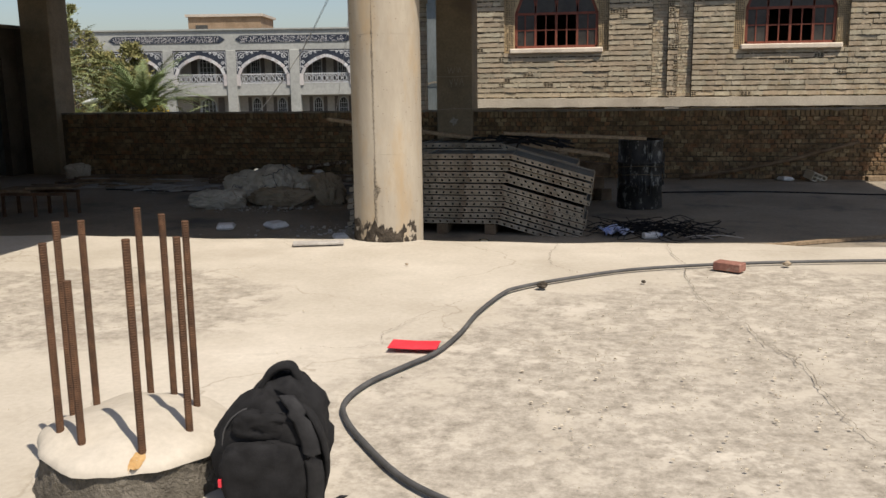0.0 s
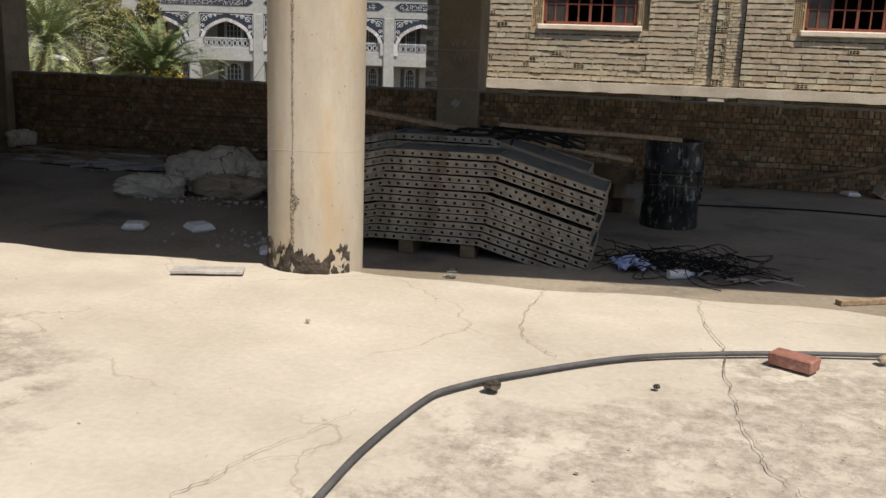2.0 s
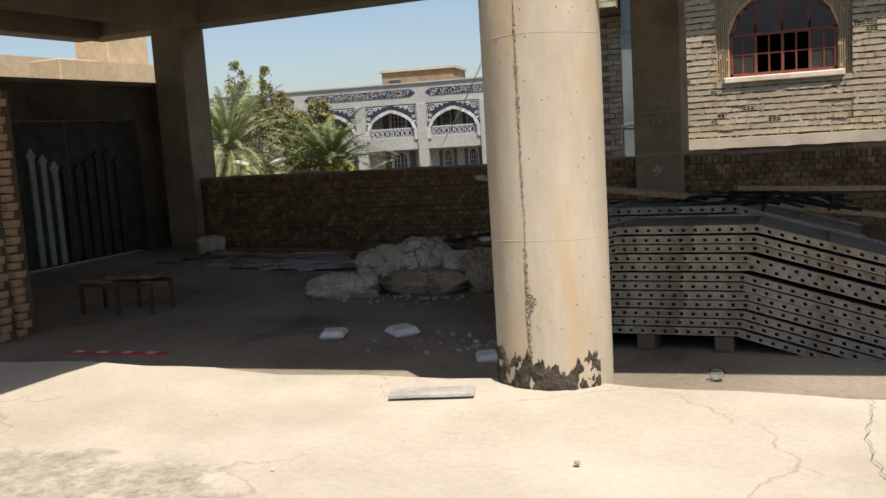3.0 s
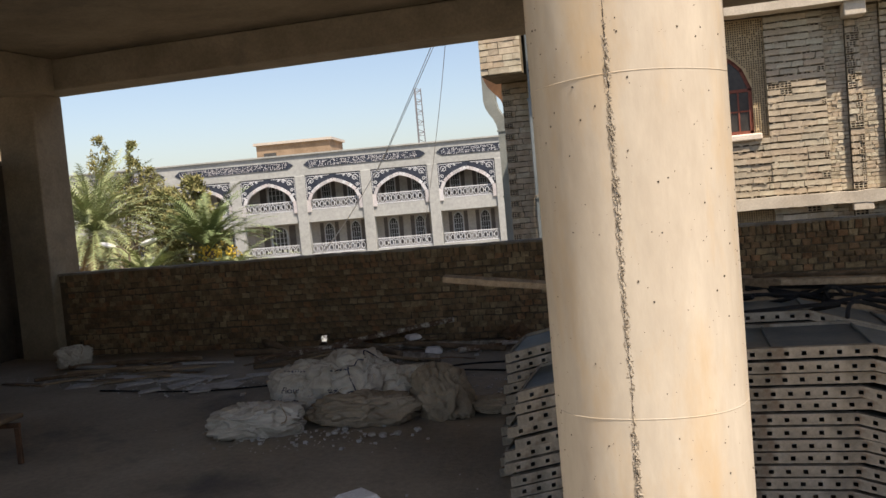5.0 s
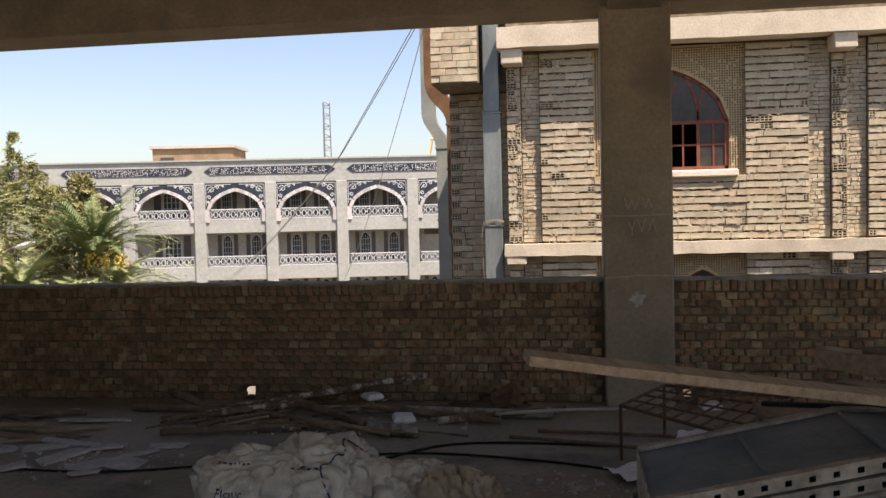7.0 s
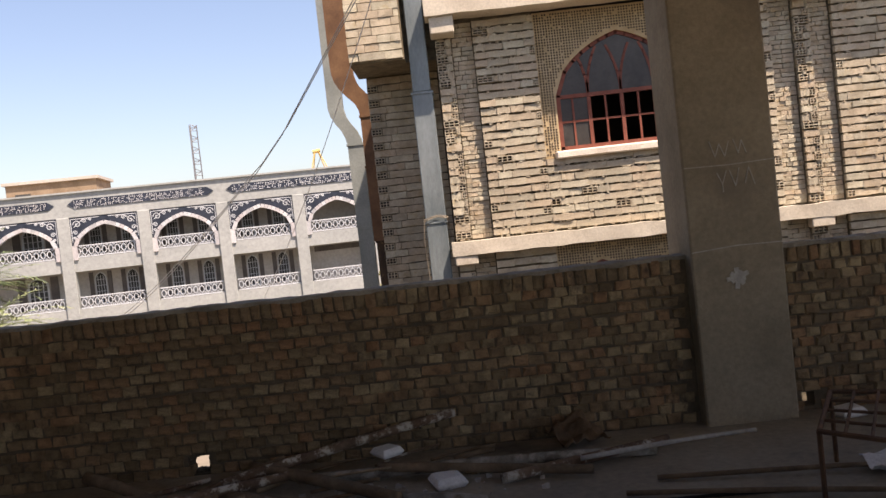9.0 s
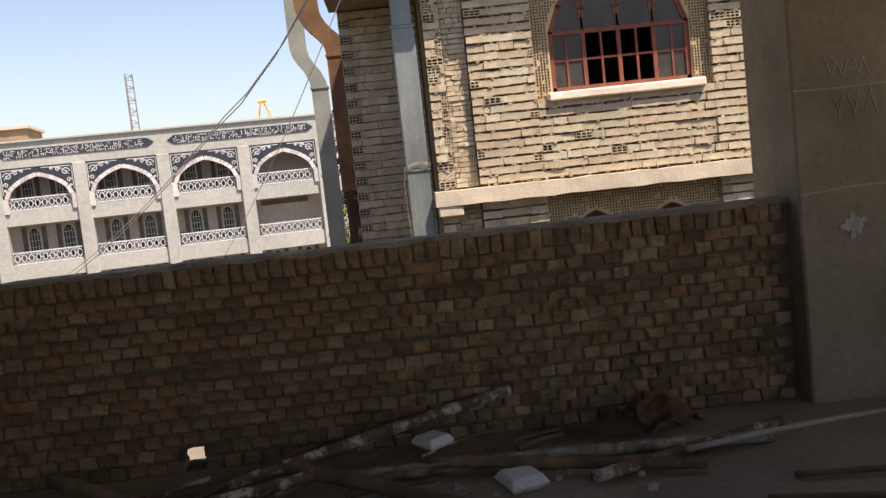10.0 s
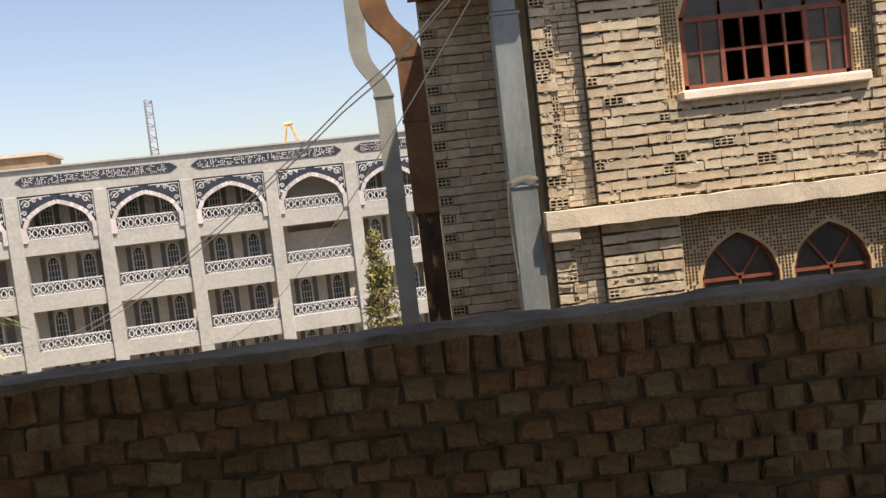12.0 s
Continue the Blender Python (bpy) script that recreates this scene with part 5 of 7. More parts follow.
pedestal = thing("column_stub", "broken concrete column stub with rusty starter bars", "column stub", at=pose(-1.615, 2.7, 0))
bm = bmesh.new()
bmesh.ops.create_cone(bm, cap_ends=True, segments=40, radius1=0.345, radius2=0.315, depth=0.135, matrix=Matrix.Translation((0, 0, 0.0675)))
bmesh.ops.subdivide_edges(bm, edges=bm.edges[:], cuts=3, use_grid_fill=True)
for q in bm.verts:
    q.co += noise.noise_vector(q.co * 7) * 0.025 + noise.noise_vector(q.co * 21) * 0.012
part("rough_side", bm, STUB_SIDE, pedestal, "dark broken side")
bm = bmesh.new()
bmesh.ops.create_uvsphere(bm, u_segments=48, v_segments=24, radius=1, matrix=Matrix.Translation((0, 0, 0.135)) @ Matrix.Diagonal((0.335, 0.335, 0.09, 1)))
bmesh.ops.delete(bm, geom=[q for q in bm.verts if q.co.z < 0.125], context="VERTS")
for q in bm.verts:
    q.co.z += 0.012 * noise.noise(q.co * 9) + 0.02 * noise.noise(q.co * 4)
    q.co.xy *= 1 + 0.05 * noise.noise((q.co.x * 9, q.co.y * 9, 4))
cap_tree = BVHTree.FromBMesh(bm)
part("pale_cap", bm, SCREED, pedestal, "pale smoothed cement cap", smooth=True)
bm = bmesh.new()
ring = []
for k in range(28):
    a = 2 * math.pi * k / 28
    r = 1 + 0.3 * noise.noise((math.cos(a) * 2, math.sin(a) * 2, 3))
    ring.append((0.14 + 0.022 * r * math.cos(a), -0.265 + 0.04 * r * math.sin(a)))
rows = []
for f in (0.05, 0.35, 0.7, 1.0):
    row = []
    for x, y in ring:
        x, y = 0.14 + (x - 0.14) * f, -0.265 + (y + 0.265) * f
        got = cap_tree.ray_cast(Vector((x, y, 2)), Vector((0, 0, -1)))
        row.append(bm.verts.new((x, y, (got[0].z if got[0] else 0.15) + 0.0025)))
    rows.append(row)
for one, two in zip(rows, rows[1:]):
    for k in range(28):
        bm.faces.new((one[k], one[(k + 1) % 28], two[(k + 1) % 28], two[k]))
part("rust_stain", bm, RUST_STAIN, pedestal, "orange rust stain at a bar's foot", smooth=True)
for x, y, top in ((-1.80, 2.53, 0.87), (-1.69, 2.48, 0.76), (-1.47, 2.47, 0.90), (-1.39, 2.64, 0.88), (-1.84, 2.81, 0.90), (-1.87, 2.71, 0.91), (-1.69, 2.93, 0.93), (-1.59, 2.92, 0.91), (-1.46, 2.84, 0.90)):
    bm = bmesh.new()
    n = 90
    pts = [(x + 1.61, y - 2.7, 0.1 + (top - 0.125) * i / n) for i in range(n + 1)]
    sweep(bm, pts, lambda t: 0.0120 + (0.0018 if int(t * n * 2 + 0.5) % 2 else 0), 8, 2)
    part("rebar", bm, RUST, pedestal)

backpack = thing("backpack", "black nylon backpack standing on the screed", "backpack", at=pose(-1.075, 2.6, 0, 0, 0, 12))


def soft_box(bm, lo, hi, power=3.2, wob=0.012, seed=0.0, segs=40):
    lo, hi = Vector(lo), Vector(hi)
    c, h = (lo + hi) / 2, (hi - lo) / 2
    made = bmesh.ops.create_uvsphere(bm, u_segments=segs, v_segments=segs // 2, radius=1)
    for q in made["verts"]:
        d = q.co.copy()
        k = (abs(d.x) ** power + abs(d.y) ** power + abs(d.z) ** power) ** (-1 / power)
        p = d * k
        q.co = Vector((c.x + p.x * h.x, c.y + p.y * h.y, c.z + p.z * h.z)) + noise.noise_vector(d * 3 + Vector((seed, 0, 0))) * wob + noise.noise_vector(d * 8 + Vector((seed, 3, 0))) * wob * 0.5
    return made["verts"]


bm = bmesh.new()
vs = soft_box(bm, (-0.185, -0.12, 0.0), (0.175, 0.12, 0.415), 3.2, 0.026)
for q in vs:
    q.co.x *= 1 - 0.22 * max(0, (q.co.z - 0.26) / 0.2) ** 2
    q.co.x += 0.03 * max(0, q.co.z - 0.2)
    q.co.z -= 0.42 * max(0.0, 0.04 - q.co.x) * min(1.0, max(0.0, (q.co.z - 0.2) / 0.2))
part("body", bm, BLACK_CLOTH, backpack, smooth=True)
bm = bmesh.new()
soft_box(bm, (-0.15, -0.165, 0.01), (0.12, -0.08, 0.24), 3.5, 0.01, 2)
part("front_pocket", bm, BLACK_CLOTH, backpack, smooth=True)
bm = bmesh.new()
sweep(bm, [(-0.03, 0.0, 0.375), (0.0, 0.0, 0.425), (0.035, 0.0, 0.445), (0.07, 0.0, 0.44), (0.09, 0.0, 0.385)], 0.014, 8, 5)
for q in bm.verts:
    q.co.y *= 2.2
part("grab_handle", bm, BLACK_CLOTH, backpack, smooth=True)
for s, off in ((1, 0.0), (0.8, 0.05)):
    bm = bmesh.new()
    sweep(bm, [(0.07, -0.05 + off, 0.36), (0.125 * s, -0.07 + off, 0.33), (0.165 * s, -0.07 + off, 0.24), (0.175 * s, -0.06 + off, 0.12), (0.15 * s, -0.05 + off, 0.02)], 0.011, 8, 5)
    for q in bm.verts:
        q.co.y += (q.co.y + 0.06 - off) * 2.0
    part("shoulder_strap", bm, BLACK_CLOTH, backpack, smooth=True)
for pts, wide in (([(0.06, -0.1, 0.38), (0.1, -0.13, 0.34), (0.135, -0.15, 0.25), (0.15, -0.15, 0.14), (0.145, -0.14, 0.03)], 0.028), ([(0.16, -0.12, 0.03), (0.2, -0.13, 0.03), (0.235, -0.13, 0.055)], 0.012)):
    bm = bmesh.new()
    sweep(bm, [(0, y, z) for x, y, z in pts], 0.006, 8, 5)
    for q in bm.verts:
        q.co.x *= wide / 0.006
    line = [Vector(p) for p in pts]
    for q in bm.verts:
        near = sorted(line, key=lambda p: (p.yz - q.co.yz).length)[:2]
        d0, d1 = (near[0].yz - q.co.yz).length, (near[1].yz - q.co.yz).length
        q.co.x += (near[0].x * d1 + near[1].x * d0) / max(1e-6, d0 + d1)
    part("webbing_strap", bm, STRAP, backpack, "flat black padded strap", smooth=True)
bm = bmesh.new()
soft_box(bm, (-0.11, -0.13, 0.23), (0.1, -0.06, 0.335), 3.0, 0.01, 5)
part("upper_pocket", bm, BLACK_CLOTH, backpack, smooth=True)
bm = bmesh.new()
sweep(bm, [(-0.14, -0.1, 0.08), (-0.145, -0.09, 0.25), (-0.08, -0.09, 0.33), (0.03, -0.09, 0.345), (0.09, -0.09, 0.31), (0.12, -0.09, 0.2)], 0.003, 6, 5)
part("zip", bm, HOSE, backpack)
part("fabric_tag", boxes(((-0.156, -0.15, 0.10), (-0.146, -0.143, 0.125))), RED_CARD, backpack, "small red fabric tag")

# ---- loose things on the sunlit screed ----
def line_thing(name, pts, r, mat, label, category, group="", steps=6, sides=10):
    bm = bmesh.new()
    sweep(bm, pts, r, sides, steps)
    return tagged(part(name, bm, mat, smooth=True), label, category, group)


R = 0.0118
line_thing("hose", [(x, y, 0.012 + R) for x, y in ((0.1, 2.0), (-0.3, 2.45), (-0.66, 2.72), (-0.9, 3.02), (-1.04, 3.25), (-1.09, 3.42), (-1.06, 3.66), (-0.95, 3.92), (-0.85, 4.15), (-0.79, 4.5), (-0.76, 4.95), (-0.68, 5.42), (-0.6, 5.6), (-0.36, 5.86), (0.1, 6.24), (0.68, 6.5), (1.3, 6.68), (2.0, 6.82), (3.0, 6.95), (4.5, 7.0))],
           R, HOSE, "dark grey rubber hose winding over the screed", "hose")
bm = bmesh.new()
for lo, hi, tilt in (((-0.125, -0.07, 0.0), (0.0, 0.075, 0.004), 1.5), ((0.0, -0.07, 0.0), (0.125, 0.075, 0.004), -1.5)):
    box(bm, lo, hi, pose(0, 0, 0.012, 0, tilt, 0))
card = tagged(part("card_folder", bm, RED_CARD), "bright red folded card lying by the hose", "folder")
card.matrix_world = pose(-0.98, 4.247, 0.012, 0, 0, 2)
bm = boxes(((-0.1, -0.05, 0.0), (0.1, 0.05, 0.06)), bevel=0.006)
rough_up(bm, 0.004, 12, 1)
red_brick = tagged(part("loose_brick", bm, RED_BRICK), "reddish brick lying against the hose", "brick")
red_brick.matrix_world = pose(0.8, 6.38, 0.012, 0, 0, -32)


def pebble(x, y, z, r, mat, name="stone", label="small grey stone on the screed", flat=0.6, seed=0.0):
    bm = bmesh.new()
    bmesh.ops.create_icosphere(bm, subdivisions=3, radius=r)
    for q in bm.verts:
        q.co += noise.noise_vector(q.co / r * 1.3 + Vector((seed, 0, 0))) * r * 0.35
        q.co.z *= flat
    lo = min(q.co.z for q in bm.verts)
    for q in bm.verts:
        q.co.z -= lo
    o = tagged(part(name, bm, mat), label, "stone", "loose stones")
    o.matrix_world = pose(x, y, z)
    return o


pebble(-0.45, 5.66, 0.01, 0.035, ROUGH_STONE)
pebble(1.22, 6.58, 0.01, 0.03, TAN_SACK, seed=2)
pebble(0.2, 5.9, 0.01, 0.016, ROUGH_STONE, seed=3)
pebble(-1.5, 6.3, 0.005, 0.012, TAN_SACK, seed=4)
bm = boxes(((-0.21, -0.06, 0.0), (0.21, 0.06, 0.022)), bevel=0.004)
rough_up(bm, 0.006, 9, 2, 2)
slat = tagged(part("plaster_slat", bm, PALE_STONE), "chipped white plaster slat at the screed's edge", "slat")
slat.matrix_world = pose(-2.43, 7.03, 0.01, 0, 0, 18)


def foam_box(x, y, z, yaw, s=1.0, label="crushed white foam food box"):
    t = thing("foam_box", label, "food box", "white foam boxes", at=pose(x, y, z, 0, 0, yaw))
    for name, z0, z1, w0, w1 in (("tray", 0.0, 0.02, 0.07, 0.088), ("lid", 0.021, 0.056, 0.09, 0.066)):
        bm = bmesh.new()
        a = [bm.verts.new((sx * w0 * s, sy * w0 * s, z0 * s)) for sx, sy in ((-1, -1), (1, -1), (1, 1), (-1, 1))]
        b = [bm.verts.new((sx * w1 * s, sy * w1 * s, z1 * s)) for sx, sy in ((-1, -1), (1, -1), (1, 1), (-1, 1))]
        for i in range(4):
            j = (i + 1) % 4
            bm.faces.new((a[i], a[j], b[j], b[i]))
        bm.faces.new(a[::-1])
        bm.faces.new(b)
        bmesh.ops.bevel(bm, geom=bm.edges[:], offset=0.004, segments=1, affect="EDGES")
        rough_up(bm, 0.012 * s, 7, x + y)
        part(name, bm, FOAM, t)
    return t


foam_box(-4.16, 9.0, LOW, 20, 1.15)
foam_box(-3.64, 9.15, LOW, 50, 1.2)
foam_box(-4.5, 13.72, LOW, 15, 1.1)
foam_box(-4.87, 14.2, LOW + 0.08, 40, 0.9)
foam_box(-2.0, 14.3, LOW, 10, 1.0)
foam_box(-2.72, 8.55, LOW, 25, 0.9)
foam_box(2.55, 14.3, LOW, 25, 1.1)
foam_box(-0.55, 11.8, LOW + 0.02, 5, 1.0)

# ---- stack of perforated steel formwork panels ----
LENGTHS = (0.0, 0.76, 1.62, 2.44)
DROPS = (-0.17, 0.0, 0.0, -0.23)


def panel_profile(x):
    for a, b, p, q in zip(LENGTHS, LENGTHS[1:], DROPS, DROPS[1:]):
        if x <= b:
            return p + (q - p) * (x - a) / (b - a)
    return DROPS[-1]


def sheared(bm):
    bmesh.ops.bisect_plane(bm, geom=bm.verts[:] + bm.edges[:] + bm.faces[:], plane_co=(LENGTHS[1], 0, 0), plane_no=(1, 0, 0))
    bmesh.ops.bisect_plane(bm, geom=bm.verts[:] + bm.edges[:] + bm.faces[:], plane_co=(LENGTHS[2], 0, 0), plane_no=(1, 0, 0))
    for q in bm.verts:
        q.co.z += panel_profile(q.co.x)
    return bm


PW, PH = 0.67, 0.049
bm = boxes(((0, 0.006, PH - 0.02), (LENGTHS[3], PW - 0.006, PH - 0.014)))
face_mesh = mesh_of("face_sheet", sheared(bm), PANEL_FACE)
bm = bmesh.new()
box(bm, (0, 0, PH - 0.016), (LENGTHS[3], 0.006, PH))
box(bm, (0, 0.0062, PH - 0.004), (LENGTHS[3], 0.045, PH - 0.0005))
box(bm, (0, 0, 0), (LENGTHS[3], 0.006, 0.012))
x = 0.0
while x < LENGTHS[3]:
    box(bm, (x, 0, 0.012), (min(x + 0.053, LENGTHS[3]), 0.006, PH - 0.016))
    x += 0.074
flange_mesh = mesh_of("flange", sheared(bm), PANEL_STEEL)
rib_mesh = mesh_of("rib", boxes(((-0.004, 0.046, PH - 0.0135), (0.004, PW - 0.046, PH - 0.001))), PANEL_FACE)
end_mesh = mesh_of("end_flange", boxes(((-0.006, 0.0, 0.0), (0.0, PW, PH))), PANEL_STEEL)


def formwork_panel(m):
    t = thing("formwork_panel", "dusty perforated steel formwork panel in a tall stack", "formwork panel", "stack of formwork panels", at=m)
    child("face_sheet", face_mesh, t, Matrix.Identity(4), "blue-grey steel sheet")
    child("flange", flange_mesh, t, Matrix.Identity(4), "perforated edge flange")
    child("flange", flange_mesh, t, pose(0, PW - 0.006, 0))
    for x in (0.38, 0.76, 1.19, 1.62, 2.03):
        child("rib", rib_mesh, t, pose(x, 0, panel_profile(x)))
    child("end_flange", end_mesh, t, pose(0, 0, DROPS[0]))
    child("end_flange", end_mesh, t, pose(LENGTHS[3] + 0.006, 0, DROPS[3]))
    return t


random.seed(17)
for i in range(12):
    formwork_panel(pose(-2.66 + random.uniform(-0.03, 0.03) - 0.012 * (11 - i), 8.94 + random.uniform(-0.012, 0.012), -0.105 + i * 0.0605, random.uniform(-0.1, 0.1), random.uniform(-0.1, 0.1), random.uniform(-0.25, 0.25)))
for i in range(13):
    formwork_panel(pose(-2.84 + random.uniform(-0.02, 0.02) - 0.008 * (12 - i), 9.635 + random.uniform(-0.008, 0.01), -0.105 + i * 0.0605, random.uniform(-0.1, 0.1), random.uniform(-0.1, 0.1), random.uniform(-0.18, 0.18)))
for x in (-1.75, -1.25):
    b = tagged(part("support_block", boxes(((x - 0.06, 8.98, LOW), (x + 0.06, 10.28, -0.108)), bevel=0.008), DARK_WOOD), "dark timber block under the panel stack", "timber", "timber blocks under the stack")


# ---- planks and timbers over the stack ----
def plank(name, a, b, w, th, mat, label, category="plank", group="planks on the panel stack", tilt=0.0):
    a, b = Vector(a), Vector(b)
    d = b - a
    bm = bmesh.new()
    n = 10
    box(bm, (-w / 2, 0, -th / 2), (w / 2, d.length, th / 2))
    bmesh.ops.subdivide_edges(bm, edges=[e for e in bm.edges if e.calc_length() > d.length * 0.9], cuts=n)
    for q in bm.verts:
        q.co += noise.noise_vector(q.co * 4 + a) * th * 0.12
    o = tagged(part(name, bm, mat), label, category, group)
    yaw = math.degrees(math.atan2(-d.x, d.y))
    pitch = math.degrees(math.asin(d.z / d.length))
    o.matrix_world = Matrix.Translation(a) @ pose(0, 0, 0, 0, 0, yaw) @ pose(0, 0, 0, pitch, 0, 0) @ pose(0, 0, 0, 0, tilt, 0)
    return o


plank("plank", (-3.27, 9.97, 0.925), (-0.08, 10.52, 0.47), 0.2, 0.036, WOOD, "long weathered plank tilted across the stack")
plank("plank", (-1.3, 10.45, 0.73), (0.34, 11.0, 0.635), 0.12, 0.035, WOOD, "narrow grey plank reaching from stack to barrel")
plank("timber_beam", (-1.5, 12.8, 0.47), (-0.7, 12.15, 0.41), 0.15, 0.13, WOOD, "heavy squared timber beside the stack", "timber")
plank("timber_beam", (-1.55, 12.2, 0.36), (-0.1, 11.3, 0.22), 0.16, 0.15, DARK_WOOD, "heavy squared timber beside the stack", "timber")
for k, (dx, dz) in enumerate(((0.0, 0.08), (0.2, 0.08), (0.4, 0.08), (0.1, 0.235), (0.3, 0.235), (0.2, 0.39))):
    plank("timber_beam", (-1.45 + dx, 12.75 + 0.05 * (k % 2), LOW + dz), (-0.5 + dx, 11.75, LOW + dz), 0.17, 0.15, DARK_WOOD, "squared timber in a low pile by the stack", "timber")
line_thing("pole", [(-1.3, 12.6, 0.532), (-0.5, 11.97, 0.58), (0.35, 11.3, 0.626)], 0.015, DARK_WOOD, "long dark wooden pole over the stack", "pole", "planks on the panel stack", 3)
line_thing("pole", [(-1.95, 10.15, 0.679), (-1.0, 10.6, 0.672), (0.3, 11.15, 0.629)], 0.016, DARK_WOOD, "long dark wooden pole over the stack", "pole", "planks on the panel stack", 3)
random.seed(52)
for k in range(24):
    z = LOW + 0.02 + 0.0306 * k
    y = 10.5 + 0.16 * (k % 4) + random.uniform(-0.03, 0.03)
    plank("scrap_board", (-2.35 + random.uniform(-0.1, 0.15), y, z), (-0.6 + random.uniform(-0.3, 0.2), y + random.uniform(-0.05, 0.05), z + random.uniform(-0.01, 0.01)), 0.3, 0.03, DARK_WOOD, "dark scrap board stacked behind the panels", "board", "scrap boards behind the panels")
bm = bmesh.new()
for k in range(14):
    x, y = random.uniform(-2.1, -0.5), random.uniform(9.6, 10.6)
    sweep(bm, [(x, y, 0.62), (x + random.uniform(-0.4, 0.4), y + random.uniform(-0.3, 0.3), 0.70), (x + random.uniform(-0.8, 0.8), y + random.uniform(-0.4, 0.4), 0.63)], 0.012, 5, 4)
tagged(part("cable_tangle", bm, BLACK_CLOTH), "black cable tangle lying on the panel stack", "cable", kind="stuff")

# ---- tar barrel ----
barrel = thing("barrel", "battered black tarred steel barrel", "barrel", at=pose(0.3, 11.2, LOW))
bm = bmesh.new()
prof = [(0.0, 0.27), (0.02, 0.275), (0.27, 0.265), (0.28, 0.28), (0.30, 0.28), (0.31, 0.265), (0.54, 0.265), (0.55, 0.28), (0.57, 0.28), (0.58, 0.265), (0.81, 0.27), (0.83, 0.277), (0.835, 0.265), (0.78, 0.255)]
rings = [[bm.verts.new(((r + 0.012 * noise.noise((math.cos(a) * 2, math.sin(a) * 2, z * 4))) * math.cos(a), (r + 0.012 * noise.noise((math.cos(a) * 2, math.sin(a) * 2, z * 4))) * math.sin(a), z)) for a in [math.pi * k / 20 for k in range(40)]] for z, r in prof]
for a, b in zip(rings, rings[1:]):
    for k in range(40):
        bm.faces.new((a[k], a[(k + 1) % 40], b[(k + 1) % 40], b[k]))
bm.faces.new(rings[-1])
part("shell", bm, TAR, barrel, smooth=True)
bm = bmesh.new()
for k in range(26):
    a = random.uniform(3.3, 6.2)
    z0 = random.uniform(0.35, 0.83)
    sweep(bm, [(0.283 * math.cos(a), 0.283 * math.sin(a), z0), (0.285 * math.cos(a + 0.01), 0.285 * math.sin(a + 0.01), z0 - random.uniform(0.05, 0.25))], lambda t: 0.008 + 0.004 * t, 5, 3)
tagged(part("tar_drip", bm, TAR, barrel, "dried tar drips"), kind="stuff")
bm = bmesh.new()
for z in (0.42, 0.52):
    sweep(bm, [(0.29 * math.cos(a), 0.29 * math.sin(a), z + 0.01 * math.sin(3 * a)) for a in [0.35 * q for q in range(19)]], 0.004, 5, 2)
part("binding_wire", bm, CEMENT, barrel, "binding wire")

# ---- rubbish near the screed's edge ----
bm = bmesh.new()
bmesh.ops.create_grid(bm, x_segments=16, y_segments=10, size=0.14)
for q in bm.verts:
    q.co.z = 0.06 + 0.06 * noise.noise(q.co * 14) + 0.03 * noise.noise(q.co * 30)
bmesh.ops.solidify(bm, geom=bm.faces[:], thickness=0.003)
bag = tagged(part("plastic_bag", bm, BLUE_PLASTIC), "crumpled blue and white plastic bag", "bag")
bag.matrix_world = pose(0.02, 9.08, LOW, 0, 0, 20)
bottle = thing("plastic_bottle", "small pale plastic bottle lying on the floor", "bottle", at=pose(0.36, 8.92, LOW + 0.035, 0, 90, 25))
bm = bmesh.new()
rod(bm, (0, 0, -0.08), (0, 0, 0.06), 0.035, 12)
rod(bm, (0, 0, 0.06), (0, 0, 0.1), 0.035, 12, 0.014)
part("body", bm, FOAM, bottle)
bm = bmesh.new()
rod(bm, (0, 0, 0.1), (0, 0, 0.12), 0.016, 10)
part("cap", bm, BLUE_PLASTIC, bottle)
bm = bmesh.new()
random.seed(30)
for k in range(105):
    x, y = 0.45 + random.gauss(0, 0.27), 9.3 + random.gauss(0, 0.17)
    a = random.uniform(0, 6.28)
    sweep(bm, [(x + q * 0.17 * math.cos(a + 0.4 * q), y + q * 0.13 * math.sin(a + 0.4 * q), LOW + 0.008 + max(0, 0.035 + 0.05 * math.sin(q * 1.7 + k))) for q in range(4)], 0.004, 4, 3)
tagged(part("wire_heap", bm, BLACK_CLOTH), "dark tangled heap of binding wire offcuts", "wire", kind="stuff")
for k, (x, y, a, l) in enumerate(((0.75, 8.9, 10, 0.5), (0.5, 8.98, 70, 0.35), (0.95, 8.85, 150, 0.3))):
    line_thing("wire_offcut", [(x, y, LOW + 0.02), (x + l * 0.5 * math.cos(radians(a)), y + l * 0.2 * math.sin(radians(a)), LOW + 0.05), (x + l * math.cos(radians(a)), y + l * 0.5 * math.sin(radians(a)), LOW + 0.02)], 0.006, PALE_STONE, "pale stiff wire offcut", "wire", "wire offcuts", 4, 6)
bm = bmesh.new()
bmesh.ops.create_uvsphere(bm, u_segments=20, v_segments=12, radius=0.045, matrix=Matrix.Translation((0, 0, 0.045)))
bmesh.ops.delete(bm, geom=[q for q in bm.verts if q.co.z > 0.075], context="VERTS")
bmesh.ops.solidify(bm, geom=bm.faces[:], thickness=0.003)
jar = tagged(part("glass_jar", bm, glass("clear_glass"), smooth=True), "small round clear glass bowl by the screed's edge", "glass bowl")
jar.matrix_world = pose(-1.22, 8.32, LOW)
plank("batten", (1.4, 8.55, LOW + 0.02), (3.4, 9.65, LOW + 0.02), 0.06, 0.03, WOOD, "long thin batten across the shaded floor", "batten", "battens on the floor")
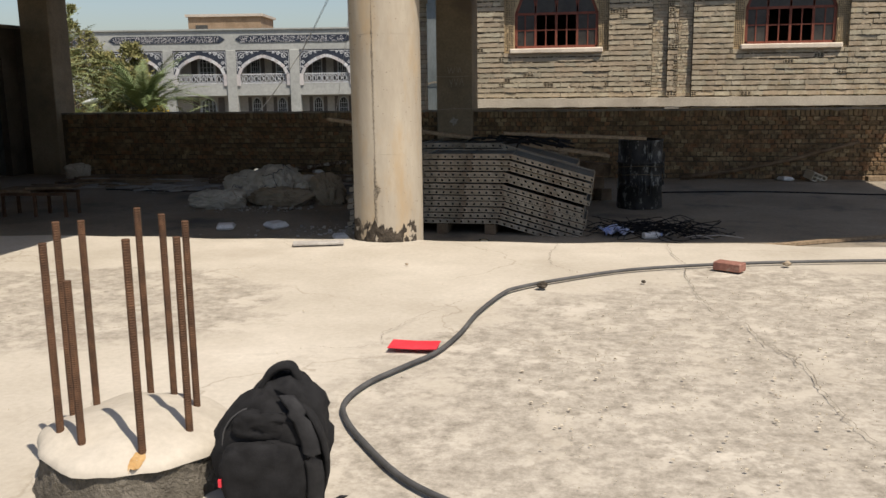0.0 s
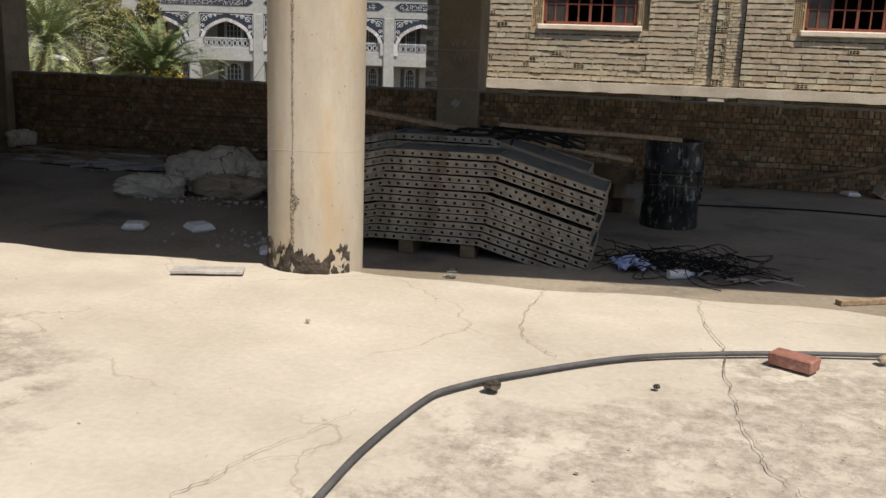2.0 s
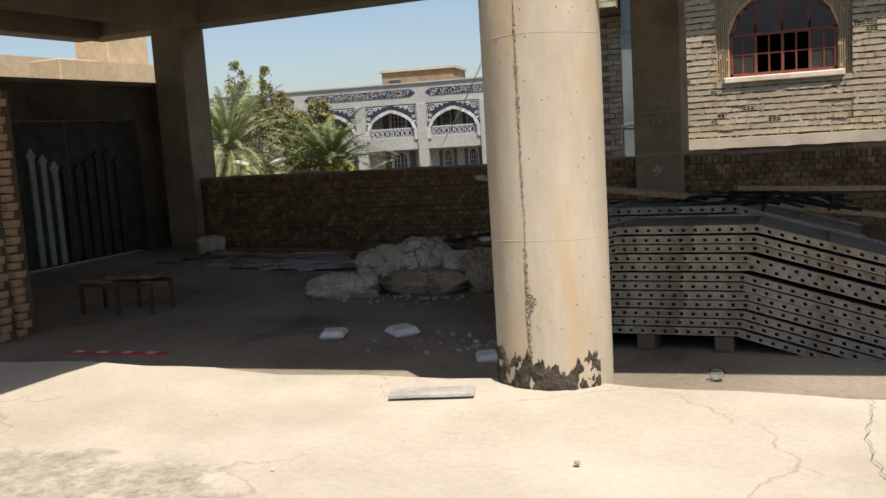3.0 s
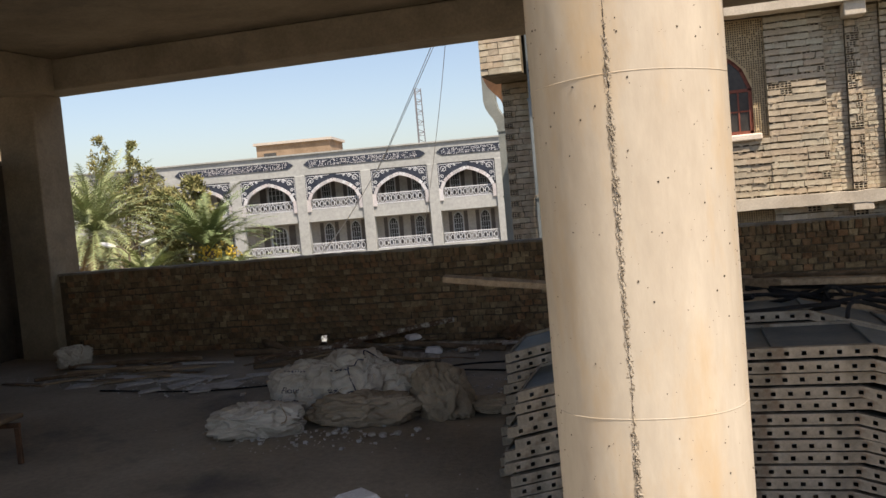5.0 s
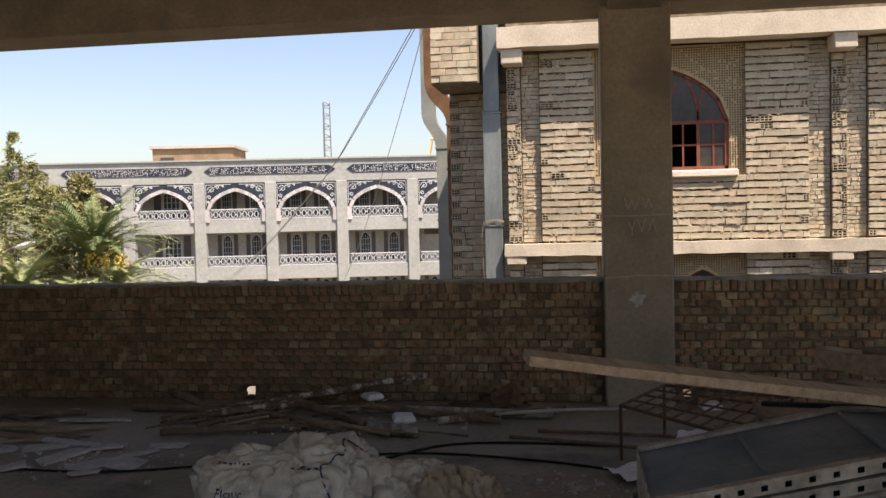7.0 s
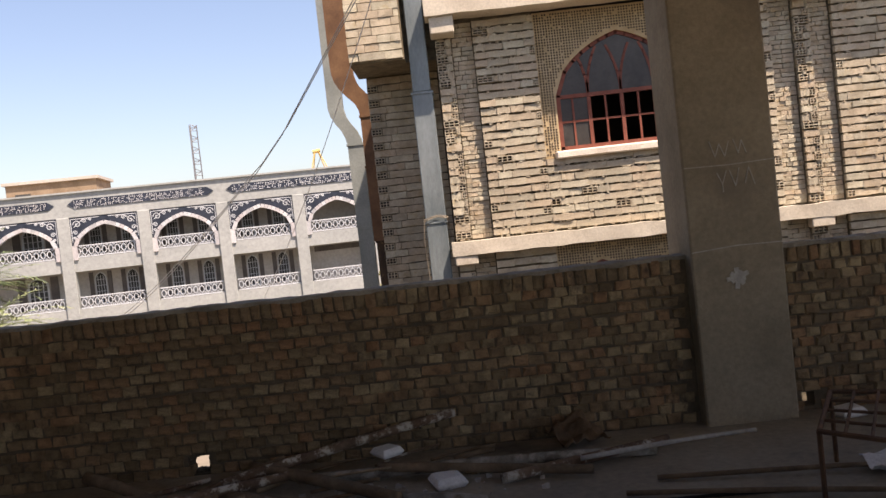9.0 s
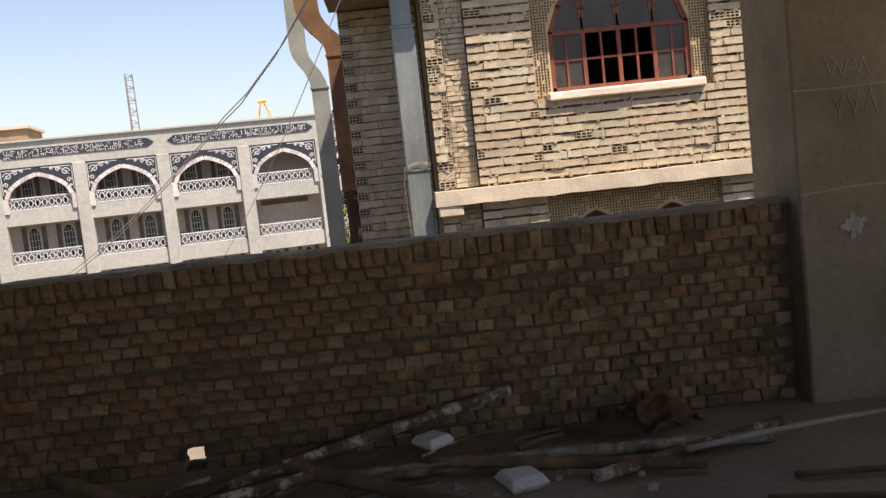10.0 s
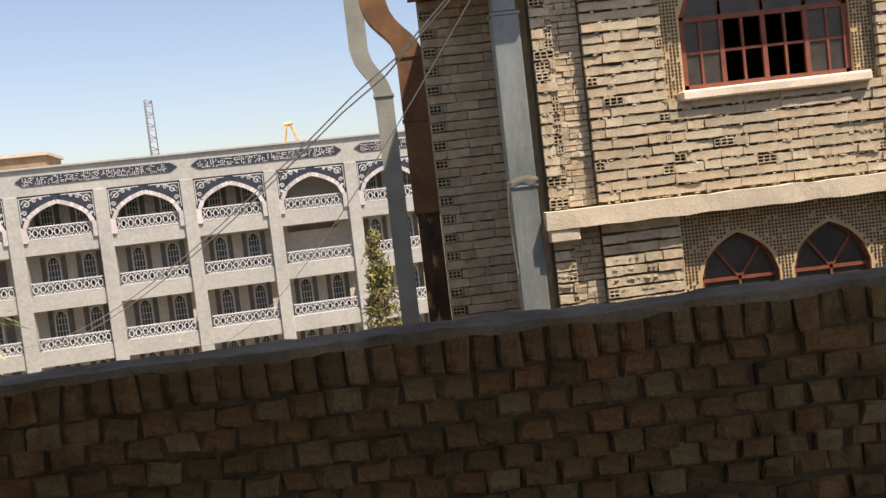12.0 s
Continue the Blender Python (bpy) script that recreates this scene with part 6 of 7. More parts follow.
plank("batten", (5.3, 12.6, LOW + 0.03), (6.4, 10.9, LOW + 0.03), 0.1, 0.05, DARK_WOOD, "dark batten on the sunlit floor", "batten", "battens on the floor")
plank("batten", (5.15, 12.2, LOW + 0.03), (6.0, 10.9, LOW + 0.03), 0.08, 0.04, DARK_WOOD, "dark batten on the sunlit floor", "batten", "battens on the floor")
plank("board", (3.72, 14.36, LOW + 0.04), (4.4, 14.4, LOW + 0.04), 0.14, 0.07, WOOD, "pale round-edged board at the wall's foot", "board", "boards at the wall's foot")
plank("board", (5.4, 14.3, LOW + 0.04), (7.0, 14.35, LOW + 0.04), 0.14, 0.07, WOOD, "pale round-edged board at the wall's foot", "board", "boards at the wall's foot")
line_thing("pole", [(1.0, 14.3, LOW + 0.03), (2.3, 14.36, 0.02), (3.6, 14.44, 0.36)], 0.03, DARK_WOOD, "wooden pole leaning along the brick parapet", "pole", "", 3)
line_thing("cable", [(0.6, 12.6, LOW + 0.01), (2.0, 12.8, LOW + 0.01), (3.6, 12.6, LOW + 0.01), (5.5, 12.9, LOW + 0.01), (8.0, 13.4, LOW + 0.01)], 0.01, BLACK_CLOTH, "black cable across the floor", "cable")
line_thing("cable", [(5.1, 14.2, -0.05), (5.6, 13.7, LOW + 0.02), (6.6, 13.2, LOW + 0.02), (8.5, 12.6, LOW + 0.02)], 0.014, BLACK_CLOTH, "black cable running from the pillar", "cable")


def hollow_block(m, label="pale hollow clay block"):
    """A clay block with six open cells through its length."""
    t = thing("hollow_block", label, "clay block", "stacked hollow blocks", at=m)
    bm = bmesh.new()
    L, D, Hh, w = 0.26, 0.2, 0.13, 0.014
    for z in (0, Hh / 2 - w / 2, Hh - w):
        box(bm, (-L / 2, -D / 2, z), (L / 2, D / 2, z + w))
    for i in range(4):
        x = -L / 2 + (L - w) * i / 3
        box(bm, (x, -D / 2 + 0.002, w), (x + w, D / 2 - 0.002, Hh - w))
    part("shell", bm, LEDGE, t)
    return t


hollow_block(pose(4.84, 14.1, LOW, 0, 0, 8))
hollow_block(pose(4.82, 14.12, LOW + 0.132, 0, 0, 80))
hollow_block(pose(4.88, 14.11, LOW + 0.264, 0, 0, 95))
hollow_block(pose(2.95, 14.3, LOW, 12, 20, 30), "pale hollow clay block tipped by the parapet")

# ---- flour sacks ----


def sack(x, y, z, yaw, size, mat, label, seed, tilt=(0, 0), text=()):
    m = pose(x, y - (0.38 if x > -6 else 0), z - (0.05 if x > -6 and z > -0.1 else 0), tilt[0], tilt[1], yaw)
    t = thing("flour_sack" if text else "sack", label, "sack", "heap of sacks", at=m)
    bm = bmesh.new()
    hx, hy, hz = size
    bmesh.ops.create_uvsphere(bm, u_segments=110, v_segments=56, radius=1)
    for q in bm.verts:
        d = q.co.copy()
        k = (abs(d.x) ** 2.8 + abs(d.y) ** 2.8 + abs(d.z) ** 2.4) ** (-1 / 2.6)
        p = d * k
        f1 = noise.noise_vector(d * 1.7 + Vector((seed, 0, 0)))
        w = d + noise.noise_vector(d * 2 + Vector((seed, 5, 0))) * 0.35
        c1, c2 = abs(noise.noise(Vector((w.x * 2.2, w.y * 4.5, w.z * 2.2)) + Vector((0, seed, 0)))), abs(noise.noise(w * 6 + Vector((0, seed, 9))))
        s = 1 - 0.2 * max(0, 1 - c1 * 5) - 0.09 * max(0, 1 - c2 * 4)
        q.co = Vector((p.x * hx * s, p.y * hy * s, p.z * hz * s)) + Vector((f1.x * hx, f1.y * hy, f1.z * hz)) * 0.24
        if q.co.z < -hz * 0.75:
            q.co.z = -hz * 0.75 + (q.co.z + hz * 0.75) * 0.2
    tree = BVHTree.FromBMesh(bm)
    part("cloth", bm, mat, t, smooth=True)
    ahead, rise = Vector((0, -0.82, 0.57)), Vector((0, 0.57, 0.82))

    def on_cloth(u, w):
        """The point of the cloth's front at u across and w up."""
        got = tree.ray_cast(Vector((u, 0, 0)) + rise * w + ahead * 3, -ahead)
        return got[0] + ahead * 0.004 if got[0] else Vector((u, 0, 0)) + rise * w

    seam = []
    for i in range(15):
        hit = tree.ray_cast(Vector((hx * (0.62 + 0.08 * math.sin(i)), hy * (i / 7 - 1) * 0.85, 3)), Vector((0, 0, -1)))
        if hit[0]:
            seam.append(hit[0] + hit[1] * 0.002)
    if len(seam) > 3:
        sb = bmesh.new()
        sweep(sb, seam, 0.005, 5, 3)
        part("stitched_seam", sb, INK if text else TAN_SACK, t, "dark stitched seam")
    for words, tx, ty, scale in text:
        curve = bpy.data.curves.new("print", "FONT")
        curve.body = words
        curve.size = scale
        curve.align_x = "CENTER"
        tmp = bpy.data.objects.new("print_source", curve)
        me = bpy.data.meshes.new_from_object(tmp)
        bpy.data.objects.remove(tmp)
        tb = bmesh.new()
        tb.from_mesh(me)
        bmesh.ops.triangulate(tb, faces=tb.faces[:])
        bmesh.ops.subdivide_edges(tb, edges=[e for e in tb.edges if e.calc_length() > 0.01], cuts=2)
        for q in tb.verts:
            q.co = on_cloth(q.co.x + tx, q.co.y + ty)
        part("print", tb, INK, t, "dark blue printed word")
        bb = bmesh.new()
        ring = [(tx + 0.05 + 0.035 * math.cos(a), ty - 0.09 + 0.035 * math.sin(a)) for a in [0.45 * q for q in range(15)]]
        lines = [ring, [(tx + 0.03, ty - 0.1), (tx + 0.07, ty - 0.08)], [(tx + 0.05, ty - 0.115), (tx + 0.05, ty - 0.065)]]
        for row, x0, x1 in ((0.17, -0.1, 0.12), (-0.06, -0.19, -0.06), (-0.1, -0.19, -0.06), (-0.17, -0.2, 0.0), (-0.21, -0.18, 0.1)):
            x = x0
            while x < x1:
                l = random.uniform(0.012, 0.04)
                lines.append([(tx + x, ty + row), (tx + min(x + l, x1), ty + row + random.uniform(-0.006, 0.006))])
                x += l + 0.012
        for line in lines:
            rows = []
            for i, (u, w) in enumerate(line):
                e = Vector(line[min(i + 1, len(line) - 1)]) - Vector(line[max(i - 1, 0)])
                e = Vector((-e.y, e.x)).normalized() * 0.0055
                rows.append((bb.verts.new(on_cloth(u - e.x, w - e.y)), bb.verts.new(on_cloth(u + e.x, w + e.y))))
            for p, q in zip(rows, rows[1:]):
                bb.faces.new((p[0], q[0], q[1], p[1]))
        tagged(part("print_line", bb, INK, t, "dark blue unreadable print lines and a round mark"), kind="stuff")
    return t


sack(-4.5, 11.7, 0.03, -28, (0.42, 0.3, 0.25), SACK, "creased white flour sack on the heap", 1.3, (30, -8), [("Flour", 0.12, -0.03, 0.07)])
sack(-4.9, 11.78, -0.03, 10, (0.33, 0.28, 0.22), SACK, "creased white flour sack on the heap", 4.1, (25, 4), [("Flour", -0.1, 0.0, 0.068)])
sack(-5.02, 11.06, -0.13, 12, (0.38, 0.26, 0.13), SACK, "slumped white sack in the rubble", 7.7)
sack(-3.95, 11.72, -0.04, 15, (0.3, 0.26, 0.2), SACK, "crumpled pale sack on the heap", 9.2, (10, 10))
sack(-3.68, 11.5, -0.02, -35, (0.27, 0.2, 0.25), TAN_SACK, "dusty tan sack standing on the heap", 12.5, (8, 0))
sack(-4.25, 11.32, -0.12, 5, (0.42, 0.22, 0.13), TAN_SACK, "flattened dusty tan sack", 15.0)
sack(-3.25, 11.55, -0.16, -5, (0.28, 0.16, 0.07), TAN_SACK, "flattened dusty tan sack", 18.0)
random.seed(41)
for k in range(11):
    pebble(random.uniform(-5.3, -3.6), random.uniform(10.5, 10.75), LOW, random.uniform(0.012, 0.035), PALE_STONE, "rubble_piece", "small pale rubble piece before the sacks", 0.6, k)
v, f = [], []
for _ in range(900):
    x, y = random.choice(((-3.1, 12.0, 0.3), (-4.6, 10.55, 0.7), (-6.6, 12.4, 0.5), (-5.0, 13.5, 0.8), (-8.3, 13.0, 0.8), (-3.0, 9.0, 0.3)))[:2]
    x, y = x + random.gauss(0, 0.4), y + random.gauss(0, 0.22)
    if y > 14.4 or (x > -2.75 and 8.9 < y < 10.8):
        continue
    s = 0.004 + 0.014 * random.random() ** 4
    quad_box(v, f, x - s, x + s, y - s, y + s * 0.7, LOW - 0.002, LOW + s * 1.2, s * 0.4)
tagged(new("rubble_crumbs", mesh_from("rubble_crumbs", v, f, PALE_STONE)), "scattered pale rubble crumbs on the floor", "rubble", kind="stuff")

# ---- pipes, sticks and tiles along the parapet ----
def stick(a, b, r, mat, label, name="pole", group="poles and pipes along the parapet"):
    bm = bmesh.new()
    a, b = Vector(a), Vector(b)
    mid = (a + b) / 2 + Vector((random.uniform(-1, 1), random.uniform(-1, 1), random.uniform(0, 1))) * 0.015
    sweep(bm, [a, mid, b], lambda t: r * (1 - 0.12 * t), 9, 6)
    return tagged(part(name, bm, mat, smooth=True), label, "pole", group)


F = LOW + 0.04
DIRTY_PIPE = material("dirty_pale_pipe", ((0.14, 0.12, 0.095), (0.42, 0.39, 0.34)), 9, 50, 0.8, 0.3, spots=(0.1, 0.08, 0.06), spot_scale=6, spot_at=(0.5, 0.62))
OLD_PIPE = material("flaking_old_pipe", ((0.085, 0.05, 0.032), (0.2, 0.135, 0.09)), 9, 60, 0.85, 0.5, spots=(0.46, 0.42, 0.36), spot_scale=11, spot_at=(0.5, 0.58))
stick((-5.85, 14.0, F + 0.02), (-4.44, 14.44, 0.03), 0.033, OLD_PIPE, "rusty flaking steel pipe leaning on the pile", "pipe")
stick((-5.3, 13.98, F), (-3.3, 13.85, F), 0.035, DIRTY_PIPE, "dirty pale pipe lying along the parapet", "pipe")
stick((-3.75, 13.72, F + 0.03), (-2.72, 13.86, F + 0.05), 0.014, PALE_STONE, "white plastic conduit on the floor", "pipe")
stick((-5.9, 13.9, F), (-4.9, 13.2, F + 0.02), 0.03, DARK_WOOD, "dark broken pole in the pile")
stick((-5.7, 14.2, F + 0.05), (-4.75, 13.35, F + 0.03), 0.038, DARK_WOOD, "dark broken pole in the pile")
stick((-5.5, 13.6, F + 0.02), (-4.5, 13.15, F), 0.022, WOOD, "splintered pale stick in the pile")
stick((-6.5, 13.5, F), (-5.4, 13.95, F + 0.05), 0.032, OLD_PIPE, "rusty flaking steel pipe leaning on the pile", "pipe")
stick((-6.3, 13.1, F), (-5.0, 13.45, F), 0.028, DARK_WOOD, "dark broken pole in the pile")
stick((-7.0, 14.0, F), (-5.9, 13.8, F), 0.035, DARK_WOOD, "dark broken pole in the pile")
stick((-6.75, 14.25, F + 0.08), (-6.25, 13.9, F), 0.04, DARK_WOOD, "short dark log by the parapet", "log")
stick((-4.9, 13.95, F + 0.04), (-3.7, 13.6, F), 0.03, DARK_WOOD, "dark broken pole in the pile")
stick((-4.2, 13.6, F), (-3.2, 13.98, F + 0.02), 0.03, OLD_PIPE, "rusty flaking steel pipe leaning on the pile", "pipe")
stick((-4.7, 13.35, F), (-4.3, 13.2, F), 0.05, DIRTY_PIPE, "short dirty pipe end in the pile", "pipe")
random.seed(52)
for k in range(46):
    x, y, a = random.uniform(-6.6, -4.2), random.uniform(13.3, 14.25), random.uniform(-0.7, 0.7)
    l = random.uniform(0.25, 0.7)
    if abs(x + l / 2 + 4.5) < 0.5 and abs(y - 13.72) < 0.4:
        continue
    stick((x, y, F - 0.02), (x + l * math.cos(a), min(14.42, y + l * math.sin(a)), F + random.uniform(-0.02, 0.1)), random.uniform(0.006, 0.02), random.choice((DARK_WOOD, DARK_WOOD, OLD_PIPE, WOOD)), "dark splintered branch in the pile", "branch", "branches in the pile")
stick((-8.9, 13.5, F), (-7.3, 13.75, F), 0.03, DARK_WOOD, "dark broken pole in the pile")
stick((-8.6, 13.1, F), (-7.4, 13.3, F), 0.025, WOOD, "splintered pale stick in the pile")
stick((-8.8, 12.8, F), (-7.8, 13.2, F), 0.022, DARK_WOOD, "dark broken pole in the pile")
stick((-3.4, 13.4, F - 0.02), (-1.9, 13.15, F - 0.01), 0.014, DARK_WOOD, "thin dark rod on the floor", "rod")
stick((-3.6, 13.2, F - 0.02), (-2.2, 12.75, F - 0.01), 0.014, DARK_WOOD, "thin dark rod on the floor", "rod")
bm = bmesh.new()
bmesh.ops.create_grid(bm, x_segments=22, y_segments=16, size=0.5)
for q in bm.verts:
    q.co.x *= 0.42
    q.co.y *= 0.4
    q.co.z = 0.10 + 0.09 * noise.noise(q.co * 6) + 0.05 * noise.noise(q.co * 14) - 0.35 * (q.co.x ** 2 + q.co.y ** 2)
bmesh.ops.solidify(bm, geom=bm.faces[:], thickness=0.005)
rag = tagged(part("rag", bm, RAG, smooth=True), "brown crumpled rag against the parapet", "rag")
rag.matrix_world = pose(-3.7, 14.3, LOW + 0.0, 20, 0, 25) @ Matrix.Diagonal((0.8, 0.6, 1.1, 1))
for k, (x, y, a, sx, sy) in enumerate(((-7.05, 12.75, 20, 0.16, 0.1), (-6.75, 12.5, 70, 0.2, 0.06), (-6.55, 12.75, 10, 0.12, 0.05), (-6.45, 12.3, 30, 0.14, 0.1), (-6.2, 12.6, 60, 0.13, 0.05),
                                      (-6.2, 12.35, -15, 0.15, 0.09), (-7.4, 12.6, 35, 0.16, 0.08), (-7.7, 12.9, -10, 0.2, 0.08), (-6.95, 12.2, 50, 0.1, 0.07), (-8.0, 12.6, 15, 0.18, 0.1), (-6.1, 12.85, 0, 0.14, 0.06), (-6.35, 12.1, 15, 0.08, 0.05))):
    bm = boxes(((-sx, -sy, 0), (sx, sy, 0.014)))
    for q in bm.verts:
        q.co.x += random.uniform(-0.04, 0.04)
        q.co.y += random.uniform(-0.03, 0.03)
    o = tagged(part("broken_tile", bm, PALE_STONE), "broken pale stone tile on the dusty floor", "tile", "broken tiles")
    o.matrix_world = pose(x, y, LOW + 0.001 + 0.006 * (k % 3), random.uniform(-3, 3), random.uniform(-3, 3), a)
for k in range(26):
    x, y = random.uniform(-9.0, -6.9), random.uniform(12.7, 13.9)
    l, w = random.uniform(0.2, 0.7), random.uniform(0.03, 0.09)
    bm = boxes(((-l / 2, -w / 2, 0), (l / 2, w / 2, 0.016)))
    for q in bm.verts:
        q.co.x += random.uniform(-0.04, 0.04)
    o = tagged(part("board_scrap", bm, (WOOD, DARK_WOOD, PALE_STONE)[k % 3]), "splintered board scrap heaped near the pillar", "board", "board scraps")
    o.matrix_world = pose(x, y, LOW + 0.004 + 0.03 * random.random() ** 2, random.uniform(-6, 6), random.uniform(-4, 4), random.uniform(-40, 40))
sack(-8.9, 13.6, -0.08, 20, (0.2, 0.15, 0.15), SACK, "small pale rubble sack by the pillar", 22.0)
line_thing("cable", [(-7.6, 12.3, LOW + 0.01), (-6.3, 12.15, LOW + 0.01), (-5.2, 12.5, LOW + 0.01), (-4.2, 12.75, LOW + 0.01), (-3.3, 12.6, LOW + 0.01), (-2.6, 12.3, LOW + 0.01)], 0.008, BLACK_CLOTH, "thin black cable trailing over the floor", "cable")
line_thing("cable", [(-4.9, 12.9, LOW + 0.01), (-5.0, 12.5, LOW + 0.01), (-4.6, 12.4, LOW + 0.01), (-4.0, 13.0, LOW + 0.01), (-3.0, 13.05, LOW + 0.01), (-2.4, 12.9, LOW + 0.01)], 0.009, BLACK_CLOTH, "thin black cable trailing over the floor", "cable")

# ---- welded grid table ----
mesh_table = thing("grid_table", "low welded steel frame with a bar grid top", "frame")
A, B, C, D = Vector((-2.81, 12.7, 0.15)), Vector((-2.46, 13.41, 0.15)), Vector((-1.655, 12.98, 0.15)), Vector((-2.23, 11.94, 0.15))
for p, q in ((A, B), (B, C), (C, D), (D, A)):
    bm = bmesh.new()
    rod(bm, p, q, 0.012, 6)
    part("rail", bm, RUST, mesh_table)
for i in range(1, 8):
    bm = bmesh.new()
    rod(bm, A.lerp(D, i / 8), B.lerp(C, i / 8), 0.008, 6)
    part("bar", bm, RUST, mesh_table)
for i in range(1, 4):
    bm = bmesh.new()
    rod(bm, A.lerp(B, i / 4), D.lerp(C, i / 4), 0.008, 6)
    part("bar", bm, RUST, mesh_table)
for p in (A, B, C, D):
    bm = bmesh.new()
    rod(bm, p, (p.x, p.y, LOW), 0.012, 6)
    part("leg", bm, RUST, mesh_table)
for k, (x, y, z) in enumerate(((-2.0, 12.95, LOW), (-1.85, 12.75, LOW), (-2.25, 13.2, LOW), (-2.75, 12.3, LOW))):
    bm = bmesh.new()
    bmesh.ops.create_grid(bm, x_segments=10, y_segments=8, size=0.14)
    for q in bm.verts:
        q.co.z = 0.05 + 0.05 * noise.noise(q.co * 9 + Vector((k, 0, 0)))
    bmesh.ops.solidify(bm, geom=bm.faces[:], thickness=0.004)
    o = tagged(part("plastic_sheet", bm, FOAM), "crumpled white plastic scrap under the frame", "plastic scrap", "white plastic scraps")
    o.matrix_world = pose(x, y, z, 0, 0, k * 40)

# ---- low bench and red strip in the left shade ----
bench = thing("bench", "low broken bench with a sagging board on steel legs", "bench", at=pose(-6.9, 9.75, LOW, 0, 0, 6))
bm = boxes(((-0.44, -0.2, 0.3), (-0.02, 0.2, 0.335)), ((-0.1, -0.18, 0.336), (0.42, 0.2, 0.37)), bevel=0.008)
rough_up(bm, 0.012, 5, 3.0)
part("seat", bm, DARK_WOOD, bench, "dark splintered boards")
for lo, hi in (((-0.42, -0.18, 0.262), (0.4, -0.155, 0.298)), ((-0.42, 0.155, 0.262), (0.4, 0.18, 0.298))):
    part("rail", boxes((lo, hi)), RUST, bench)
for sx in (-0.4, 0.0, 0.38):
    for sy in (-0.165, 0.165):
        part("leg", boxes(((sx - 0.018, sy - 0.012, 0), (sx + 0.018, sy + 0.012, 0.26))), RUST, bench)
red_strip = tagged(part("warning_tape", boxes(((-0.45, -0.03, 0), (0.45, 0.03, 0.01))), RED_CARD), "red and white plastic warning tape on the floor", "tape")
red_strip.matrix_world = pose(-5.65, 8.25, LOW + 0.001, 0, 0, 6)
for k in range(4):
    part("white_band", boxes(((-0.38 + 0.22 * k, -0.031, 0.0101), (-0.3 + 0.22 * k, 0.031, 0.0115))), FOAM, red_strip)


# ---- single bricks of the parapet (last: many small pieces) ----
random.seed(3)


def worn_brick(verts, faces, x0, x1, y0, y1, z0, z1, jitter, c=0.008):
    """A brick whose outer edges are worn round: a smaller front face set before a larger body."""
    n = len(verts)
    r = lambda: random.uniform(-jitter, jitter)
    for x, y, z in ((x0 + c, y0, z0 + c), (x1 - c, y0, z0 + c), (x1 - c, y0, z1 - c), (x0 + c, y0, z1 - c), (x0, y0 + c, z0), (x1, y0 + c, z0), (x1, y0 + c, z1), (x0, y0 + c, z1)):
        verts.append((x + r(), y + r() * 0.6, z + r() * 0.8))
    for x, y, z in ((x0, y1, z0), (x1, y1, z0), (x1, y1, z1), (x0, y1, z1)):
        verts.append((x, y, z))
    for f in ((0, 1, 2, 3), (0, 4, 5, 1), (1, 5, 6, 2), (2, 6, 7, 3), (3, 7, 4, 0), (4, 8, 9, 5), (5, 9, 10, 6), (6, 10, 11, 7), (7, 11, 8, 4), (8, 11, 10, 9)):
        faces.append(tuple(n + k for k in f))


brick_meshes = []
for i in range(16):
    v, f = [], []
    worn_brick(v, f, -0.046, 0.046, 0, 0.1, -0.031, 0.031, 0.0075, 0.011)
    brick_meshes.append(mesh_from("brick", v, f, BRICK))
soldier_meshes = []
for i in range(10):
    v, f = [], []
    worn_brick(v, f, -0.029, 0.029, 0, 0.13, -0.05, 0.05, 0.006)
    soldier_meshes.append(mesh_from("brick", v, f, BRICK))
rest_v, rest_f = [], []


def lay(x, y, z, w, h, meshes, single, tilt=1.2):
    if any(a < x < b and c < z < d for a, b, c, d in (HOLE, LOW_HOLE)):
        return
    if single:
        b = new("brick", random.choice(meshes))
        b.parent = parapet
        b.matrix_basis = pose(x, y, z, random.uniform(-1, 1), random.uniform(-tilt, tilt), random.uniform(-1, 1))
    else:
        worn_brick(rest_v, rest_f, x - w / 2, x + w / 2, y, y + 0.1, z - h / 2, z + h / 2, 0.0085)


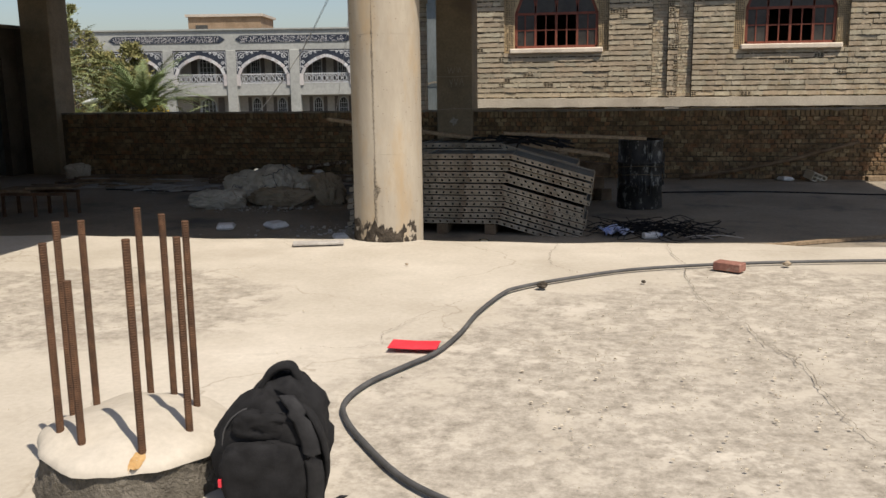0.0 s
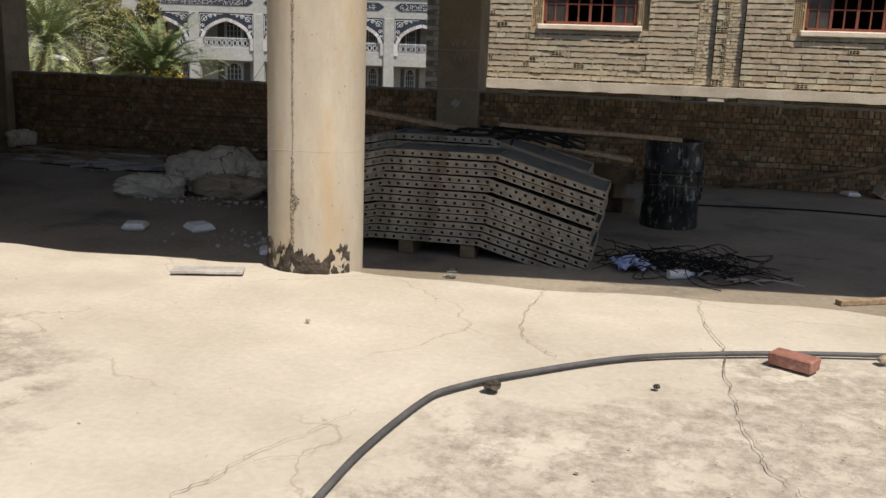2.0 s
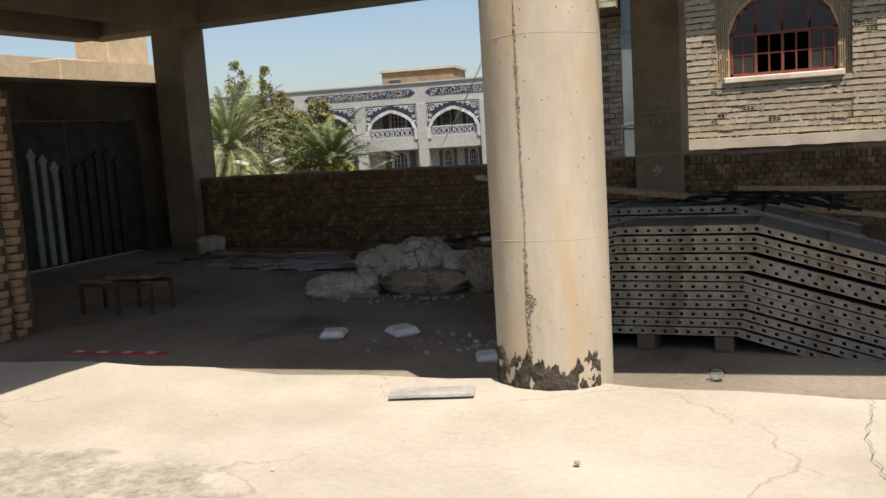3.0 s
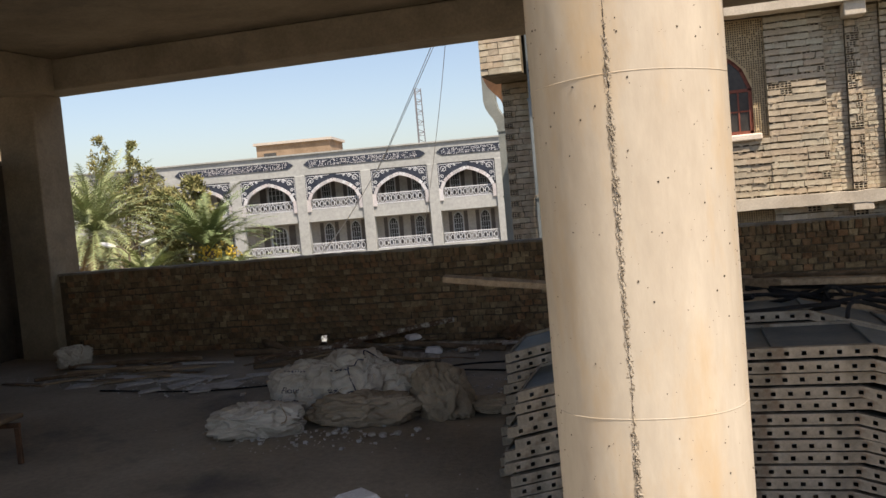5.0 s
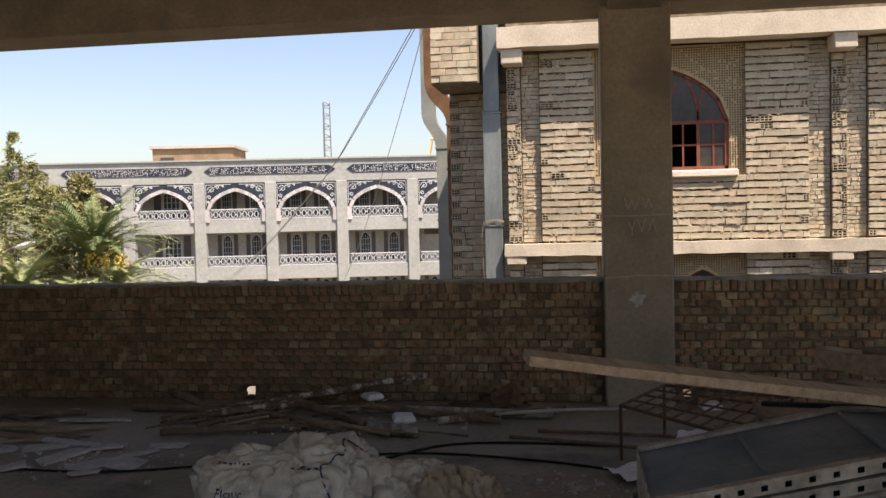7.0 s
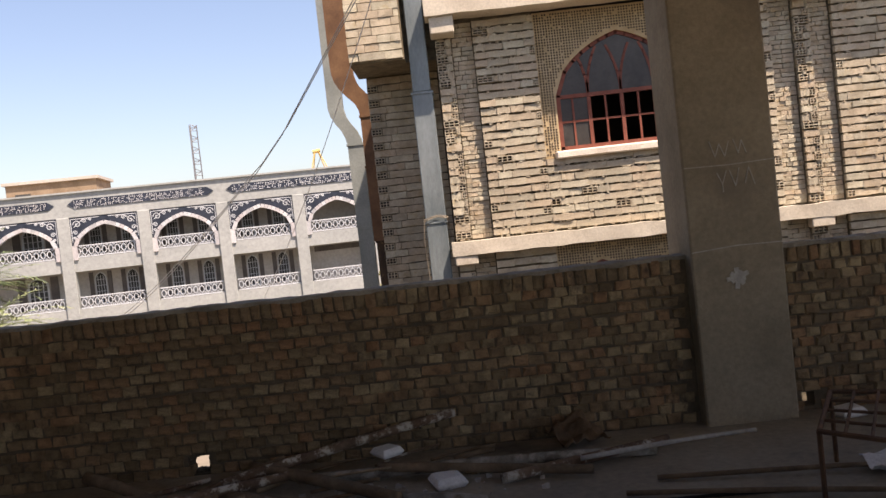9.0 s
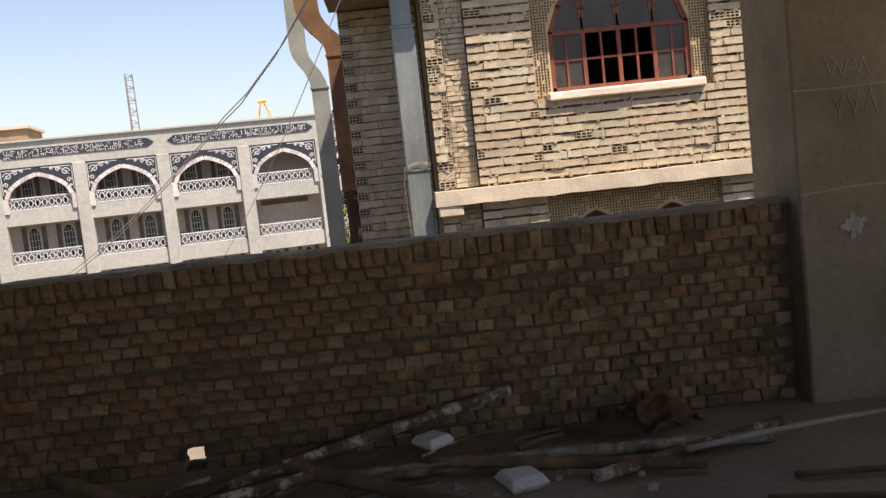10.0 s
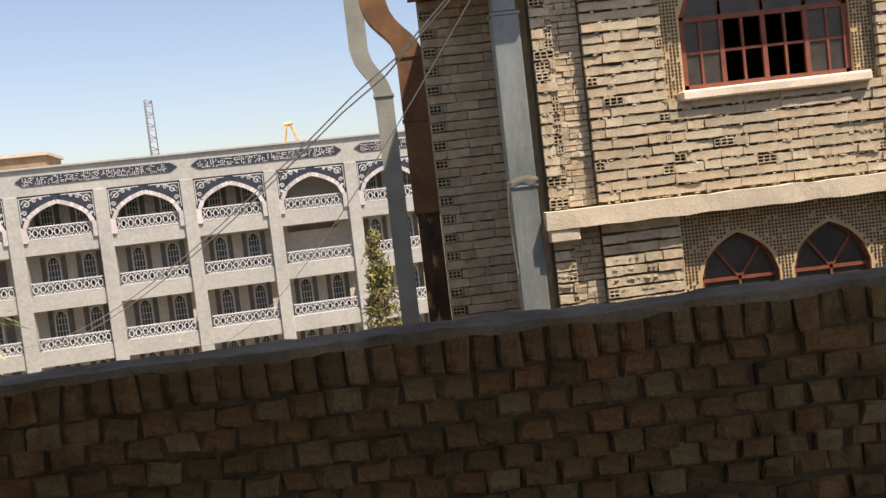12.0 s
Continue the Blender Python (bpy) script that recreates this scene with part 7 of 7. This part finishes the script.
for i in range(ROWS_N):
    z = LOW + (i + 0.5) * course_h
    x = -9.6 + 0.0005 + (0.05 if i % 2 else 0.0)
    wave = 0.006 * math.sin(i * 1.7)
    while x < 5.0:
        inside_pillar = -2.9 < x < -2.24 or x > 4.5
        y = PAR_Y - 0.004 + random.uniform(-0.007, 0.007)
        zz = z + wave + 0.006 * math.sin(x * 1.3 + i) + random.uniform(-0.003, 0.003)
        single = -6.85 < x < -5.05
        if not inside_pillar:
            if not single and random.random() < 0.04:
                lay(x + 0.05, y, zz, 0.19, 0.06, brick_meshes, False)
                x += 0.1
            else:
                lay(x, y, zz, 0.09 + random.uniform(-0.01, 0.003), 0.061 + random.uniform(-0.004, 0.003), brick_meshes, single)
        x += 0.0995
x = -9.66
while x < 5.0:
    if not (-2.9 < x < -2.24 or x > 4.5):
        lay(x, PAR_Y - 0.006 + random.uniform(-0.006, 0.006), PAR_TOP - 0.062 + random.uniform(-0.004, 0.004), 0.058, 0.1, soldier_meshes, -6.85 < x < -5.05, 2.0)
    x += 0.068
far_bricks = new("brick_courses", mesh_from("brick_courses", rest_v, rest_f, BRICK_ISLAND))
far_bricks.parent = parapet
tagged(far_bricks, "courses of weathered header bricks", kind="stuff")
rest_v, rest_f = [], []
for x0, x1, z0, z1 in courses(5.195, 12, LOW, 0.86, 0.072, (0.1, 0.1, 0.2)):
    quad_box(rest_v, rest_f, x0 + 0.005, x1 - 0.006, PAR_Y + random.uniform(-0.03, 0.02), PAR_Y + 0.1, z0 + 0.008, z1 - 0.006, 0.008)
right_bricks = new("brick_courses", mesh_from("brick_courses", rest_v, rest_f, YELLOW_BRICK))
right_bricks.parent = wall_right
tagged(right_bricks, "courses of rough yellow bricks", kind="stuff")

# mortar crumbs that narrow the hole through the parapet
random.seed(6)
hole_bm = bmesh.new()
for i in range(16):
    a = 6.283 * i / 16
    cx, cz = (HOLE[0] + HOLE[1]) / 2, (HOLE[2] + HOLE[3]) / 2
    q = max(abs(math.cos(a)) / 0.07, abs(math.sin(a)) / 0.06)
    c = Vector((cx + math.cos(a) / q, PAR_Y + 0.1, cz + math.sin(a) / q))
    bmesh.ops.create_icosphere(hole_bm, subdivisions=2, radius=random.uniform(0.012, 0.03), matrix=Matrix.Translation(c) @ Matrix.Diagonal((1, 2.5, 1, 1)))
part("mortar_crumb", hole_bm, MORTAR, parapet, "broken mortar round the hole")
